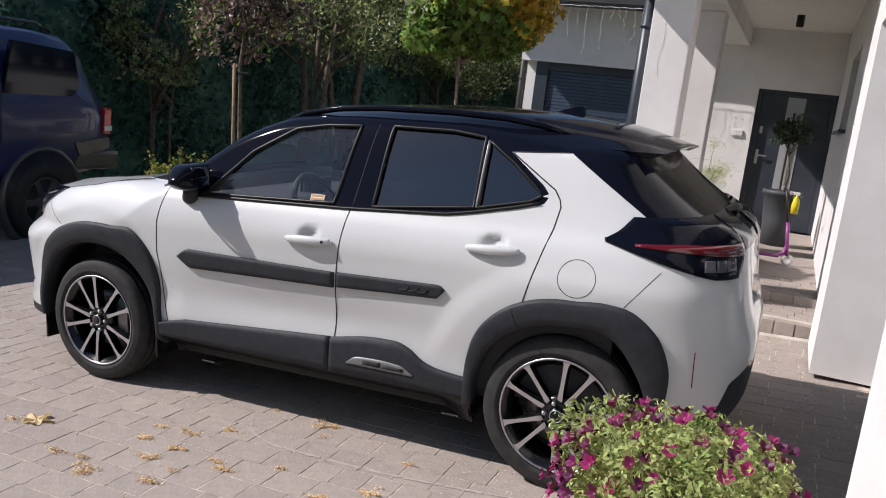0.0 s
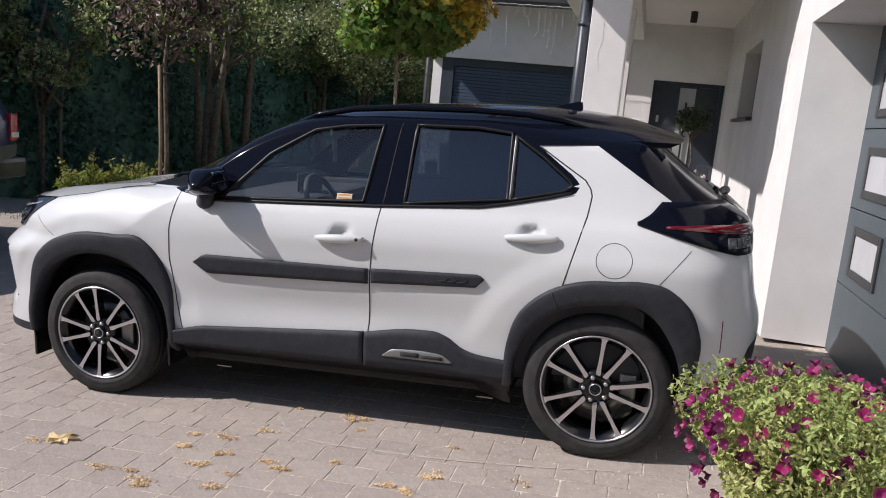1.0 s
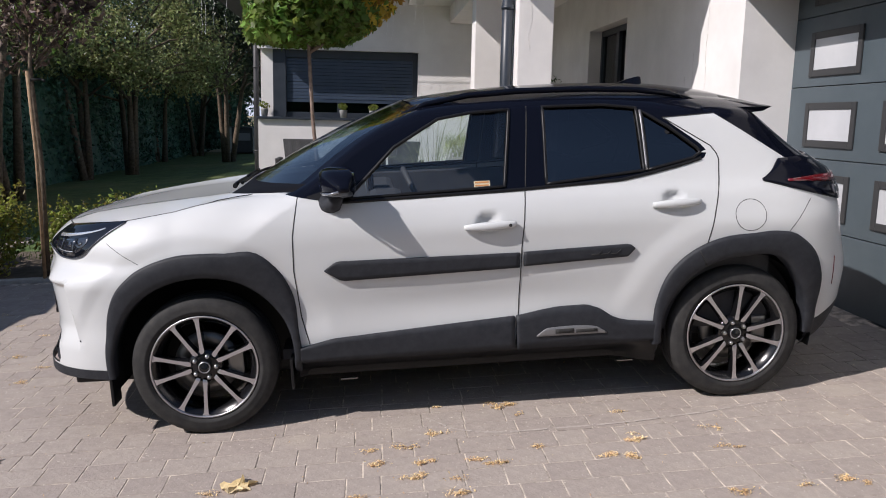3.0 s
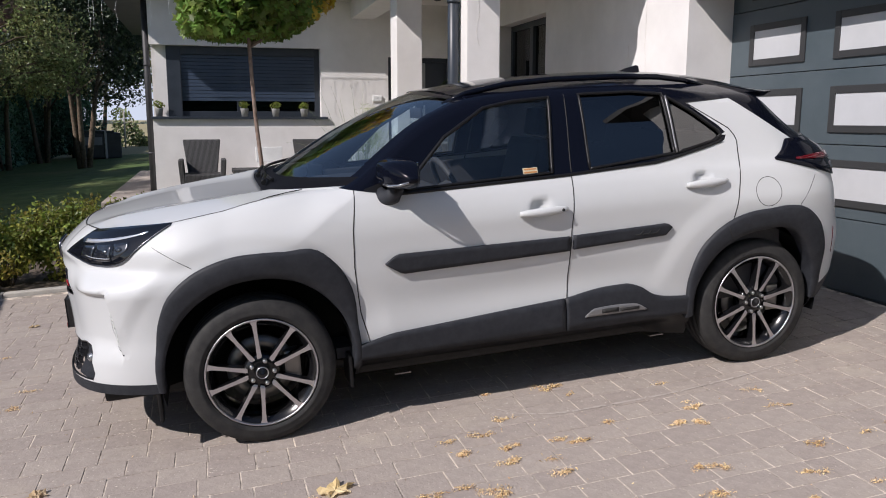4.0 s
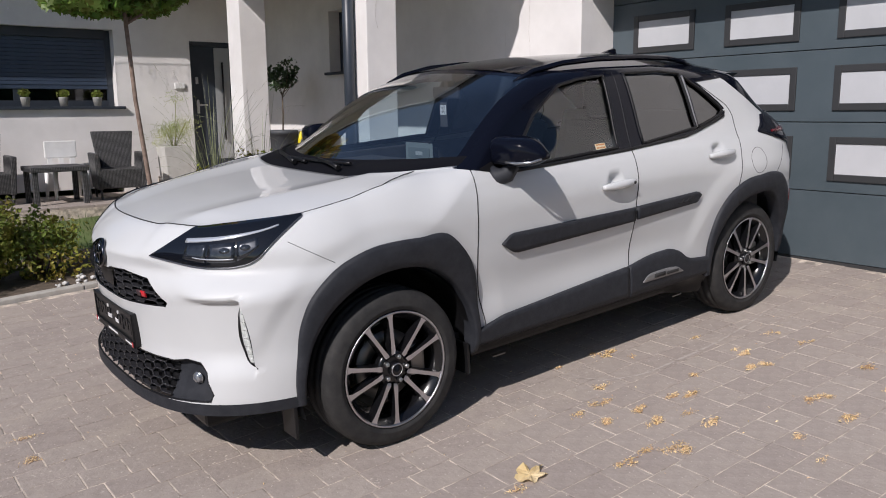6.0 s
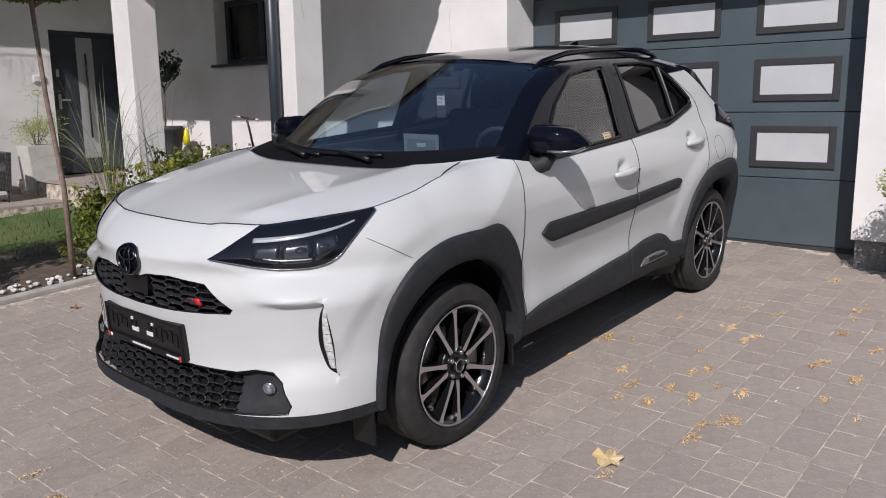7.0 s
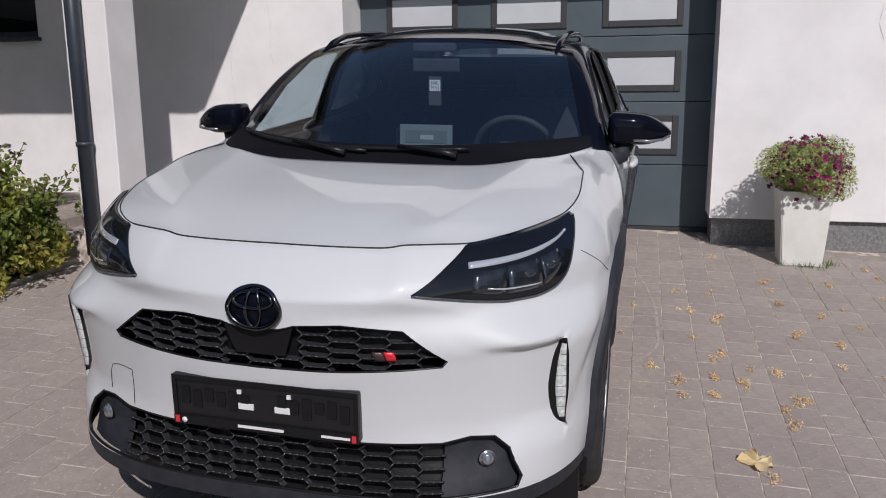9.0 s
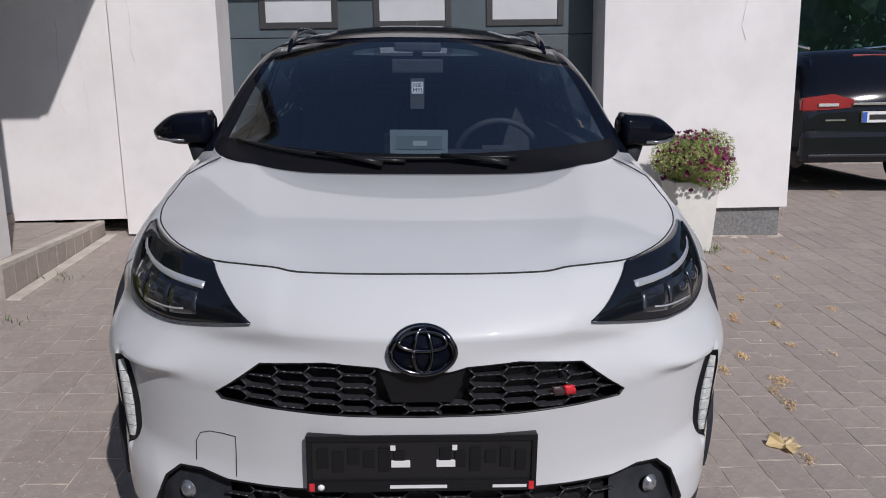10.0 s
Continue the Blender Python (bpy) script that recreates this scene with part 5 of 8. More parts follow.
for s in (-1, 1):
    p = at_nose(0.59 * s, 0.430, -0.014)
    n = Vector((-0.85, 0.5 * s, 0)).normalized()
    bm = lathe([(0.0, 0.012), (0.018, 0.010), (0.027, 0.004), (0.029, -0.006), (0.034, -0.006), (0.036, -0.012)], 24)
    bm.transform(Matrix.Scale(0.68, 4))
    bm.transform(Matrix.Translation(p) @ n.to_track_quat("Y", "Z").to_matrix().to_4x4())
    part("fog_lamp", bm, FOG_CLEAR, car, "small round fog lamp", True)
    rows = [[at_nose(s * (0.48 + 0.20 * j / 8), 0.335 + 0.165 * i / 6, -0.022 - 0.012 * math.sin(math.pi * i / 6)) for j in range(9)] for i in range(7)]
    part("fog_pocket", shell(rows), CLAD, car, smooth=True)

part("tow_cover_line", mirror_pair(tube([skin(a, z) + skin_out(a, z) * 0.0005 for a, z in ((0.345, 0.51), (0.340, 0.563), (0.325, 0.588), (0.300, 0.598), (0.270, 0.599), (0.240, 0.596), (0.242, 0.55), (0.245, 0.49))], 0.0011, 5)), SEAM, car)
def upright_rear(x, z0, z1):
    return tube([skin(a_rear(x, z), z) + skin_out(a_rear(x, z), z) * 0.001 for z in [z0 + (z1 - z0) * k / 8 for k in range(9)]], 0.0022, 6)


# tail lamps
tl = both("tail_light", band([a_rear(2.69 + 0.0063 * k, 1.08) for k in range(64)] + span(2.56, 2.80, 10)[1:],
                             lambda a: float(np.interp(skin(a, 1.05).x, (2.685, 3.107, 3.16), (1.080, 0.962, 0.962))) + 0.09 * ss(a, 2.70, 2.8),
                             lambda a: float(np.interp(skin(a, 1.1).x, (2.69, 2.845, 3.3), (1.088, 1.174, 1.180))), 6, 0.012, 0.02, 0.005), GLOSS_BLACK, label="smoked tail light with a red bar", smooth=True)
for i, t in enumerate(tl):
    bm = band(span(2.12, 2.78, 24), lambda a: float(np.interp(a, (2.12, 2.6, 2.8), (1.064, 1.044, 1.040))), lambda a: float(np.interp(a, (2.12, 2.3, 2.6, 2.8), (1.074, 1.084, 1.082, 1.080))), 2, 0.016, 0.006, 0.002)
    part("red_bar", bm if i == 0 else mirror_pair(bm), LAMP_RED, t, "red light bar", True)
    for c0, c1 in ((2.42, 2.49), (2.50, 2.57), (2.58, 2.66)):
        bm = band(span(c0, c1, 5), lambda a: 0.992, lambda a: 1.034, 3, 0.0155, 0.006, 0.002)
        part("clear_cell", bm if i == 0 else mirror_pair(bm), mat_new("smoked_clear", (0.09, 0.09, 0.10), 0.15, 0.4, coat=0.6), t, "smoked clear cell", True)
part("tail_panel", band(span(2.80, 3.0, 10), lambda a: 1.055, lambda a: 1.175, 3, 0.012, 0.02), GLOSS_BLACK, car, "gloss black tail panel")
part("tail_panel", mirror_pair(band(span(2.80, 3.0, 10), lambda a: 1.055, lambda a: 1.175, 3, 0.012, 0.02)), GLOSS_BLACK, car, "gloss black tail panel")
part("rear_wiper", tube([(3.115, 0.03, 1.175), (3.10, -0.02, 1.182), (3.075, -0.12, 1.178), (3.06, -0.22, 1.172)], [0.022, 0.018, 0.010, 0.005], 8), TRIM, car, "black rear wiper")
both("roof_rail", tube([(0.98, -0.545, 1.452), (1.10, -0.548, 1.496), (1.30, -0.557, 1.530), (1.55, -0.562, 1.543), (1.9, -0.562, 1.542), (2.15, -0.555, 1.529), (2.32, -0.54, 1.505), (2.46, -0.52, 1.468)], [0.008, 0.014, 0.015, 0.015, 0.015, 0.015, 0.014, 0.008], 10), GLOSS_BLACK, label="black roof rail")
fin = bmesh.new()
prof = [(2.20, 1.560), (2.28, 1.588), (2.345, 1.602), (2.36, 1.598), (2.365, 1.540)]
fa = [fin.verts.new((x, -0.022 if z < 1.58 else -0.008, z)) for x, z in prof]
fb = [fin.verts.new((x, 0.022 if z < 1.58 else 0.008, z)) for x, z in prof]
fin.faces.new(fa)
fin.faces.new(fb[::-1])
for i in range(5):
    fin.faces.new((fa[i], fb[i], fb[(i + 1) % 5], fa[(i + 1) % 5]))
bmesh.ops.recalc_face_normals(fin, faces=fin.faces[:])
part("aerial_fin", fin, GLOSS_BLACK, car)


both("rear_reflector", upright_rear(3.072, 0.545, 0.69), LAMP_RED, label="narrow red reflector")


# wipers
def on_screen(s, t, up=0.012):
    return screen_point(s, t) + Vector((-0.5, 0, 0.85)) * up


for t0, t1, s0, s1, tp in ((0.88, 0.06, 0.085, 0.045, 0.46), (0.37, -0.45, 0.058, 0.062, -0.10)):
    w = part("wiper", tube([on_screen(0.025, tp - 0.30, 0.022), on_screen(0.035, tp - 0.22, 0.030), on_screen(0.5 * (s0 + s1), tp, 0.030)], [0.013, 0.010, 0.007], 8), TRIM, car, "black wiper arm")
    part("blade", tube([on_screen(s0 + (s1 - s0) * k / 12, t0 + (t1 - t0) * k / 12, 0.016) for k in range(13)], 0.008, 6), TRIM, w)

# cabin
part("cabin_floor", boxes((0.35, 2.9, -0.74, 0.74, 0.31, 0.36)), CABIN, car)
both("door_lining", boxes((0.55, 2.75, -0.80, -0.74, 0.36, 1.06), bevel=0.01), CABIN)
part("dashboard", boxes((0.36, 0.95, -0.70, 0.70, 0.75, 1.035), (0.80, 0.98, -0.62, -0.10, 0.85, 1.05), bevel=0.04), CABIN, car, smooth=False)
part("load_floor", boxes((2.62, 2.95, -0.66, 0.66, 0.36, 1.0), bevel=0.02), CABIN, car)
lin = shell([[roof_point(0.03 + 0.9 * i / 20, -0.96 + 1.92 * j / 20) + Vector((0, 0, -0.03)) for j in range(21)] for i in range(21)])
part("head_lining", lin, LINER, car)
part("screen_unit", boxes((0.80, 0.83, -0.12, 0.14, 1.02, 1.13), bevel=0.008), mat_new("screen_black", (0.01, 0.01, 0.012), 0.15), car)
wheel_ring = [Vector((0.02 * math.cos(k * math.pi / 20) * 0, 0.185 * math.cos(k * math.pi / 20), 0.185 * math.sin(k * math.pi / 20))) for k in range(42)]
sm = Matrix.Translation((1.06, -0.36, 1.0)) @ Matrix.Rotation(radians(-24), 4, "Y")
sw = part("steering_wheel", tube([sm @ p for p in wheel_ring], 0.015, 8), CABIN, car, "black steering wheel", True)
bm = boxes((-0.03, 0.02, -0.07, 0.07, -0.05, 0.05), (-0.005, 0.008, -0.18, 0.18, -0.018, 0.018), (-0.005, 0.008, -0.02, 0.02, -0.18, 0.0), bevel=0.004)
bm.transform(sm)
part("wheel_boss", bm, CABIN, sw)


def seat(x, y, w):
    s = part("seat", boxes((x - 0.25, x + 0.25, y - w, y + w, 0.48, 0.66), bevel=0.05), CLOTH, car, "dark cloth seat")
    bm = bmesh.new()
    add_box(bm, -0.07, 0.07, -w, w, 0, 0.62, bevel=0.05, m=Matrix.Translation((x + 0.24, y, 0.60)) @ Matrix.Rotation(radians(16), 4, "Y"))
    part("seat_back", bm, CLOTH, s)
    for dy in ((0.0,) if w < 0.4 else (-0.36, 0.36)):
        bm = bmesh.new()
        add_box(bm, -0.045, 0.045, -0.12, 0.12, 0, 0.17, bevel=0.035, m=Matrix.Translation((x + 0.43, y + dy, 1.21)) @ Matrix.Rotation(radians(10), 4, "Y"))
        part("head_rest", bm, CLOTH, s)


seat(1.42, -0.36, 0.25)
seat(1.42, 0.36, 0.25)
seat(2.18, 0.0, 0.62)
part("rear_mirror", boxes((0.98, 1.0, -0.11, 0.11, 1.37, 1.43), (0.99, 1.03, -0.02, 0.02, 1.42, 1.50), bevel=0.008), CABIN, car, "inside mirror on the windscreen")
part("screen_sensor", boxes((0.95, 1.05, -0.10, 0.10, 1.46, 1.50), bevel=0.01), CABIN, car)
tag = part("hang_tag", boxes((0.965, 0.967, -0.03, 0.03, 1.22, 1.35), bevel=0.0006), mat_new("tag_dark", (0.06, 0.06, 0.065), 0.6), car, "dark card tag hanging from the mirror")
part("tag_square", boxes((0.962, 0.965, -0.025, 0.025, 1.285, 1.335)), mat_new("tag_white", (0.7, 0.7, 0.7), 0.6), tag, "white printed square")
def lettering(text, size, m, mat, parent, label):
    """Flat letters of the built-in font."""
    cu = bpy.data.curves.new("lettering", "FONT")
    cu.body, cu.size, cu.align_x = text, size, "CENTER"
    tmp = new("lettering", cu)
    me = bpy.data.meshes.new_from_object(tmp.evaluated_get(bpy.context.evaluated_depsgraph_get()))
    bpy.data.objects.remove(tmp)
    me.transform(m)
    me.materials.append(mat)
    ob = new("lettering", me)
    ob.parent = parent
    ob["label"] = label
    return ob


for k, word in enumerate(("NIE", "MYJ")):
    lettering(word, 0.024, Matrix.Translation((0.9612, 0.0, 1.313 - 0.021 * k)) @ Matrix(((0, 0, -1, 0), (-1, 0, 0, 0), (0, 1, 0, 0), (0, 0, 0, 1))), SEAM, tag, "black printed words on the tag")
paper = part("paper_notice", boxes((0.785, 0.789, -0.125, 0.115, 1.045, 1.15), bevel=0.001), mat_new("paper_grey", (0.15, 0.18, 0.185), 0.7), car, "grey paper on the dashboard")
part("printed_bar", boxes((0.782, 0.785, -0.10, 0.09, 1.07, 1.125)), mat_new("paper_print", (0.11, 0.135, 0.14), 0.7), paper)
part("printed_bar", boxes((0.780, 0.782, -0.04, 0.02, 1.085, 1.105)), mat_new("paper_mark", (0.3, 0.33, 0.33), 0.7), paper)
stick = part("window_sticker", shell([[at_side(x, z, -0.014) for x in (1.295, 1.37)] for z in (1.108, 1.14)]), mat_new("sticker_cream", (0.75, 0.62, 0.42), 0.6), car, "cream and orange sticker in the front window")
for z in (1.116, 1.130):
    part("sticker_bar", shell([[at_side(x, zz, -0.012) for x in (1.30, 1.365)] for zz in (z, z + 0.007)]), mat_new("sticker_orange", (0.6, 0.24, 0.06), 0.6), stick)


# ---- plants ----
rng = np.random.default_rng(7)


def leaf_mat(name, dark, light, rough=0.5, spread=0.35, hue=0.02, trans=0.25, second=None):
    m = vary(mat_new(name, dark, rough), dark, light, 3.0, detail=2.0, second=second)
    by_object(m, spread, hue)
    b = shader(m)
    col = b.inputs["Base Color"].links[0].from_socket
    tl = node(m, "ShaderNodeBsdfTranslucent")
    wire(m, col, tl.inputs["Color"])
    mx = node(m, "ShaderNodeMixShader")
    mx.inputs[0].default_value = trans
    wire(m, b.outputs[0], mx.inputs[1])
    wire(m, tl.outputs[0], mx.inputs[2])
    wire(m, mx.outputs[0], m.node_tree.nodes["Material Output"].inputs[0])
    return m


BARK = vary(mat_new("bark", (0.12, 0.09, 0.06), 0.9), (0.07, 0.05, 0.035), (0.17, 0.13, 0.09), 18, bump=0.6, bump_scale=60)
STAKE = vary(mat_new("stake_wood", (0.3, 0.2, 0.12), 0.8), (0.22, 0.14, 0.08), (0.36, 0.25, 0.15), 20, bump=0.2, bump_scale=80)
HEDGE_G = leaf_mat("hedge_green", (0.024, 0.078, 0.052), (0.065, 0.155, 0.098), 0.6, 0.5, 0.015, 0.2)
MAPLE_G = leaf_mat("maple_green", (0.10, 0.18, 0.035), (0.25, 0.34, 0.08), 0.45, 0.45, 0.03, 0.6)
MAPLE_Y = leaf_mat("maple_yellow", (0.46, 0.31, 0.04), (0.72, 0.54, 0.12), 0.5, 0.3, 0.03, 0.6)
PURPLE = leaf_mat("copper_leaf", (0.070, 0.045, 0.042), (0.22, 0.155, 0.12), 0.45, 0.5, 0.03, 0.45)
SHRUB_G = leaf_mat("shrub_green", (0.11, 0.15, 0.025), (0.30, 0.33, 0.06), 0.5, 0.45, 0.03, 0.45, second=(1.2, (0.50, 0.38, 0.08), 0.48, 0.7))
TREE_G = leaf_mat("orchard_green", (0.11, 0.14, 0.05), (0.38, 0.40, 0.17), 0.38, 0.6, 0.035, 0.5)
PETUNIA = leaf_mat("petunia_leaf", (0.20, 0.26, 0.07), (0.48, 0.50, 0.19), 0.6, 0.4, 0.025, 0.3)
PETAL = leaf_mat("petunia_petal", (0.20, 0.008, 0.085), (0.32, 0.02, 0.15), 0.5, 0.35, 0.02, 0.3)
PETAL_DARK = leaf_mat("petunia_petal_dark", (0.07, 0.004, 0.03), (0.14, 0.008, 0.06), 0.5, 0.3, 0.02, 0.2)
GRASS_B = leaf_mat("reed_blade", (0.14, 0.17, 0.08), (0.32, 0.34, 0.20), 0.5, 0.3, 0.02, 0.2)
LAWN_B = leaf_mat("grass_blade", (0.05, 0.10, 0.02), (0.11, 0.17, 0.04), 0.6, 0.35, 0.03, 0.25)
DEBRIS = leaf_mat("fallen_bits", (0.64, 0.44, 0.22), (0.84, 0.64, 0.39), 0.8, 0.35, 0.02, 0.2)

LEAF = ([(-0.5, 0, 0.0), (-0.1, 0.30, 0.10), (0.5, 0, 0.0), (-0.1, -0.30, 0.10), (0.15, 0.0, -0.02)], [(0, 4, 1), (1, 4, 2), (0, 3, 4), (3, 2, 4)])
MAPLE = ([(-0.45, 0, 0), (-0.3, 0.35, 0.05), (0.0, 0.22, 0.02), (0.12, 0.52, 0.10), (0.22, 0.18, 0.02), (0.55, 0, 0.06), (0.22, -0.18, 0.02), (0.12, -0.52, 0.10), (0.0, -0.22, 0.02), (-0.3, -0.35, 0.05)],
         [(0, 2, 1), (2, 4, 3), (4, 6, 5), (6, 8, 7), (8, 0, 9), (0, 8, 6), (0, 6, 4), (0, 4, 2)])
SLIVER = ([(-0.5, 0.0, 0.0), (0.05, 0.20, 0.16), (0.5, 0.05, 0.0), (-0.05, -0.18, 0.10)], [(0, 3, 1), (1, 3, 2)])
SPRAY = ([(-0.5, 0, 0), (0.0, 0.20, 0.05), (0.5, 0.05, -0.1), (0.45, -0.12, -0.12), (0.05, -0.2, 0.04)], [(0, 4, 1), (1, 4, 2), (4, 3, 2)])


def scatter(name, places, size, mat, shape=LEAF, out=None, parent=None, label="", spread=0.35, mix=None):
    """One mesh of many leaves at the places; out: the way each leaf tends to face."""
    places = np.asarray(places, float)
    n = len(places)
    v0, f0 = np.array(shape[0], float), shape[1]
    nrm = rng.normal(size=(n, 3))
    if out is not None:
        nrm = nrm * 0.75 + np.asarray(out)
    nrm /= np.linalg.norm(nrm, axis=1, keepdims=True) + 1e-9
    d = rng.normal(size=(n, 3))
    d -= (d * nrm).sum(1, keepdims=True) * nrm
    d /= np.linalg.norm(d, axis=1, keepdims=True) + 1e-9
    e = np.cross(nrm, d)
    s = size * (1 + spread * rng.uniform(-1, 1, n))[:, None, None]
    verts = places[:, None, :] + s * (v0[None, :, 0:1] * d[:, None] + v0[None, :, 1:2] * e[:, None] + v0[None, :, 2:3] * nrm[:, None])
    m = len(v0)
    faces = [tuple(i * m + k for k in f) for i in range(n) for f in f0]
    me = bpy.data.meshes.new(name)
    me.from_pydata(verts.reshape(-1, 3).tolist(), [], faces)
    for mm in (mat if isinstance(mat, (list, tuple)) else [mat]):
        me.materials.append(mm)
    if mix is not None:
        idx = np.repeat(np.asarray(mix, np.int32), len(f0))
        me.polygons.foreach_set("material_index", idx)
    ob = new(name, me)
    if parent is not None:
        ob.parent = parent
    if label:
        ob["label"] = label
    return ob


def blob(n, r, flat=1.0, hollow=0.55, lump=0.25, seed=0):
    """Places in a lumpy ball, most of them near its skin, with their outward ways."""
    g = np.random.default_rng(seed)
    d = g.normal(size=(n, 3))
    d /= np.linalg.norm(d, axis=1, keepdims=True)
    w = np.zeros(n)
    for k in range(9):
        c = g.normal(size=3)
        c /= np.linalg.norm(c)
        w += np.exp(6 * (d @ c - 1)) * g.uniform(0.4, 1.0)
    rad = r * (1 - lump + lump * 1.6 * w / w.max()) * (hollow + (1 - hollow) * g.uniform(0, 1, n) ** 0.5)
    p = d * rad[:, None]
    p[:, 2] *= flat
    return p, d


def trunk_mesh(pts, rad, bm=None, sides=8):
    return add_tube(bm or bmesh.new(), pts, rad, sides)


TRUNK_Y = vary(mat_new("young_bark", (0.2, 0.14, 0.11), 0.8), (0.15, 0.105, 0.08), (0.27, 0.20, 0.16), 20, bump=0.3, bump_scale=80)


def globe_maple():
    base = Vector((0.29, 3.08, 0.085))
    t = empty("maple_tree", Matrix.Translation(base), "young globe maple turning yellow, on a bare trunk", "tree")
    top = Vector((0.19, 3.09, 2.05)) - base
    bm = trunk_mesh([(0, 0, -0.05), top * 0.35 + Vector((0.03, 0, 0)), top * 0.7, top, top + Vector((0, 0, 0.35))], [0.024, 0.020, 0.017, 0.017, 0.015])
    for k in range(9):
        f = k * 0.7
        add_tube(bm, [top + Vector((0, 0, 0.02 * k)), top + Vector((0.35 * math.cos(f), 0.35 * math.sin(f), 0.22 + 0.03 * k)), top + Vector((0.65 * math.cos(f), 0.65 * math.sin(f), 0.5 + 0.04 * (k % 3)))], [0.014, 0.009, 0.004], 5)
    part("trunk", bm, TRUNK_Y, t)
    n = 5800
    p, d = blob(n, 0.88, 0.68, 0.42, 0.36, 3)
    p[:, 2] = np.where(p[:, 2] < -0.34, -0.34 + 0.25 * (p[:, 2] + 0.34), p[:, 2])
    p = p + np.array([*(Vector((0.25, 3.22, 2.51)) - base)])
    warm = (d[:, 2] * 1.3 + d[:, 0] * 0.6 + d[:, 1] * 0.6 + rng.normal(0, 0.35, n)) > 0.22
    scatter("crown", p, 0.084, [MAPLE_G, MAPLE_Y], MAPLE, d * 0.7 + np.array([0, 0, 0.25]), t, "yellow and green maple leaves", mix=warm.astype(int))


def copper_tree():
    base = Vector((-2.28, 3.0, -0.07))
    t = empty("copper_tree", Matrix.Translation(base), "young copper-leaved tree tied to two stakes", "tree")
    bm = trunk_mesh([(0.08, 0.0, 0), (0.09, -0.02, 1.0), (0.05, -0.05, 1.9), (0.08, 0, 2.6)], [0.026, 0.023, 0.019, 0.014])
    for k in range(8):
        f = k * 0.8
        add_tube(bm, [(0.07, 0, 1.9 + 0.05 * k), (0.07 + 0.35 * math.cos(f), 0.35 * math.sin(f), 2.3 + 0.06 * k), (0.07 + 0.65 * math.cos(f), 0.65 * math.sin(f), 2.5 + 0.09 * k)], [0.012, 0.008, 0.004], 5)
    part("trunk", bm, BARK, t)
    for dx, dy in ((0.10, -0.12),):
        part("stake", tube([(dx, dy, -0.05), (dx + 0.0, dy - 0.03, 1.1), (dx - 0.03, dy - 0.05, 1.88)], 0.017, 8), STAKE, t, "round wooden stake")
    part("tie", tube([(0.06, -0.17, 1.8), (0.1, 0.05, 1.82), (0.2, -0.15, 1.8)], 0.012, 6), mat_new("tie_black", (0.03, 0.03, 0.03), 0.8), t)
    n = 2300
    p, d = blob(n, 0.90, 0.75, 0.3, 0.65, 5)
    p = p + np.array([0.10, 0.0, 2.58])
    scatter("crown", p, 0.068, [PURPLE, MAPLE_G], LEAF, d * 0.3 + np.array([0, 0, 0.35]), t, "dark copper leaves", mix=(rng.uniform(0, 1, n) < 0.12).astype(int))


def shrub(x, y, r, h, n, seed, label, mat=SHRUB_G, size=0.045):
    z = lie(x, y)
    s = empty("shrub", Matrix.Translation((x, y, z)), label, "shrub", "bed shrubs")
    bm = bmesh.new()
    g = np.random.default_rng(seed)
    tips = []
    for k in range(22):
        f, rr = g.uniform(0, 6.28), r * g.uniform(0.2, 0.95)
        tip = Vector((rr * math.cos(f), rr * math.sin(f), h * g.uniform(0.72, 1.12)))
        add_tube(bm, [(0.1 * rr * math.cos(f), 0.1 * rr * math.sin(f), -0.02), tip * 0.55 + Vector((0, 0, 0.08)), tip], [0.006, 0.004, 0.0018], 4)
        tips.append(tip)
    part("branchwork", bm, BARK, s)
    p, d = blob(int(n * 0.62), 1.0, 1.0, 0.45, 0.4, seed)
    p = p * np.array([r, r, h * 0.56]) + np.array([0, 0, h * 0.46])
    q = []
    for i in range(n - len(p)):
        tip = tips[i % len(tips)]
        k = g.uniform(0.45, 1.0)
        q.append((tip.x * k + g.normal(0, 0.03), tip.y * k + g.normal(0, 0.03), tip.z * (0.25 + 0.75 * k) + g.normal(0, 0.02)))
    p = np.vstack([p, np.array(q)])
    d = np.vstack([d, np.tile([0, 0, 0.4], (len(q), 1))])
    p[:, 2] = np.maximum(p[:, 2], 0.02)
    scatter("foliage", p, size, mat, LEAF, d * 0.5 + np.array([0, 0, 0.3]), s)


globe_maple()
copper_tree()
for i, (x, y, r, h, n) in enumerate([(-3.55, 3.6, 0.48, 0.80, 3400), (-2.85, 3.3, 0.46, 0.80, 3400), (-1.95, 3.32, 0.46, 0.66, 3000), (-1.45, 3.38, 0.48, 0.70, 3400), (-0.95, 3.42, 0.46, 0.66, 3000), (-0.5, 3.5, 0.38, 0.52, 2000),
                                      (0.75, 3.40, 0.36, 0.56, 2400), (1.10, 3.35, 0.40, 0.68, 3000), (1.50, 3.40, 0.42, 0.76, 3000), (1.88, 3.55, 0.36, 0.72, 2400)]):
    shrub(x, y, r, h, n, 20 + i, "leafy green and yellow spirea bush in the bed" if i < 6 else "leafy green bush beside the porch")
for i, (x, y, r, h) in enumerate([(0.80, 3.06, 0.38, 0.70), (1.20, 2.96, 0.42, 0.80), (1.58, 2.92, 0.38, 0.72)]):
    shrub(x, y, r, h * 0.85, 2600, 60 + i, "leafy green bush spilling over the kerb", size=0.046)
shrub(2.66, 3.10, 0.27, 0.52, 800, 41, "thin young bush beside the pillar", size=0.05)


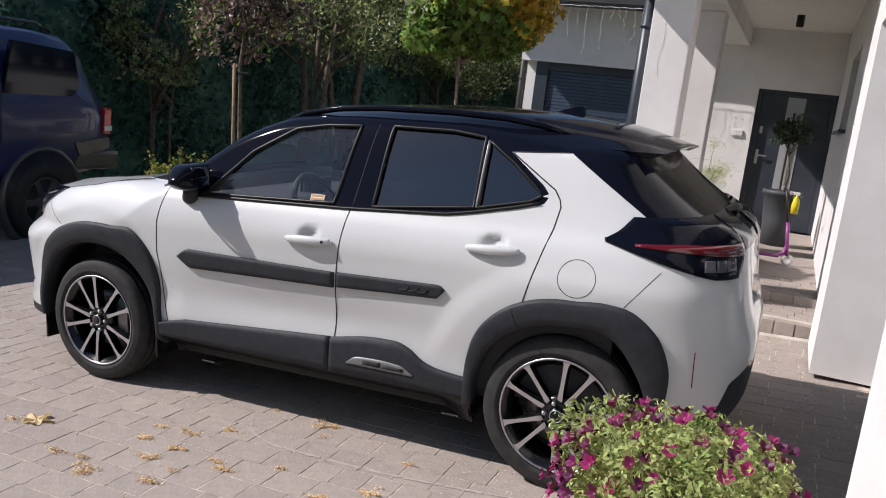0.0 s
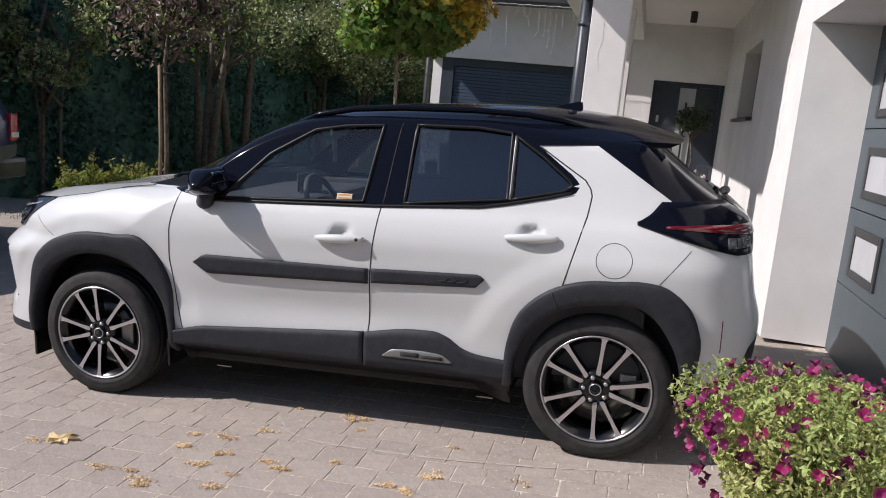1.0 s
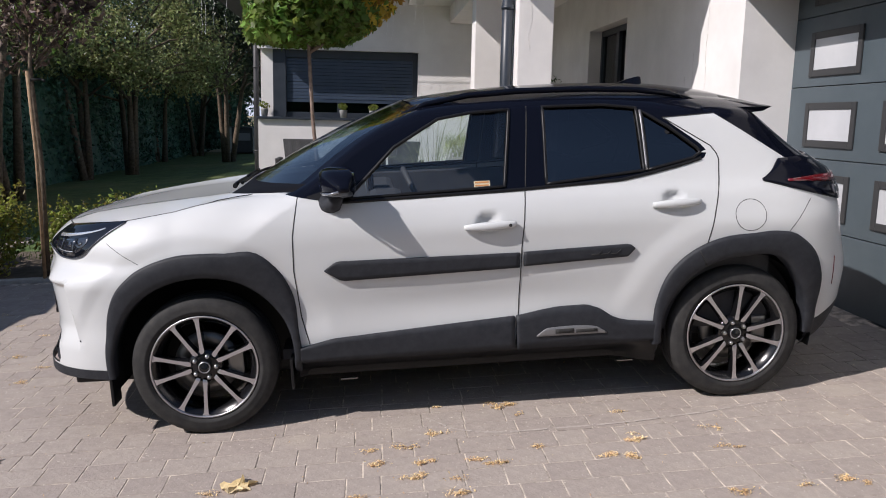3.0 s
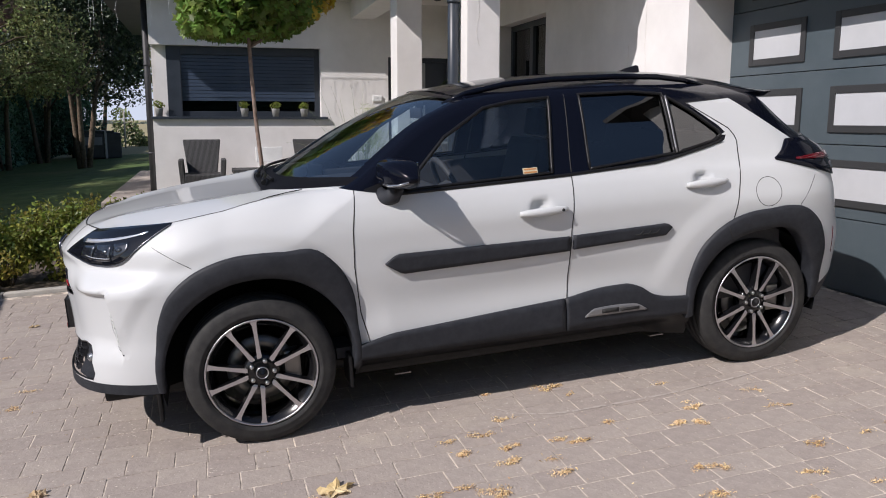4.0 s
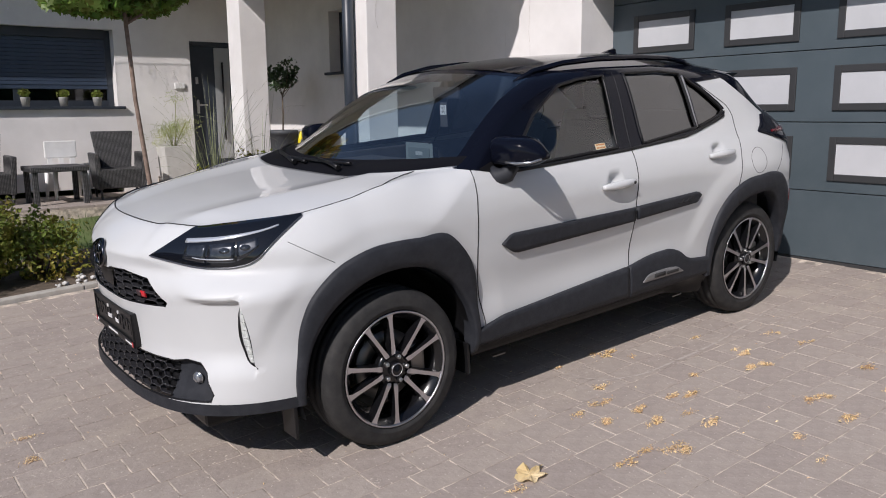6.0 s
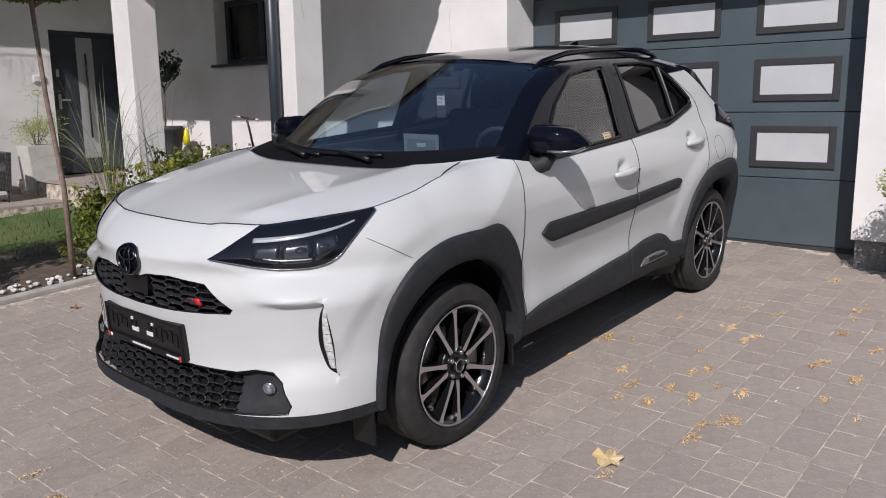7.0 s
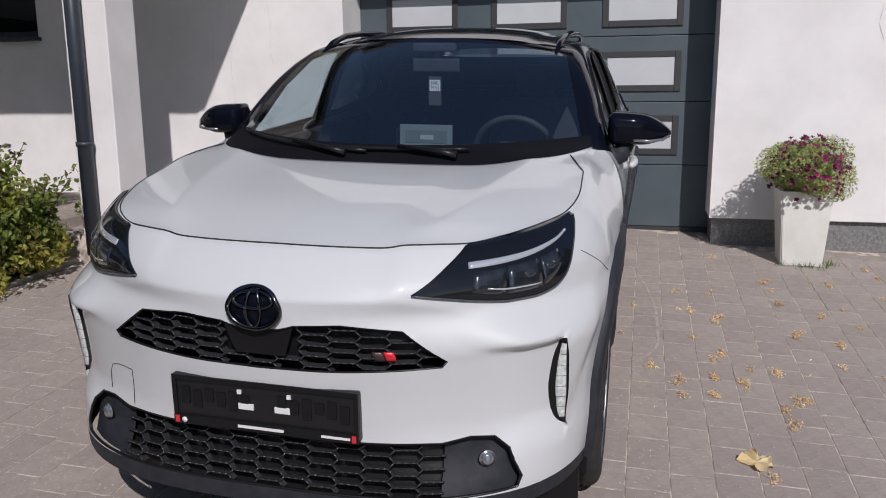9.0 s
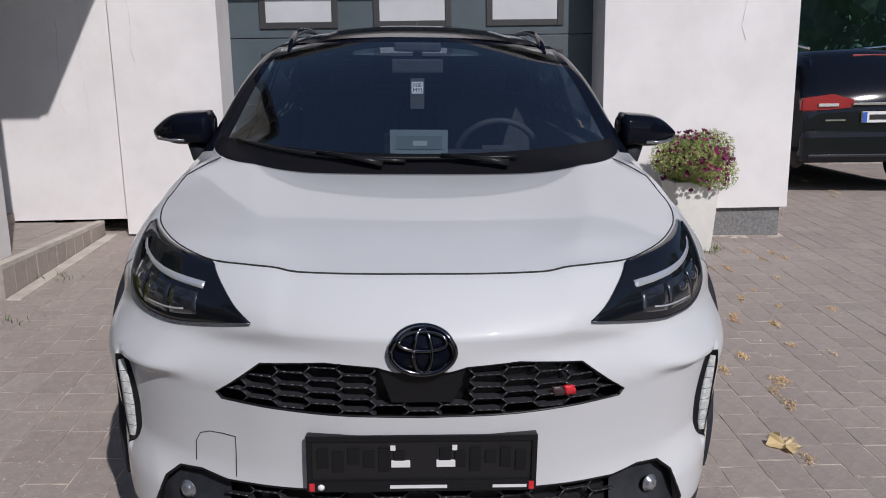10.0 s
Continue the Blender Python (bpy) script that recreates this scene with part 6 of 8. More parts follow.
def reed_grass(x, y, n, h, seed, label):
    z = lie(x, y)
    g = np.random.default_rng(seed)
    t = empty("ornamental_grass", Matrix.Translation((x, y, z)), label, "grass")
    bm = bmesh.new()
    for k in range(n):
        f = g.uniform(0, 6.28)
        long, bend = h * g.uniform(0.5, 1.12), radians(g.uniform(8, 60) if k % 3 else g.uniform(60, 150))
        w = g.uniform(0.0020, 0.0042)
        c, s = math.cos(f), math.sin(f)
        r, zz = g.uniform(0.01, 0.09), 0.0
        lean = radians(g.uniform(2, 14))
        prev = None
        for j in range(11):
            u = j / 10
            ww = w * (1 - u ** 3 * 0.85)
            a = bm.verts.new((r * c - ww * s, r * s + ww * c, zz))
            b = bm.verts.new((r * c + ww * s, r * s - ww * c, zz + 0.002))
            if prev:
                bm.faces.new((prev[0], prev[1], b, a))
            prev = (a, b)
            tilt = lean + bend * u ** 1.8
            r += long / 10 * math.sin(tilt)
            zz += long / 10 * math.cos(tilt)
    part("tuft", bm, GRASS_B, t)


reed_grass(1.50, 4.75, 72, 1.60, 3, "tall arching ornamental grass clump before the porch")
reed_grass(1.98, 4.62, 42, 1.30, 8, "thin upright ornamental grass clump before the porch")


# trees and hedge at the back of the garden
def hedge(x0, y0, x1, y1, h, n, name_label, seed, thick=1.1, bump=0.35):
    """A clipped conifer hedge: a rough core and many sprays."""
    g = np.random.default_rng(seed)
    L = math.hypot(x1 - x0, y1 - y0)
    ux, uy = (x1 - x0) / L, (y1 - y0) / L
    base = empty("hedge", Matrix.Identity(4), name_label, "hedge", kind="stuff")
    bm = bmesh.new()
    nx, nz = max(8, int(L / 0.7)), 9
    for side in (-1, 1):
        grid = []
        for i in range(nx + 1):
            row = []
            for j in range(nz + 1):
                s, v = L * i / nx, j / nz
                off = side * thick * (0.5 * (1 - v ** 6 * 0.6)) + side * bump * (noise.noise(Vector((s * 0.7, v * 4, seed + side))) * 0.6)
                row.append(bm.verts.new((x0 + ux * s - uy * off, y0 + uy * s + ux * off, soft_lie(x0 + ux * s, y0 + uy * s) - 0.05 + v * h * (1 + 0.09 * noise.noise(Vector((s * 0.9, 3, seed)))))))
            grid.append(row)
        for a, b in zip(grid, grid[1:]):
            for j in range(nz):
                bm.faces.new((a[j], b[j], b[j + 1], a[j + 1]))
    part("core", bm, HEDGE_G, base)
    s, v = L * g.uniform(0, 1, n) ** 1.6, g.uniform(0, 1, n) ** 0.9
    side = np.where(g.uniform(0, 1, n) < 0.5, -1, 1)
    off = side * thick * 0.5 * (1 - v ** 6 * 0.6) + g.normal(0, 0.12, n) + side * bump * 0.35 * np.sin(s * 1.9 + v * 5)
    zz = np.array([soft_lie(x0 + ux * a, y0 + uy * a) for a in s]) + v * h * (1.0 + 0.05 * np.sin(s * 2.3) + g.normal(0, 0.015, n))
    p = np.stack([x0 + ux * s - uy * off, y0 + uy * s + ux * off, zz], 1)
    out = np.stack([-uy * side, ux * side, np.full(n, 0.3)], 1)
    scatter("sprays", p, 0.135, HEDGE_G, SPRAY, out, base)
    return base


hedge(-7.6, 3.7, -7.6, 46.0, 4.0, 130000, "tall dark green conifer hedge along the garden", 5)
hedge(-12.0, -15.5, 14.0, -15.5, 4.2, 6000, "dark conifer hedge across the street", 9)
hedge(9.5, -14.0, 30.0, -3.0, 5.5, 7000, "dark trees behind the side yard", 12, thick=2.5, bump=1.0)


def orchard_tree(x, y, h, r, n, seed, low=0.42, label="old orchard tree with dark leafy crown and leaning trunks", leaf=0.105, slim=1.0, mat=TREE_G):
    z = soft_lie(x, y)
    g = np.random.default_rng(seed)
    t = empty("garden_tree", Matrix.Translation((x, y, z)), label, "tree", "garden trees")
    bm = bmesh.new()
    places, outs = [], []
    for k in range(3):
        f = g.uniform(0, 6.28)
        lean = Vector((math.cos(f), math.sin(f), 0)) * r * g.uniform(0.15, 0.4)
        p0, p1, p2 = Vector((0.15 * math.cos(f), 0.15 * math.sin(f), -0.1)), lean * 0.5 + Vector((0, 0, h * 0.3)), lean + Vector((0, 0, h * 0.62))
        add_tube(bm, [p0, p0 * 0.5 + p1 * 0.5, p1, p2], [0.11 * slim, 0.09 * slim, 0.07 * slim, 0.035 * slim], 7)
        for j in range(6):
            f2 = g.uniform(0, 6.28)
            b0 = p1.lerp(p2, g.uniform(0.0, 1.0))
            b2 = b0 + Vector((math.cos(f2) * r * g.uniform(0.4, 0.9), math.sin(f2) * r * g.uniform(0.4, 0.9), h * g.uniform(0.02, 0.3)))
            add_tube(bm, [b0, b0.lerp(b2, 0.5) + Vector((0, 0, 0.15)), b2], [0.04, 0.025, 0.01], 5)
            m = n // 8
            c = np.array(b2)
            pp, dd = blob(m, r * g.uniform(0.32, 0.5), 0.75, 0.2, 0.4, int(g.integers(1, 99999)))
            places.append(pp + c)
            outs.append(dd)
    part("trunk", bm, BARK, t)
    p, d = np.vstack(places), np.vstack(outs)
    keep = p[:, 2] > h * low * 0.75
    scatter("crown", p[keep], leaf, mat, LEAF, d[keep] * 0.3 + np.array([0, 0, 0.3]), t)


for i, (x, y, h, r, n) in enumerate([(-6.5, 17.2, 6.4, 2.3, 5600), (-5.9, 18.8, 6.2, 2.3, 5200), (-6.0, 11.5, 6.6, 2.6, 6000), (-6.9, 26.0, 6.5, 2.8, 5600), (-6.4, 30.2, 6.5, 2.6, 5000)]):
    orchard_tree(x, y, h, r, n, 60 + i)
orchard_tree(-6.5, 6.4, 4.2, 1.1, 2200, 95, low=0.55, label="slim young tree with pale yellow-green leaves", leaf=0.08, slim=0.3)
for i, (x, y, h, r) in enumerate([(4.5, -13.5, 7.5, 2.4), (-1.5, -13.0, 8.5, 2.6), (-7.5, -13.5, 8.0, 2.6)]):
    orchard_tree(x, y, h, r, 3000, 160 + i, label="tall leafy street tree across the road", leaf=0.16)
orchard_tree(-5.0, 36.0, 9.5, 4.4, 9000, 90, low=0.34, leaf=0.15, label="large garden tree whose branches hang beside the house")
# Leaf colour darker than that of the other garden trees.
DARK_G = leaf_mat("dark_leaf_green", (0.020, 0.034, 0.022), (0.070, 0.098, 0.050), 0.45, 0.5, 0.02, 0.2)
orchard_tree(-4.1, 24.0, 7.4, 3.3, 11000, 97, low=0.36, leaf=0.13, mat=DARK_G, label="large dark garden tree with low hanging branches")
orchard_tree(-5.6, 9.4, 5.6, 1.9, 3200, 98, leaf=0.085)


def lawn_blades():
    g = np.random.default_rng(2)
    n = 9000
    x, y = g.uniform(-5.5, 1.6, n), g.uniform(3.9, 9.5, n)
    ok = (x < -0.6) | (y < 6.5)
    x, y = x[ok], y[ok]
    z = np.array([lie(a, b) for a, b in zip(x, y)]) + 0.005
    tagged(scatter("lawn_grass", np.stack([x, y, z], 1), 0.07, LAWN_B, ([(-0.05, 0, 0), (0.05, 0, 0), (0.0, 0.1, 0.8)], [(0, 1, 2)]), np.tile([0, 0, 3.0], (len(x), 1))), "short mown lawn grass", "grass", kind="stuff")


lawn_blades()


def conifer(x, y, r, h, n, seed):
    g = np.random.default_rng(seed)
    t = empty("conifer", Matrix.Translation((x, y, soft_lie(x, y))), "tall dark green conifer beside the lawn", "tree", "garden conifers")
    part("trunk", trunk_mesh([(0, 0, -0.1), (0.05, 0, h * 0.4), (0, 0, h * 0.9)], [0.16, 0.11, 0.03]), BARK, t)
    k = g.uniform(0, 1, n) ** 1.3
    f = g.uniform(0, 6.283, n)
    rad = r * (1 - 0.75 * k) * (0.72 + 0.2 * np.sin(5 * f + 9 * k) + 0.16 * np.sin(11 * f - 23 * k)) * g.uniform(0.55, 1.0, n) ** 0.5
    p = np.stack([rad * np.cos(f), rad * np.sin(f), 0.15 + k * h], 1)
    d = np.stack([np.cos(f), np.sin(f), np.full(n, -0.2)], 1)
    scatter("crown", p, 0.16, HEDGE_G, LEAF, d * 0.6, t)


BOX_AT = (-4.5, 31.0)
conifer(BOX_AT[0] - 1.2, BOX_AT[1] + 2.6, 1.6, 9.0, 9000, 71)
conifer(BOX_AT[0] - 5.6, BOX_AT[1] + 0.6, 1.7, 8.5, 8000, 72)


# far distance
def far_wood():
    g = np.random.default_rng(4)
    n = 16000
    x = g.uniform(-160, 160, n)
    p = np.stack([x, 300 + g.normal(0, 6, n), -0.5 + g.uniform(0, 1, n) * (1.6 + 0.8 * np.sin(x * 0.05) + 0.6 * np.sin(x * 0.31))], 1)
    # Pale grey-green leaves: the haze of distance is put into their colour.
    tagged(scatter("far_wood", p, 1.0, leaf_mat("haze_tinted_green", (0.16, 0.19, 0.17), (0.24, 0.27, 0.23), 0.9, 0.15), LEAF, np.tile([0, -1.0, 0.3], (n, 1))), "line of trees beyond the fields, distance haze put into the leaf colour", "trees", kind="stuff")


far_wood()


def field_edge():
    """Low bushes and thin posts where the lawn meets the field, and a far barn."""
    g = np.random.default_rng(44)
    n = 5200
    x = g.uniform(-5.5, 7.0, n)
    tall = 1.5 + 0.9 * np.sin(x * 0.9 + 1.0) + 0.5 * np.sin(x * 2.3)
    p = np.stack([x, 47.0 + g.normal(0, 0.7, n), -0.15 + g.uniform(0, 1, n) * np.maximum(tall, 0.5)], 1)
    tagged(scatter("field_bushes", p, 0.21, TREE_G, LEAF, np.tile([0, -0.6, 0.5], (n, 1))), "low dark bushes where the lawn ends", "bushes", kind="stuff")
    for x in (-4.6, -1.9, 1.0):
        tagged(link_mesh("fence_post", tube([(x, 44.0, -0.2), (x, 44.0, 1.9)], 0.045, 8), KERB), "thin grey fence post at the end of the lawn", "fence post", "fence posts")
    b = empty("far_barn", Matrix.Translation((-7.5, 330.0, -0.2)), "far hip-roofed barn in the haze beyond the fields", "barn")
    part("wall", boxes((-4.6, 4.6, -3, 3, 0, 1.6)), KERB, b)
    bm = bmesh.new()
    lo = [bm.verts.new(q) for q in ((-5.4, -3.6, 1.6), (5.4, -3.6, 1.6), (5.4, 3.6, 1.6), (-5.4, 3.6, 1.6))]
    hi = [bm.verts.new((-1.2, 0, 4.6)), bm.verts.new((1.2, 0, 4.6))]
    for q in ((lo[0], lo[1], hi[1], hi[0]), (lo[1], lo[2], hi[1]), (lo[2], lo[3], hi[0], hi[1]), (lo[3], lo[0], hi[0]), (lo[3], lo[2], lo[1], lo[0])):
        bm.faces.new(q)
    part("roof", bm, POT_ROOF, b, "grey-blue hip roof")


POT_ROOF = vary(mat_new("barn_roof", (0.22, 0.25, 0.29), 0.8), (0.20, 0.23, 0.27), (0.26, 0.29, 0.33), 1.0)
field_edge()
HAZE = bpy.data.materials.new("sky_haze")
HAZE.use_nodes = True
HAZE.node_tree.nodes.remove(HAZE.node_tree.nodes["Principled BSDF"])
em = node(HAZE, "ShaderNodeEmission", Color=(0.52, 0.57, 0.66, 1), Strength=1.0)
wire(HAZE, em.outputs[0], HAZE.node_tree.nodes["Material Output"].inputs[0])
bm = bmesh.new()
bm.faces.new([bm.verts.new(p) for p in ((-900, 1200, -5), (700, 1200, -5), (700, 1200, 230), (-900, 1200, 230))])
tagged(link_mesh("backdrop", bm, HAZE), "pale hazy sky low over the fields", "sky", kind="structure")


# ---- things about the place ----
def bed():
    bm = bmesh.new()
    add = [(-3.35, 2.97), (2.0, 2.97), (2.0, 4.6), (-0.9, 4.3), (-3.9, 4.6)]
    bm.faces.new([bm.verts.new((x, y, lie(x, y) + 0.012)) for x, y in add])
    tagged(link_mesh("flower_bed", bm, SOIL), "bare soil of the planting bed", "soil", kind="structure")
    k = empty("kerb", label="low concrete edging along the paving", category="kerb", kind="structure")
    for i in range(7):
        x0, x1 = -3.45 + 0.78 * i, -3.45 + 0.78 * i + 0.775
        bm = bmesh.new()
        add_box(bm, x0, x1, 2.86, 2.95, -0.1, 0.035, bevel=0.008)
        for v in bm.verts:
            v.co.z += lie(v.co.x, v.co.y)
        part("kerb_stone", bm, KERB, k)


bed()
WHITE_ROCK = by_object(vary(mat_new("white_rock", (0.6, 0.6, 0.58), 0.8), (0.5, 0.5, 0.48), (0.7, 0.69, 0.67), 10), 0.2)


def pebbles():
    g = np.random.default_rng(8)
    bm = bmesh.new()
    for i in range(150):
        x, y = g.uniform(-0.5, 1.9), 2.98 + abs(g.normal(0, 0.13))
        r = g.uniform(0.010, 0.026)
        vs = bmesh.ops.create_icosphere(bm, subdivisions=1, radius=r)["verts"]
        for v in vs:
            v.co = Vector((v.co.x * g.uniform(0.8, 1.3), v.co.y, v.co.z * 0.7)) + Vector((x, y, lie(x, y) + 0.02 + r * 0.4))
    tagged(link_mesh("white_gravel", bm, WHITE_ROCK), "white decorative gravel along the bed", "gravel", kind="stuff")


pebbles()
RATTAN = vary(mat_new("rattan", (0.05, 0.05, 0.052), 0.6), (0.035, 0.035, 0.037), (0.085, 0.083, 0.082), 90, detail=2, bump=0.5, bump_scale=160)
weave = []
for way, scale in (("Z", 20.0), ("X", 17.0)):
    co = node(RATTAN, "ShaderNodeTexCoord")
    wv = node(RATTAN, "ShaderNodeTexWave")
    wv.bands_direction = way
    wv.inputs["Scale"].default_value = scale
    wv.inputs["Distortion"].default_value = 1.2
    wire(RATTAN, co.outputs["Object"], wv.inputs["Vector"])
    weave.append(wv.outputs["Fac"])
strands = node(RATTAN, "ShaderNodeMath")
strands.operation = "MULTIPLY"
wire(RATTAN, weave[0], strands.inputs[0])
wire(RATTAN, weave[1], strands.inputs[1])
rattan_ramp = node(RATTAN, "ShaderNodeValToRGB")
rattan_ramp.color_ramp.elements[0].color = (0.012, 0.012, 0.014, 1)
rattan_ramp.color_ramp.elements[1].color = (0.15, 0.148, 0.146, 1)
wire(RATTAN, strands.outputs[0], rattan_ramp.inputs[0])
wire(RATTAN, rattan_ramp.outputs[0], shader(RATTAN).inputs["Base Color"])
PATIO_Z = 0.27


def patio():
    p = tagged(link_mesh("patio", boxes((-0.9, 2.0, 6.7, AY, 0.0, PATIO_Z - 0.03)), JOINT), "grey paved patio below the window", "patio", kind="structure")
    for i in range(7):
        for j in range(4):
            bm = bmesh.new()
            add_box(bm, -0.89 + 0.41 * i, -0.49 + 0.41 * i, 6.71 + 0.36 * j, 7.06 + 0.36 * j, PATIO_Z - 0.05, PATIO_Z, bevel=0.006)
            part("slab", bm, PAVER, p)
    w = tagged(link_mesh("garden_path", boxes((-1.75, -0.95, 8.3, 16.0, 0.0, 0.2)), PAVER), "paved path along the house", "path", kind="structure")


patio()


def rattan_chair(x, y, turn):
    c = empty("garden_chair", pose(x, y, PATIO_Z, 0, 0, turn) @ Matrix.Scale(0.92, 4), "dark grey woven rattan armchair on the patio", "chair", "patio furniture")
    bm = boxes((-0.27, 0.27, -0.29, 0.27, 0.15, 0.42), bevel=0.02)
    for v in bm.verts:
        v.co.y *= 1 - 0.25 * max(0, 0.42 - v.co.z)
    part("seat", bm, RATTAN, c)
    bm = bmesh.new()
    add_box(bm, -0.22, 0.22, -0.025, 0.025, 0, 0.56, bevel=0.016, m=Matrix.Translation((0, 0.24, 0.38)) @ Matrix.Rotation(radians(-9), 4, "X"))
    for v in bm.verts:
        v.co.x *= 1 + 0.55 * max(0, v.co.z - 0.38)
    part("backrest", bm, RATTAN, c)
    for s in (-1, 1):
        bm = boxes((s * 0.295 - 0.036, s * 0.295 + 0.036, -0.29, 0.26, 0.14, 0.64), bevel=0.014)
        for v in bm.verts:
            v.co.x += s * 0.07 * (v.co.z - 0.3)
            v.co.y *= 1 + 0.12 * (v.co.z - 0.4)
        part("armrest", bm, RATTAN, c)
        for yy in (-0.25, 0.23):
            part("leg", tube([(s * 0.275, yy, 0.0), (s * 0.283, yy, 0.16)], [0.014, 0.019], 8), RATTAN, c)


rattan_chair(-0.28, 7.55, 0)
rattan_chair(1.25, 7.42, -6)
tb = empty("garden_table", Matrix.Translation((0.45, 7.25, PATIO_Z)), "low dark rattan table on the patio", "table", "patio furniture")
PLASTIC = vary(mat_new("white_chair_plastic", (0.78, 0.78, 0.77), 0.45), (0.72, 0.72, 0.71), (0.80, 0.80, 0.79), 6)
wc = empty("plastic_chair", pose(0.70, 7.78, PATIO_Z, 0, 0, 4), "small white plastic chair behind the garden table", "chair", "patio furniture")
part("seat", boxes((-0.21, 0.21, -0.20, 0.20, 0.36, 0.40), bevel=0.012), PLASTIC, wc)
part("backrest", boxes((-0.20, 0.20, 0.18, 0.21, 0.52, 0.74), bevel=0.012), PLASTIC, wc)
for sx in (-0.14, 0.0, 0.14):
    part("back_slat", boxes((sx - 0.03, sx + 0.03, 0.185, 0.205, 0.40, 0.52), bevel=0.004), PLASTIC, wc)
for sx in (-0.19, 0.19):
    for sy in (-0.18, 0.18):
        part("leg", tube([(sx * 1.1, sy * 1.1, 0.0), (sx, sy, 0.37)], [0.020, 0.032], 8), PLASTIC, wc)
part("tabletop", boxes((-0.33, 0.33, -0.3, 0.3, 0.40, 0.46), bevel=0.012), RATTAN, tb)
for sx in (-0.28, 0.28):
    for sy in (-0.25, 0.25):
        part("leg", boxes((sx - 0.03, sx + 0.03, sy - 0.03, sy + 0.03, 0, 0.40), bevel=0.006), RATTAN, tb)

POT = vary(mat_new("pot_grey", (0.3, 0.3, 0.29), 0.7), (0.26, 0.26, 0.25), (0.36, 0.355, 0.34), 15)
for i, (x, z0) in enumerate(((0.36, VZ0), (0.82, VZ0), (1.25, VZ0), (-0.86, VZ0))):
    pt = empty("flower_pot", Matrix.Translation((x, AY - 0.01 if x > -0.8 else AY + 0.06, z0)), "small grey pot with yellowish leaves on the sill", "flower pot", "sill pots")
    part("pot", lathe([(0.0, 0.0), (0.045, 0.0), (0.06, 0.11), (0.062, 0.12), (0.055, 0.12), (0.05, 0.10), (0.0, 0.10)], 18, axis="Z"), POT, pt, smooth=True)
    p, d = blob(130, 0.085, 0.8, 0.3, 0.3, 200 + i)
    scatter("leaves", p + np.array([0, 0, 0.17]), 0.035, SHRUB_G, LEAF, d * 0.4 + np.array([0, 0, 0.3]), pt)

# white block beside the front door with a feathery plant
bx = empty("plant_box", Matrix.Translation((2.12, 7.75, PATIO_Z + 0.05)), "pale grey square planter with a feathery green plant", "planter")
part("box", prism([(-0.15, 0.0), (0.15, 0.0), (0.19, 0.58), (-0.19, 0.58)], 0.36, Matrix.Translation((0, -0.18, 0)), bevel=0.008), vary(mat_new("box_grey", (0.5, 0.49, 0.46), 0.8), (0.46, 0.45, 0.42), (0.54, 0.53, 0.5), 6), bx)
g8 = np.random.default_rng(31)
bm = bmesh.new()
tips = []
for k in range(12):
    f = g8.uniform(0, 6.28)
    tip = Vector((0.22 * math.cos(f) * g8.uniform(0.2, 1), 0.18 * math.sin(f) * g8.uniform(0.2, 1), g8.uniform(0.66, 0.92) if k else 1.22))
    add_tube(bm, [(0.02 * math.cos(f), 0.02 * math.sin(f), 0.55), Vector((tip.x * 0.6, tip.y * 0.6, 0.55 + (tip.z - 0.55) * 0.6)), tip], 0.004, 4)
    tips.append(tip)
part("stems", bm, SHRUB_G, bx)
pl = np.vstack([np.array(t) + g8.normal(0, 0.075, (110, 3)) * np.array([1, 1, 0.7]) for t in tips])
scatter("leaves", pl, 0.09, PETUNIA, ([(-0.5, 0.03, 0), (-0.5, -0.03, 0), (0.5, 0, -0.1)], [(0, 1, 2)]), np.tile([0, 0, 0.8], (len(pl), 1)), bx)

# porch things
FLOOR_P = FLOOR_Z
tr = empty("potted_tree", Matrix.Translation((3.15, 6.4, FLOOR_P)), "small leafy standard tree in a tall dark grey tub", "potted plant")
part("tub", lathe([(0.0, 0.0), (0.15, 0.0), (0.17, 0.3), (0.20, 0.60), (0.225, 0.61), (0.225, 0.66), (0.205, 0.66), (0.19, 0.5), (0.0, 0.5)], 28, axis="Z"), mat_new("tub_grey", (0.055, 0.06, 0.068), 0.6), tr, smooth=True)
bm = tube([(0, 0.03, 0.48), (0.03, 0.05, 0.85), (-0.02, -0.05, 1.15)], [0.013, 0.011, 0.008], 6)
for k in range(7):
    f = 0.9 * k
    add_tube(bm, [(-0.01, -0.03, 1.08 + 0.01 * k), (0.10 * math.cos(f), -0.08 + 0.10 * math.sin(f), 1.25), (0.2 * math.cos(f), -0.1 + 0.2 * math.sin(f), 1.30 + 0.03 * k)], [0.006, 0.004, 0.002], 5)
part("stem", bm, BARK, tr)
p, d = blob(620, 0.28, 0.85, 0.25, 0.65, 77)
scatter("crown", p + np.array([-0.02, -0.10, 1.34]), 0.055, leaf_mat("ficus_leaf", (0.02, 0.04, 0.016), (0.07, 0.11, 0.045), 0.35, 0.35), LEAF, d * 0.4 + np.array([0, 0, 0.2]), tr)
sb = empty("spray_bottle", Matrix.Translation((3.315, 6.225, FLOOR_P + 0.44)), "yellow spray bottle with a white trigger hung on the tub", "bottle")
YEL = mat_new("bottle_yellow", (0.75, 0.62, 0.02), 0.35)
part("bottle", lathe([(0.0, -0.02), (0.04, -0.02), (0.045, 0.08), (0.038, 0.14), (0.016, 0.18), (0.014, 0.2), (0.0, 0.2)], 16, axis="Z"), YEL, sb, smooth=True)
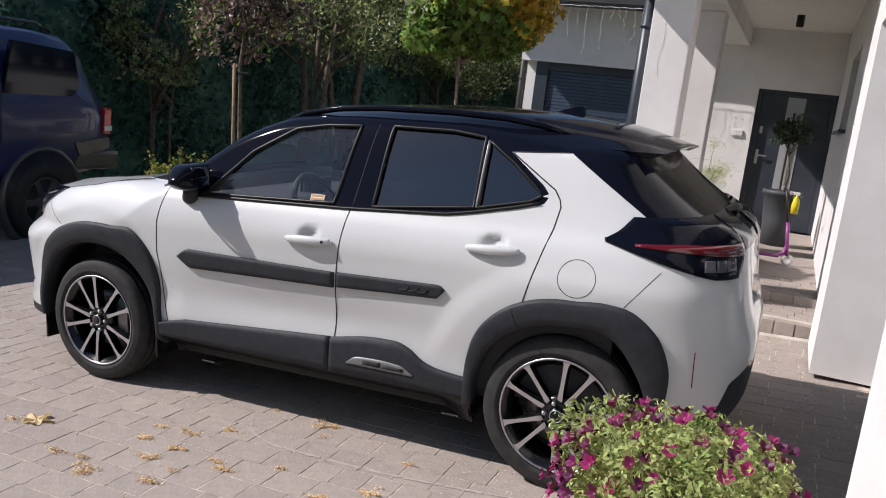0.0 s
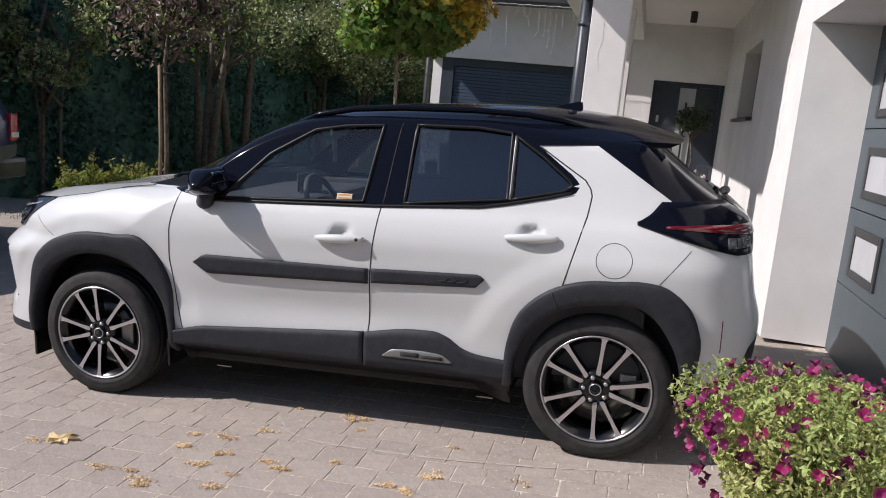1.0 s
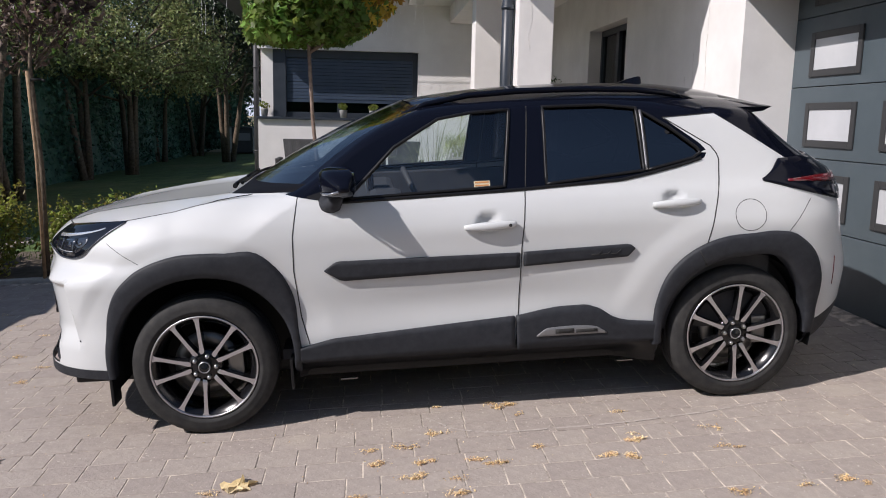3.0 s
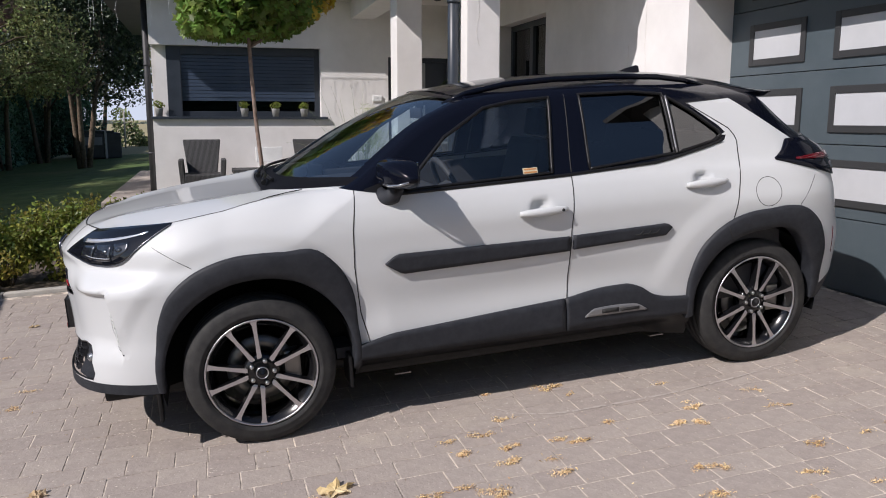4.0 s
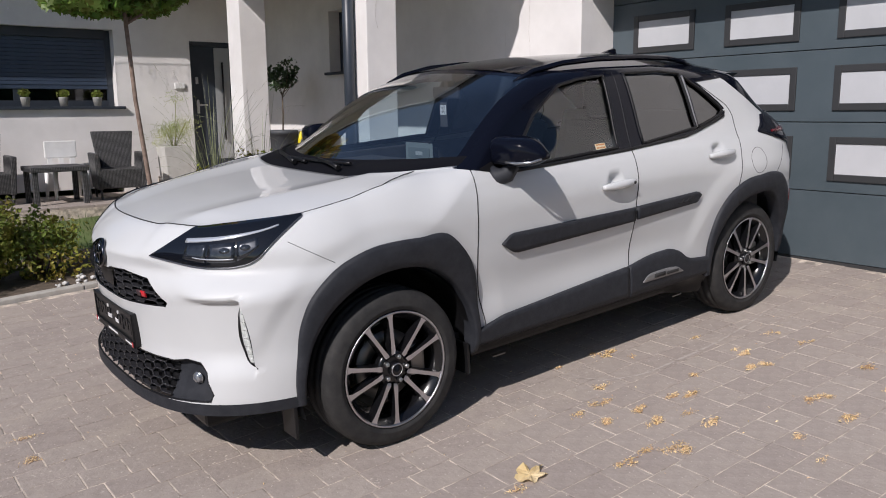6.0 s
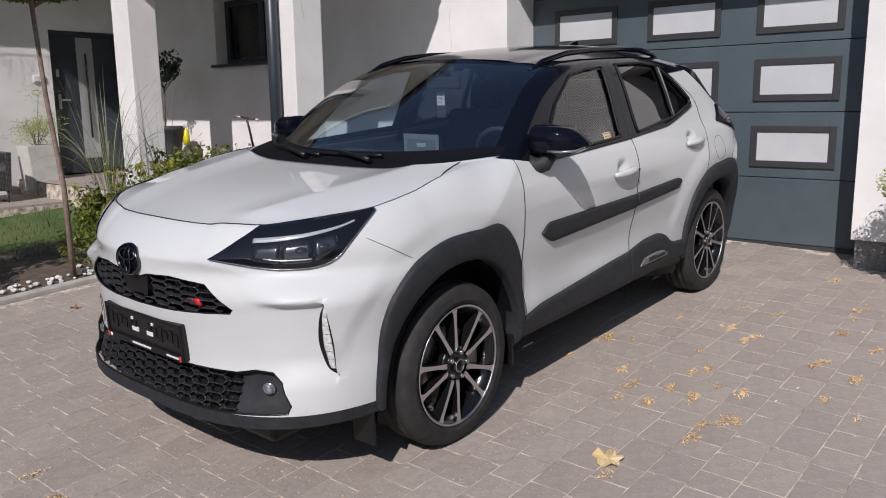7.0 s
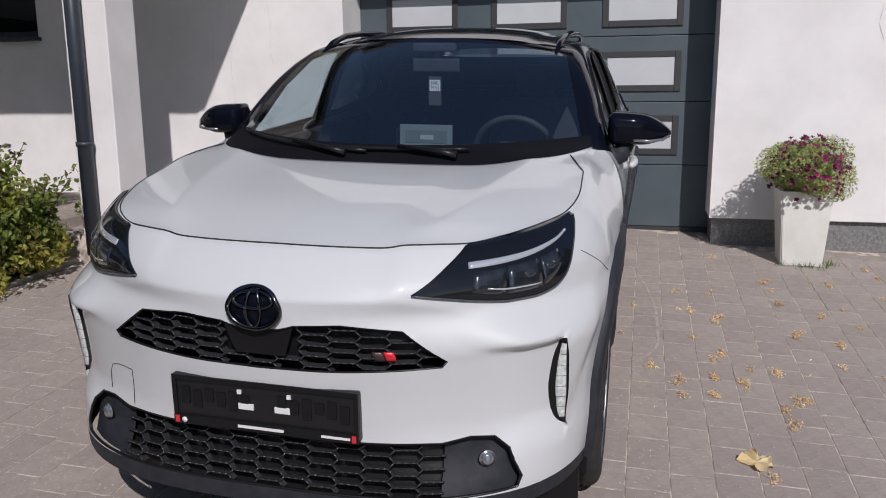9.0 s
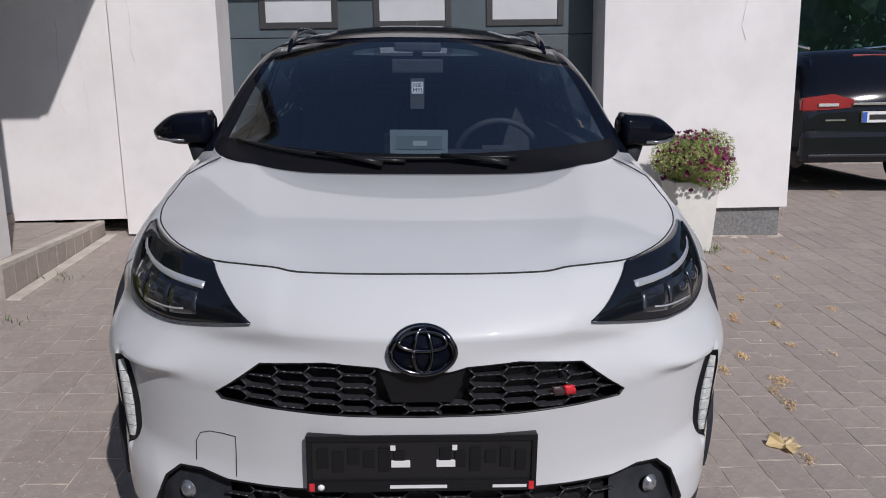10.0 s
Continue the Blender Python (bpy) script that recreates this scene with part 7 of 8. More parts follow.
part("trigger", boxes((-0.05, 0.03, -0.012, 0.012, 0.2, 0.235), (-0.04, -0.028, -0.008, 0.008, 0.15, 0.2), bevel=0.004), mat_new("trigger_white", (0.75, 0.75, 0.72), 0.4), sb)


def scooter():
    s = empty("kick_scooter", pose(3.12, 4.75, FLOOR_P, 0, 0, 12), "child's purple kick scooter leaning in the porch", "scooter")
    PUR = mat_new("scooter_purple", (0.20, 0.03, 0.17), 0.35, coat=0.4)
    BLK = mat_new("scooter_black", (0.02, 0.02, 0.02), 0.5)
    part("deck", boxes((-0.30, 0.12, -0.055, 0.055, 0.075, 0.10), bevel=0.01), PUR, s)
    part("neck", tube([(0.10, 0, 0.085), (0.17, 0, 0.13), (0.185, 0, 0.22)], 0.018, 8), PUR, s)
    part("fork", tube([(0.20, 0, 0.10), (0.185, 0.0, 0.22), (0.155, 0.01, 0.44)], [0.020, 0.021, 0.019], 8), PUR, s)
    part("column", tube([(0.156, 0.01, 0.43), (0.12, 0.02, 0.62), (0.09, 0.03, 0.76)], [0.014, 0.013, 0.012], 8), BLK, s)
    part("handlebar", tube([(0.11, -0.11, 0.745), (0.09, 0.03, 0.76), (0.07, 0.15, 0.785)], 0.010, 8), BLK, s)
    for y in (-0.10, 0.13):
        part("grip", tube([(0.094 - 0.15 * y - 0.006, y - 0.035, 0.757 + 0.15 * y - 0.005), (0.094 - 0.15 * y + 0.006, y + 0.035, 0.757 + 0.15 * y + 0.005)], 0.015, 8), mat_new("grip_pink", (0.5, 0.38, 0.42), 0.6), s)
    for x in (-0.30, 0.21):
        bm = lathe([(0.018, -0.012), (0.055, -0.012), (0.06, 0.0), (0.055, 0.012), (0.018, 0.012)], 24, close=True)
        bm.transform(Matrix.Translation((x, 0, 0.06)))
        part("wheel", bm, mat_new("scooter_wheel", (0.6, 0.58, 0.57), 0.5), s, "pale plastic wheel", True)


scooter()
part_sw = empty("intercom", Matrix.Translation((2.40, AY, 1.745)), "white intercom panel on the wall beside the door", "intercom")
part("panel", boxes((-0.075, 0.075, -0.025, 0.0, -0.045, 0.045), bevel=0.006), mat_new("white_plastic", (0.75, 0.75, 0.74), 0.4), part_sw)
for bx0 in (-0.066, 0.006):
    part("button", boxes((bx0, bx0 + 0.06, -0.029, -0.025, -0.034, 0.034), bevel=0.003), mat_new("button_white", (0.70, 0.70, 0.69), 0.4), part_sw)
sp = empty("ceiling_spot", Matrix.Translation((2.98, 6.73, CEIL)), "small black cylinder spotlight under the porch ceiling", "lamp")
part("housing", lathe([(0.0, -0.14), (0.035, -0.14), (0.045, -0.135), (0.045, 0.0), (0.0, 0.0)], 20, axis="Z"), mat_new("spot_black", (0.02, 0.02, 0.02), 0.4), sp, smooth=True)


def icicles():
    s = empty("icicle_lights", Matrix.Translation((0, AY - 0.64, 3.27)), "white string of unlit icicle lights along the eave", "string lights")
    W = mat_new("cable_white", (0.8, 0.8, 0.8), 0.5)
    part("string", tube([(-1.71 + 0.1 * k, 0, -0.01 * (k % 2)) for k in range(36)], 0.004, 4), W, s)
    g = np.random.default_rng(14)
    bm = bmesh.new()
    bmesh.ops.create_icosphere(bm, subdivisions=1, radius=0.0065)
    BULB = bpy.data.meshes.new("bulb")
    bm.to_mesh(BULB)
    bm.free()
    BULB.materials.append(W)
    xs = [-1.70, -1.64, -1.60, -1.53, -1.47, -1.30, -1.07, -0.86, -0.62, -0.35, -0.10, 0.04, 0.16, 0.38, 0.52, 0.62, 0.70, 0.85, 0.95, 1.02, 1.10, 1.20, 1.28, 1.34, 1.42, 1.55]
    for x in xs:
        L = g.choice([0.15, 0.28, 0.42, 0.58, 0.66])
        pts = [(x + g.uniform(-0.02, 0.02), g.uniform(-0.015, 0.015), -L * j / 5) for j in range(6)]
        st = part("strand", tube(pts, 0.0015, 4), W, s)
        for q in pts[1:]:
            b = new("bulb", BULB)
            b.parent = st
            b.matrix_local = Matrix.Translation(q)


icicles()


# square planter with petunias by the garage
def petunia_planter():
    x, y = 3.20, -2.06
    z = lie(x, y)
    t = empty("tall_planter", Matrix.Translation((x, y, z)), "tall white tapered planter overflowing with magenta petunias", "planter")
    bm = bmesh.new()
    lo, hi = 0.132, 0.165
    rings = []
    for w, h in ((lo, 0.0), (hi, 0.50), (hi, 0.515), (hi - 0.025, 0.515), (hi - 0.03, 0.44)):
        rings.append([bm.verts.new((sx * w, sy * w, h)) for sx, sy in ((-1, -1), (1, -1), (1, 1), (-1, 1))])
    for a, b in zip(rings, rings[1:]):
        for k in range(4):
            bm.faces.new((a[k], a[(k + 1) % 4], b[(k + 1) % 4], b[k]))
    bm.faces.new(rings[0][::-1])
    bm.faces.new(rings[-1])
    bmesh.ops.bevel(bm, geom=[e for e in bm.edges if abs(e.verts[0].co.z - e.verts[1].co.z) > 0.3], offset=0.008, segments=2, affect="EDGES")
    part("planter", bm, vary(mat_new("planter_white", (0.66, 0.65, 0.6), 0.6), (0.62, 0.61, 0.56), (0.70, 0.69, 0.64), 5, second=(2.0, (0.5, 0.47, 0.40), 0.6, 0.8)), t, "off-white moulded planter")
    p, d = blob(15000, 0.315, 0.86, 0.2, 0.42, 301)
    p = p * np.array([1.28, 0.95, 1.0]) + np.array([-0.05, 0, 0.645])
    scatter("foliage", p, 0.024, PETUNIA, SLIVER, d * 0.45 + np.array([0, 0, 0.3]), t, "soft grey-green leaves")
    g = np.random.default_rng(302)
    bm = bmesh.new()
    for k in range(90):
        i = g.integers(0, len(p))
        q = Vector(p[i]) * 1.04
        add_tube(bm, [(q.x * 0.3, q.y * 0.3, 0.55), q * 0.8 + Vector((0, 0, 0.1)), q], 0.002, 4)
    part("branchwork", bm, PETUNIA, t)
    # each flower: five rounded petals round a dark throat
    def flower_mesh(name, mat):
        bm = bmesh.new()
        c = bm.verts.new((0, 0, -0.016))
        ring = []
        for k in range(20):
            f = 2 * math.pi * k / 20
            r = 0.0195 * (0.80 + 0.20 * abs(math.cos(2.5 * f)))
            ring.append((bm.verts.new((0.008 * math.cos(f), 0.008 * math.sin(f), -0.004)), bm.verts.new((r * math.cos(f), r * math.sin(f), 0.004 + 0.004 * math.cos(5 * f)))))
        for k in range(20):
            a, b = ring[k], ring[(k + 1) % 20]
            bm.faces.new((a[0], a[1], b[1], b[0]))
            bm.faces.new((c, a[0], b[0]))
        me = bpy.data.meshes.new(name)
        bm.to_mesh(me)
        bm.free()
        me.materials.append(mat)
        me.shade_smooth()
        return me

    m1, m2 = flower_mesh("flower", PETAL), flower_mesh("flower_dark", PETAL_DARK)
    for k in range(190):
        dd = g.normal(size=3)
        dd[2] = dd[2] * 0.7 + 0.25
        dd[0] -= 0.2
        dd /= np.linalg.norm(dd)
        rr = g.uniform(0.80, 0.97)
        pos = Vector((dd[0] * 0.375 * rr - 0.05, dd[1] * 0.285 * rr, 0.65 + dd[2] * 0.26 * rr))
        if pos.z < 0.42:
            pos.z = 0.42 + g.uniform(0, 0.15)
        face = (Vector(dd) + Vector((-0.35, -0.35, 0.3)) * 0.6).normalized()
        f = new("flower", m1 if k % 5 < 2 else m2)
        f.parent = t
        f.matrix_local = Matrix.Translation(pos) @ face.to_track_quat("Z", "Y").to_matrix().to_4x4() @ Matrix.Diagonal((1, 1, 1, 1)) @ Matrix.Scale(g.uniform(0.7, 1.05), 4)
        f["label"] = "magenta petunia flower" if k % 5 < 2 else "dark wine petunia flower"


petunia_planter()


# fallen leaves on the drive
def fallen_leaf(x, y, size, mat, label, turn, seed):
    g = np.random.default_rng(seed)
    bm = bmesh.new()
    c = bm.verts.new((0, 0, 0.006))
    lift = 0.34 * size
    rings = []
    for q in (0.35, 0.7, 1.0):
        ring = []
        for k in range(30):
            f = 2 * math.pi * k / 30
            r = q * size * (0.48 + 0.26 * abs(math.cos(2.5 * f)) + 0.14 * g.uniform(-1, 1) * q)
            ring.append(bm.verts.new((r * math.cos(f), 0.8 * r * math.sin(f), 0.004 + lift * q * max(0.0, 0.5 * math.sin(5 * f + 2 * q + seed) + 0.3 * math.sin(9 * f - seed) + 0.25 * g.uniform(-1, 1)))))
        rings.append(ring)
    for k in range(30):
        j = (k + 1) % 30
        bm.faces.new((c, rings[0][k], rings[0][j]))
        for a, b in zip(rings, rings[1:]):
            bm.faces.new((a[k], b[k], b[j], a[j]))
    ob = link_mesh("fallen_leaf", bm, mat)
    ob.matrix_world = DRIVE @ pose(x, y, 0.004, 0, 0, turn)
    return tagged(ob, label, "leaf", "fallen leaves")


LEAF_Y = leaf_mat("leaf_pale_yellow", (0.80, 0.66, 0.28), (0.92, 0.82, 0.50), 0.7, 0.1)
LEAF_B = leaf_mat("leaf_tan", (0.40, 0.27, 0.16), (0.55, 0.42, 0.30), 0.8, 0.2)
fallen_leaf(0.21, -1.43, 0.105, LEAF_Y, "large pale yellow maple leaf on the paving", 20, 1)
fallen_leaf(-0.93, -1.02, 0.065, LEAF_B, "curled tan leaf on the paving", 60, 2)
fallen_leaf(-1.45, 1.75, 0.05, LEAF_B, "small tan leaf on the paving", 10, 3)
fallen_leaf(-0.05, 2.35, 0.05, LEAF_B, "small tan leaf on the paving", 100, 4)
fallen_leaf(-1.75, 0.9, 0.045, LEAF_B, "small tan leaf on the paving", 200, 5)


TUFTS = [(1.36, -0.75), (1.08, -0.72), (1.03, -1.05), (0.88, -1.18), (0.74, -1.19), (0.78, -1.32), (0.99, -1.34), (0.93, -1.46), (1.19, -1.35), (1.28, -1.39), (1.11, -1.51), (1.12, -1.64), (1.50, -1.26),
         (1.47, -0.89), (1.94, -0.96), (1.93, -1.26), (1.78, -1.41), (0.71, -1.62), (0.77, -1.67), (0.57, -1.61), (1.61, -1.78), (1.23, -1.94), (1.85, -1.43), (1.41, -0.78), (1.68, -1.81), (0.81, -1.70), (1.55, -2.0),
         (0.08, -1.46), (1.15, -2.1), (1.82, -2.13), (1.98, -1.97), (2.6, -1.75), (2.9, -2.5), (3.2, -2.9), (4.6, -3.4)]


def crumbs():
    """Dry moss tufts in the joints, and loose crumbs between them."""
    g = np.random.default_rng(17)
    spots = [(x, y, 1.0) for x, y in TUFTS] + [(g.uniform(1.8, 3.3), g.uniform(-2.7, -1.2), 0.8) for _ in range(16)] + [(g.uniform(-0.6, 0.6), g.uniform(-3.1, -1.7), 0.55) for _ in range(9)] + [(g.uniform(-3.0, -0.9), g.uniform(-1.2, 2.4), 0.5) for _ in range(18)] + [(g.uniform(4.2, 6.5), g.uniform(-4.6, -3.1), 0.9) for _ in range(14)]
    ps = []
    for x, y, k in spots:
        for _ in range(int(g.integers(1, 4))):
            n = int(g.integers(40, 110) * k)
            sx, sy = g.uniform(0.009, 0.030), g.uniform(0.005, 0.012)
            ox, oy = g.normal(0, 0.022), g.normal(0, 0.014)
            for _ in range(n):
                ps.append((x + ox + g.normal(0, sx), y + oy + g.normal(0, sy), 0.005 + abs(g.normal(0, 0.005))))
    for _ in range(900):
        ps.append((g.uniform(-3, 3.6), g.uniform(-3.4, 2.6), 0.006))
    ps = np.array([tuple(DRIVE @ Vector(p)) for p in ps])
    tagged(scatter("leaf_litter", ps, 0.0098, DEBRIS, SLIVER, np.tile([0, 0, 1.2], (len(ps), 1)), spread=0.6), "pale tan tufts of dry moss in the paving joints", "leaf litter", kind="stuff")


crumbs()


# creeper traces on the plaster
def creeper(pts):
    bm = bmesh.new()
    for q0, q1 in zip(pts[:-1], pts[1:]):
        add_tube(bm, [q0, Vector(q0).lerp(Vector(q1), 0.8)], 0.0011, 4)
    return tagged(link_mesh("creeper_trace", bm, CREEP), "dried grey creeper trace on the plaster", "creeper", "creeper traces")


CREEP = mat_new("creeper_grey", (0.60, 0.57, 0.53), 0.9)
gcr = np.random.default_rng(55)
for y0, ztop, zlow, x in ((-2.55, 2.6, 1.65, PX - 0.003), (2.06, 2.5, 1.55, PX - 0.003), (2.45, 2.1, 1.05, BX - 0.003), (2.62, 1.9, 1.2, BX - 0.003)):
    n = 7
    creeper([(x, y0 + gcr.normal(0, 0.007) * k ** 0.5, ztop + (zlow - ztop) * k / n) for k in range(n + 1)])
for x0, ztop, zlow, y in ((2.12, 2.6, 2.05, 2.497),):
    creeper([(x0 + gcr.normal(0, 0.015), y, ztop + (zlow - ztop) * k / 6) for k in range(7)])


# pale curved scratch in the paving
def scuff():
    fn_x = curve_fn([(0, 1.02), (0.15, 1.17), (0.3, 1.39), (0.5, 1.80), (0.75, 2.25), (1, 2.70)])
    fn_y = curve_fn([(0, -0.86), (0.15, -1.03), (0.3, -1.09), (0.5, -1.085), (0.75, -1.04), (1, -0.96)])
    bm = bmesh.new()
    prev = None
    g = np.random.default_rng(3)
    for k in range(91):
        t = k / 90
        p = Vector((fn_x(t), fn_y(t), 0.0058))
        d = Vector((fn_x(min(1, t + 0.01)) - fn_x(max(0, t - 0.01)), fn_y(min(1, t + 0.01)) - fn_y(max(0, t - 0.01)), 0)).normalized()
        w = 0.010 * g.uniform(0.5, 1.0) * math.sin(math.pi * (0.04 + 0.92 * t)) ** 0.4
        q = (bm.verts.new(DRIVE @ (p + Vector((-d.y, d.x, 0)) * w)), bm.verts.new(DRIVE @ (p - Vector((-d.y, d.x, 0)) * w)))
        if prev and k % 9:
            bm.faces.new((prev[0], prev[1], q[1], q[0]))
        prev = q
    tagged(link_mesh("scratch_mark", bm, vary(mat_new("scratch_pale", (0.5, 0.47, 0.44), 0.9), (0.34, 0.295, 0.262), (0.46, 0.405, 0.365), 30)), "pale curved scratch across the paving", "mark", kind="structure")


scuff()


# weeds at the planter's foot and in a few joints
def weeds():
    g = np.random.default_rng(77)
    ps = []
    for x, y, n, s in ((3.04, -2.10, 60, 0.07), (3.12, -2.25, 30, 0.04), (3.05, -1.93, 24, 0.03), (4.3, -3.2, 30, 0.05), (1.6, 2.30, 40, 0.12), (2.4, 2.27, 30, 0.10)):
        for _ in range(n):
            a, b = x + g.normal(0, s * 0.5), y + g.normal(0, s)
            ps.append((a, b, lie(a, b) + 0.012))
    tagged(scatter("weed_tufts", np.array(ps), 0.045, LAWN_B, ([(-0.06, 0, 0), (0.06, 0, 0), (0.0, 0.15, 0.8)], [(0, 1, 2)]), np.tile([0, 0, 2.4], (len(ps), 1))), "small weeds growing in the paving joints", "weeds", kind="stuff")


weeds()


# covered box on the lawn
def garden_box(x, y):
    SHEET = vary(mat_new("black_sheet", (0.012, 0.012, 0.013), 0.45), (0.009, 0.009, 0.010), (0.022, 0.022, 0.024), 6, bump=0.3, bump_scale=14)
    b = empty("garden_box", pose(x, y, soft_lie(x, y), 0, 0, 25) @ Matrix.Scale(1.3, 4), "black sheeted garden box with grey posts on the lawn", "garden box")
    part("cover", boxes((-0.62, 0.62, -0.40, 0.40, 0.0, 0.80), bevel=0.05), SHEET, b)
    part("lid", boxes((-0.66, 0.40, -0.44, 0.44, 0.80, 0.86), bevel=0.015), SHEET, b)
    for sx in (-0.64, 0.12):
        part("post", boxes((sx - 0.035, sx + 0.035, -0.445, -0.40, 0.0, 0.84), bevel=0.006), KERB, b, "grey weathered post")
    part("window_patch", boxes((-0.50, 0.02, -0.415, -0.40, 0.42, 0.66), bevel=0.006), mat_new("sheet_grey", (0.16, 0.16, 0.17), 0.4), b, "grey clear patch")


garden_box(BOX_AT[0], BOX_AT[1])


# ---- the other vehicles ----
def loft_car(name, label, m, L, W, H, stations, paint, glass, lamp):
    """A plain but rounded vehicle body: stations of (x, roof z, belt z, half width, roof half width, floor z)."""
    c = empty(name, m, label, "car")
    rows = []
    for x, zr, zb, w, wr, zf in stations:
        line = [(x, -w * 0.92, zf), (x, -w, zf + 0.18), (x, -w, zb - 0.12), (x, -w * 0.97, zb), (x, -(w + wr) * 0.5 * 0.985, (zb + zr) * 0.5), (x, -wr, zr - 0.07), (x, -wr * 0.86, zr - 0.01), (x, 0, zr + 0.015)]
        rows.append([Vector(p) for p in line] + [Vector((p[0], -p[1], p[2])) for p in line[-2::-1]])
    bm = shell(rows)
    bm.verts.ensure_lookup_table()
    n = len(rows[0])
    for base in (0, (len(rows) - 1) * n):
        bm.faces.new([bm.verts[base + k] for k in range(n)])
    bmesh.ops.recalc_face_normals(bm, faces=bm.faces[:])
    part("body", bm, paint, c, smooth=False)
    return c


NAVY = mat_new("navy_paint", (0.010, 0.019, 0.085), 0.35, coat=0.5)
NAVY_LOW = mat_new("navy_cladding", (0.055, 0.056, 0.062), 0.35, coat=0.4)
BLACKP = mat_new("black_paint", (0.004, 0.005, 0.008), 0.1)
TINT = mat_new("tinted_pane", (0.005, 0.008, 0.016), 0.06)
CHROME = mat_new("chrome", (0.75, 0.75, 0.77), 0.12, 1.0)


def simple_wheel(parent, x, y, r, side, hubmat, z=None):
    w = empty("wheel")
    w.parent = parent
    w.matrix_local = Matrix.Translation((x, y, r if z is None else z)) @ (Matrix.Identity(4) if side < 0 else Matrix.Rotation(math.pi, 4, "Z"))
    part("tyre", lathe([(r * 0.62, 0.0), (r * 0.70, -0.015), (r * 0.9, -0.01), (r * 0.98, 0.02), (r, 0.06), (r, 0.20), (r * 0.96, 0.24), (r * 0.62, 0.24)], 40, close=True), RUBBER, w, smooth=True)
    rim = part("rim", lathe([(0.0, 0.03), (r * 0.18, 0.0), (r * 0.25, 0.03), (r * 0.5, 0.05), (r * 0.60, 0.0), (r * 0.64, 0.01), (r * 0.60, 0.08), (0.0, 0.08)], 40), hubmat, w, smooth=True)
    for k in range(6):
        bm = bmesh.new()
        add_box(bm, r * 0.15, r * 0.60, 0.0, 0.03, -0.035, 0.035, bevel=0.008, m=Matrix.Rotation(radians(60 * k), 4, "Y"))
        part("spoke", bm, hubmat, rim)


def side_plate(parent, name, outline, y, depth, mat, label="", bevel=0.01):
    """A plate on the flank; outline in (x, z)."""
    return part(name, prism(outline, depth, Matrix.Translation((0, y, 0)), bevel), mat, parent, label)


def blue_suv():
    """Its tail is at x = 0 and its nose towards -x."""
    x, y = -4.96, 2.88
    m = pose(x, y, lie(x, y - 1.5) + 0.24, 0, 0.0, 97.0)
    st = [(-4.75, 0.75, 0.7, 0.80, 0.7, 0.45), (-4.6, 1.05, 0.98, 0.92, 0.8, 0.42), (-3.6, 1.22, 1.15, 0.95, 0.85, 0.40), (-3.45, 1.25, 1.18, 0.95, 0.85, 0.40), (-2.75, 1.86, 1.22, 0.95, 0.72, 0.40), (-2.4, 1.93, 1.22, 0.96, 0.74, 0.40),
          (-1.0, 1.96, 1.24, 0.96, 0.74, 0.42), (-0.55, 1.93, 1.25, 0.95, 0.73, 0.45), (-0.33, 1.80, 1.25, 0.94, 0.72, 0.48), (-0.13, 1.35, 1.2, 0.93, 0.80, 0.52), (-0.06, 1.1, 1.0, 0.91, 0.82, 0.55)]
    c = loft_car("blue_suv", "dark navy off-road car parked on the drive", m, 4.8, 1.9, 1.96, st, NAVY, TINT, LAMP_RED)
    side_plate(c, "side_window", [(-1.55, 1.30), (-0.62, 1.31), (-0.52, 1.42), (-0.62, 1.78), (-1.45, 1.82)], -0.925, 0.06, TINT, "dark tinted side window")
    side_plate(c, "side_window", [(-2.45, 1.29), (-1.65, 1.30), (-1.57, 1.82), (-2.3, 1.82)], -0.925, 0.06, TINT, "dark tinted side window")
    side_plate(c, "lower_cladding", [(-3.0, 0.50), (-1.75, 0.50), (-1.6, 0.80), (-3.0, 0.78)], -0.975, 0.05, NAVY_LOW)
    side_plate(c, "lower_cladding", [(-0.62, 0.82), (-0.55, 0.66), (-0.08, 0.74), (-0.07, 0.88)], -0.965, 0.06, NAVY_LOW, "grey lower cladding")
    part("bumper", boxes((-0.62, 0.12, -0.95, 0.95, 0.50, 0.72), bevel=0.05), NAVY_LOW, c, "dark grey rear bumper")
    tl2 = part("tail_light", boxes((-0.16, -0.04, -0.955, -0.84, 0.90, 1.20), bevel=0.02), mat_new("suv_red", (0.45, 0.01, 0.012), 0.2, coat=1.0), c, "red tail light")
    part("light_cell", boxes((-0.15, -0.03, -0.958, -0.845, 0.94, 1.0), bevel=0.01), mat_new("suv_white_cell", (0.7, 0.66, 0.64), 0.3), tl2)
    bm = lathe([(0.47, 0.0), (0.53, -0.015), (0.56, 0.03), (0.50, 0.05)], 40, close=True)
    bm.transform(Matrix.Translation((-1.05, -0.97, 0.24)))
    part("wheel_arch", bm, NAVY_LOW, c, "flared wheel arch")
    bm = lathe([(0.0, 0.0), (0.50, 0.0), (0.50, 0.02), (0.0, 0.02)], 40)
    bm.transform(Matrix.Translation((-1.05, -0.975, 0.28)))
    part("arch_shade", bm, TRIM, c)
    GREYHUB = mat_new("hub_grey", (0.10, 0.10, 0.11), 0.4, 0.6)
    for xx in (-1.05, -3.75):
        simple_wheel(c, xx, -1.0, 0.43, -1, GREYHUB, 0.20)
        simple_wheel(c, xx, 1.0, 0.43, 1, GREYHUB, 0.20)
    for s in (-1, 1):
        part("roof_rail", tube([(-2.3, s * 0.66, 1.95), (-2.1, s * 0.66, 2.02), (-0.9, s * 0.66, 2.03), (-0.7, s * 0.66, 1.95)], 0.018, 8), CHROME_DARK, c, "roof rail")
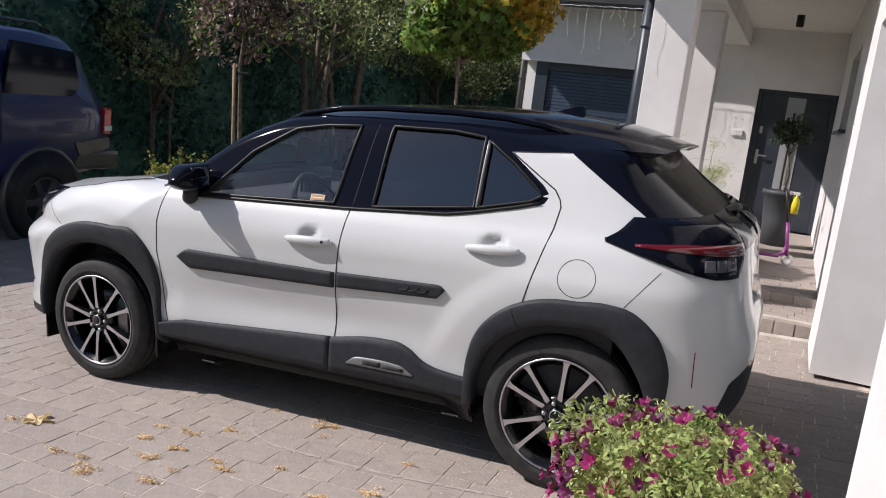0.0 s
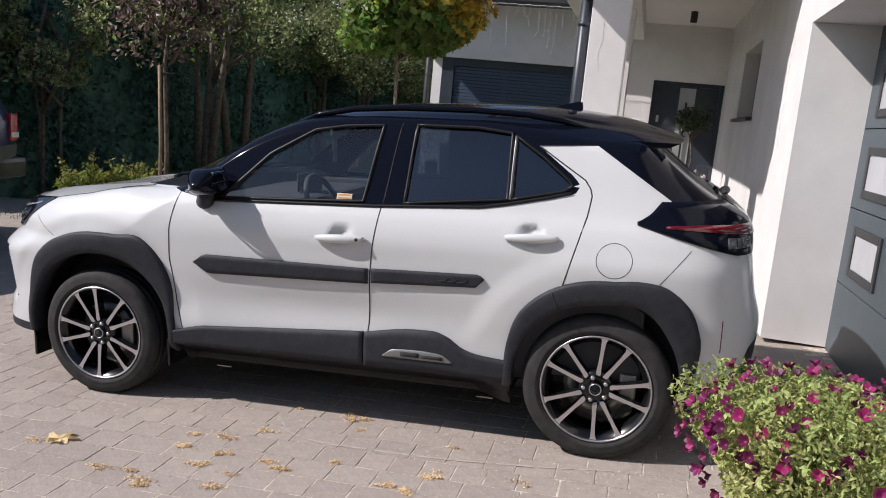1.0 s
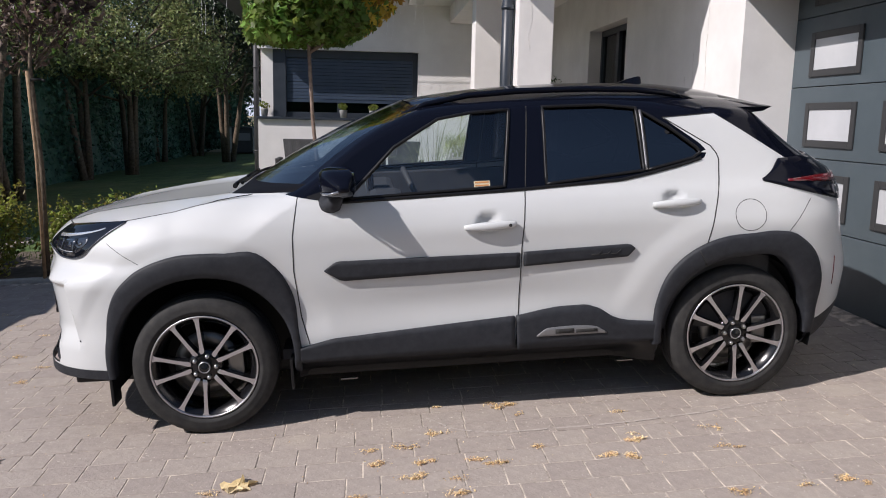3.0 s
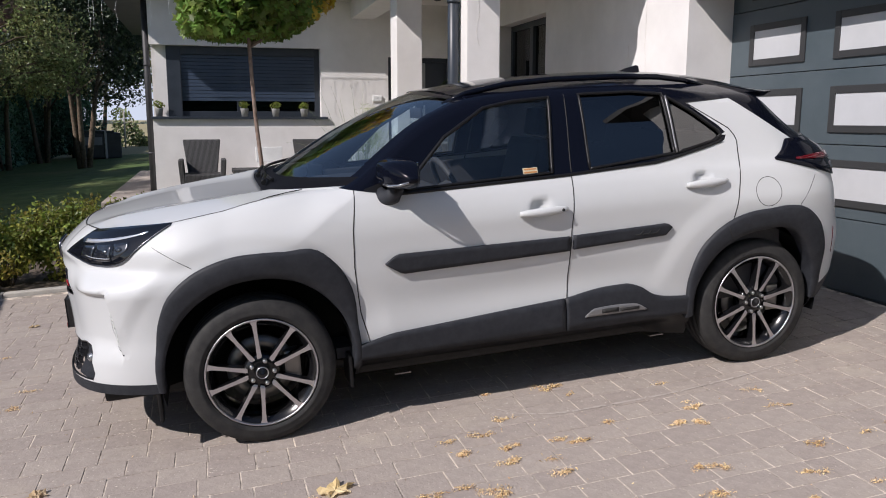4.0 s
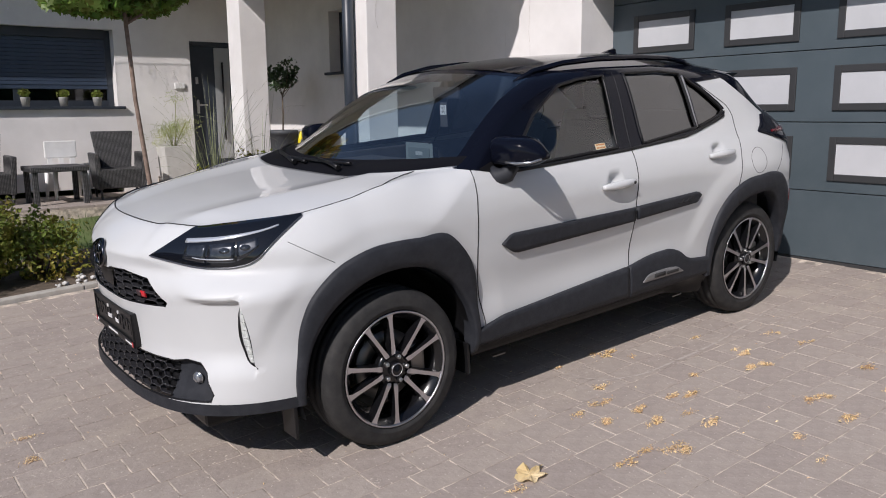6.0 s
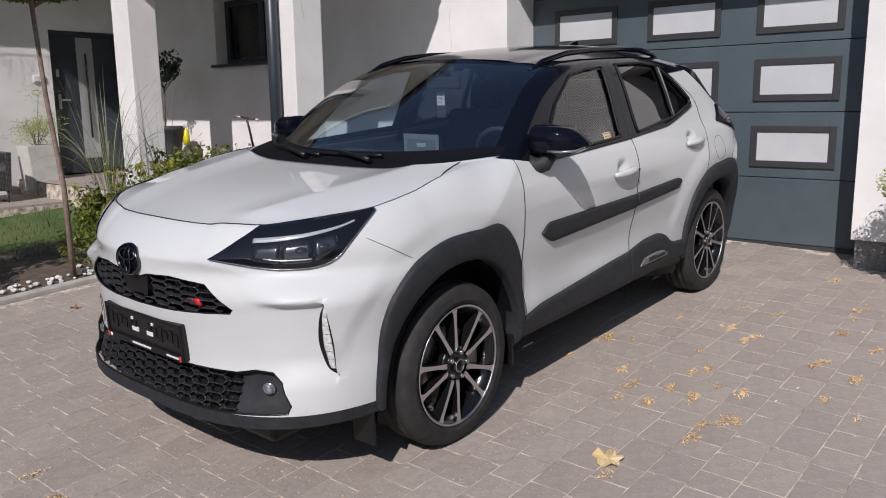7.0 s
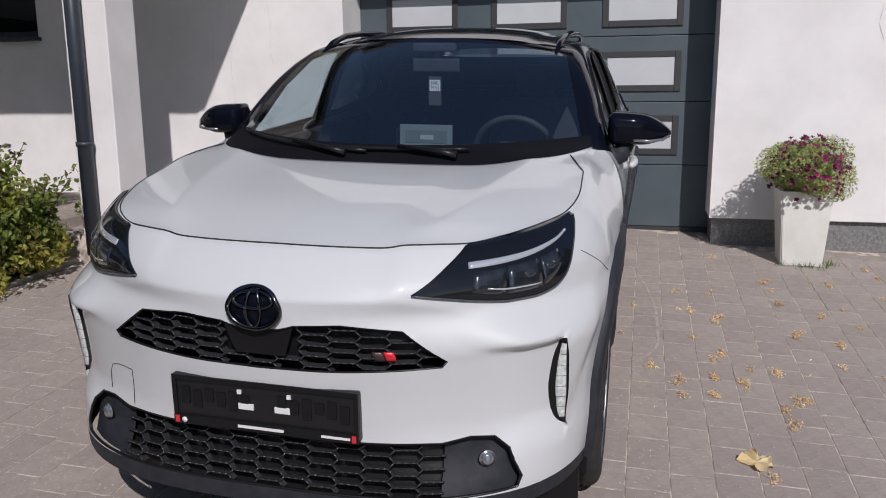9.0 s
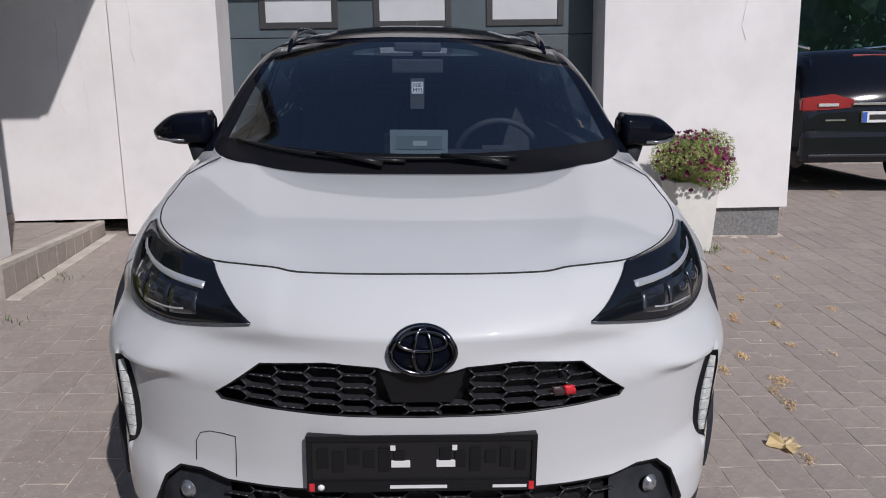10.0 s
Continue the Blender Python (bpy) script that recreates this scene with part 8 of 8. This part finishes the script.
    part("door_line", tube([(-1.6, -0.965, 0.8), (-1.6, -0.962, 1.22), (-1.6, -0.86, 1.80)], 0.005, 5), SEAM, c)


blue_suv()


def black_estate():
    """Its tail is at x = 0 and its nose towards +x."""
    x, y = 5.35, -4.80
    m = pose(x, y, lie(x, y) + 0.0, 0, 0, -3)
    st = [(0.0, 0.85, 0.80, 0.84, 0.78, 0.36), (0.05, 1.02, 0.98, 0.88, 0.80, 0.30), (0.16, 1.18, 1.0, 0.905, 0.74, 0.26), (0.42, 1.42, 1.0, 0.915, 0.68, 0.24), (0.62, 1.48, 1.0, 0.92, 0.66, 0.22), (1.6, 1.50, 0.98, 0.92, 0.65, 0.2), (2.6, 1.46, 0.96, 0.92, 0.63, 0.2), (3.4, 1.06, 0.95, 0.91, 0.74, 0.2), (4.6, 0.85, 0.8, 0.86, 0.74, 0.22), (4.85, 0.62, 0.58, 0.70, 0.6, 0.3)]
    c = loft_car("black_estate", "glossy black estate car seen from its tail in the side yard", m, 4.85, 1.84, 1.5, st, BLACKP, TINT, LAMP_RED)
    RED2 = mat_new("estate_red", (0.26, 0.008, 0.014), 0.18, coat=1.0)
    for s in (1, -1):
        o = [(s * 0.87, 0.86), (s * 0.86, 0.99), (s * 0.55, 1.03), (s * 0.33, 0.97), (s * 0.35, 0.88), (s * 0.62, 0.86)]
        bm = prism(o, 0.10, bevel=0.012)
        bm.transform(Matrix.Translation((0.10, 0, 0)) @ Matrix.Rotation(radians(90), 4, "Z"))
        lamp = part("tail_light", bm, RED2, c, "long red tail light")
        part("clear_strip", boxes((-0.022, 0.0, min(s * 0.5, s * 0.7), max(s * 0.5, s * 0.7), 0.905, 0.935), bevel=0.004), LAMP_CLEAR, lamp)
        part("reflector", boxes((-0.03, 0.02, min(s * 0.50, s * 0.74), max(s * 0.50, s * 0.74), 0.53, 0.565), bevel=0.006), RED2, c, "red bumper reflector")
        part("roof_rail", tube([(0.55, s * 0.60, 1.50), (0.75, s * 0.62, 1.535), (2.2, s * 0.62, 1.535), (2.5, s * 0.6, 1.48)], 0.016, 8), CHROME, c, "silver roof rail")
        side = [(0.55, 1.06), (0.62, 1.30), (1.0, 1.36), (1.7, 1.38), (1.7, 1.05)]
        side_plate(c, "side_window", side, 0.80 * s - (0.03 if s > 0 else -0.0), 0.03, TINT, "dark side window")
        part("window_chrome", tube([(1.7, s * 0.84, 1.045), (0.6, s * 0.845, 1.05), (0.53, s * 0.83, 1.12), (0.62, s * 0.775, 1.31), (1.0, s * 0.755, 1.375), (1.7, s * 0.75, 1.395)], 0.010, 6), CHROME, c, "chrome window surround")
    rows = [[Vector((0.17 + 0.25 * k / 4 - 0.012, -0.66 + 1.32 * j / 8, 1.06 + 0.33 * k / 4)) for j in range(9)] for k in range(5)]
    part("rear_window", shell(rows), TINT, c, "black rear window")
    part("chrome_bar", boxes((-0.03, 0.02, -0.36, 0.36, 0.915, 0.94), bevel=0.006), CHROME, c, "chrome strip")
    part("bumper", boxes((-0.07, 0.5, -0.86, 0.86, 0.34, 0.66), bevel=0.06), BLACKP, c, "glossy black rear bumper")
    part("bumper_strip", boxes((-0.085, 0.0, -0.80, 0.80, 0.40, 0.43), bevel=0.01), CHROME_DARK, c)
    pl = part("plate", boxes((-0.03, 0.02, -0.26, 0.26, 0.74, 0.85), bevel=0.004), mat_new("plate_white", (0.7, 0.7, 0.7), 0.5), c, "white number plate with a blue end")
    part("plate_end", boxes((-0.034, -0.03, 0.215, 0.258, 0.745, 0.845)), mat_new("plate_blue", (0.03, 0.10, 0.45), 0.5), pl)
    part("plate_bar", boxes((-0.034, -0.03, -0.22, 0.19, 0.77, 0.82)), SEAM, pl)
    part("lettering_bar", boxes((-0.012, 0.02, 0.42, 0.62, 0.76, 0.775)), CHROME, c, "chrome lettering bar")
    part("brake_light", boxes((0.40, 0.44, -0.2, 0.2, 1.40, 1.425), bevel=0.004), RED2, c)
    for xx in (0.95, 3.85):
        simple_wheel(c, xx, -0.90, 0.335, -1, CHROME_DARK)
        simple_wheel(c, xx, 0.90, 0.335, 1, CHROME_DARK)


black_estate()


# ---- paving stones ----
def lay_pavers():
    g = np.random.default_rng(21)
    pitch = 0.155
    shapes = {}
    rest_v, rest_f = [], []
    y, r = -8.4, 0
    while y < 5.6:
        ymax = y + pitch
        lo, hi = -13.0, 8.6
        if ymax > 2.85:
            hi = -3.5
        x = lo + g.uniform(0, 0.2)
        while x < hi:
            L = float(g.choice([0.14, 0.17, 0.17, 0.20, 0.24]))
            cx, cy = x + L / 2, y + pitch / 2
            x += L
            if cx > 3.9 and cy > -2.95 or (cx > 3.55 and abs(cy + 2.2) < 0.72) or (cx > 1.95 and cy > 2.38):
                continue
            hx, hy, c = L / 2 - 0.0032, pitch / 2 - 0.0023, 0.0012
            dz = float(np.clip(g.normal(0, 0.0010), -0.0016, 0.0020))
            if -1.15 < cx < 2.45 and -2.35 < cy < -1.05:
                key = round(L, 2)
                if key not in shapes:
                    me = bpy.data.meshes.new("paver")
                    vs, fs = paver_geo(hx, hy, c)
                    me.from_pydata(vs, [], fs)
                    me.materials.append(PAVER)
                    shapes[key] = me
                ob = new("paver", shapes[key])
                ob.parent = drive_bed
                ob.matrix_world = DRIVE @ pose(cx, cy, 0.003 + dz * 0.5, g.normal(0, 0.15), g.normal(0, 0.15), 0)
            else:
                vs, fs = paver_geo(hx, hy, c)
                b = len(rest_v)
                tx, ty = g.normal(0, 0.0026), g.normal(0, 0.0026)
                for vx, vy, vz in vs:
                    rest_v.append((cx + vx, cy + vy, lie(cx + vx, cy + vy) + vz + 0.003 + dz * 0.5 + tx * vx + ty * vy))
                rest_f += [tuple(b + k for k in f) for f in fs]
        y += pitch
    me = bpy.data.meshes.new("far_pavers")
    me.from_pydata(rest_v, [], rest_f)
    me.materials.append(PAVER)
    ob = new("far_pavers", me)
    ob.parent = drive_bed
    tagged(ob, "grey-brown concrete paving blocks", kind="stuff")


def paver_geo(hx, hy, c):
    vs = [(sx * hx, sy * hy, -0.03) for sx, sy in ((-1, -1), (1, -1), (1, 1), (-1, 1))]
    vs += [(sx * hx, sy * hy, -c * 0.7) for sx, sy in ((-1, -1), (1, -1), (1, 1), (-1, 1))]
    vs += [(sx * (hx - c), sy * (hy - c), 0.0) for sx, sy in ((-1, -1), (1, -1), (1, 1), (-1, 1))]
    fs = [(8, 9, 10, 11)]
    for k in range(4):
        j = (k + 1) % 4
        fs += [(k, j, 4 + j, 4 + k), (4 + k, 4 + j, 8 + j, 8 + k)]
    return vs, fs


lay_pavers()
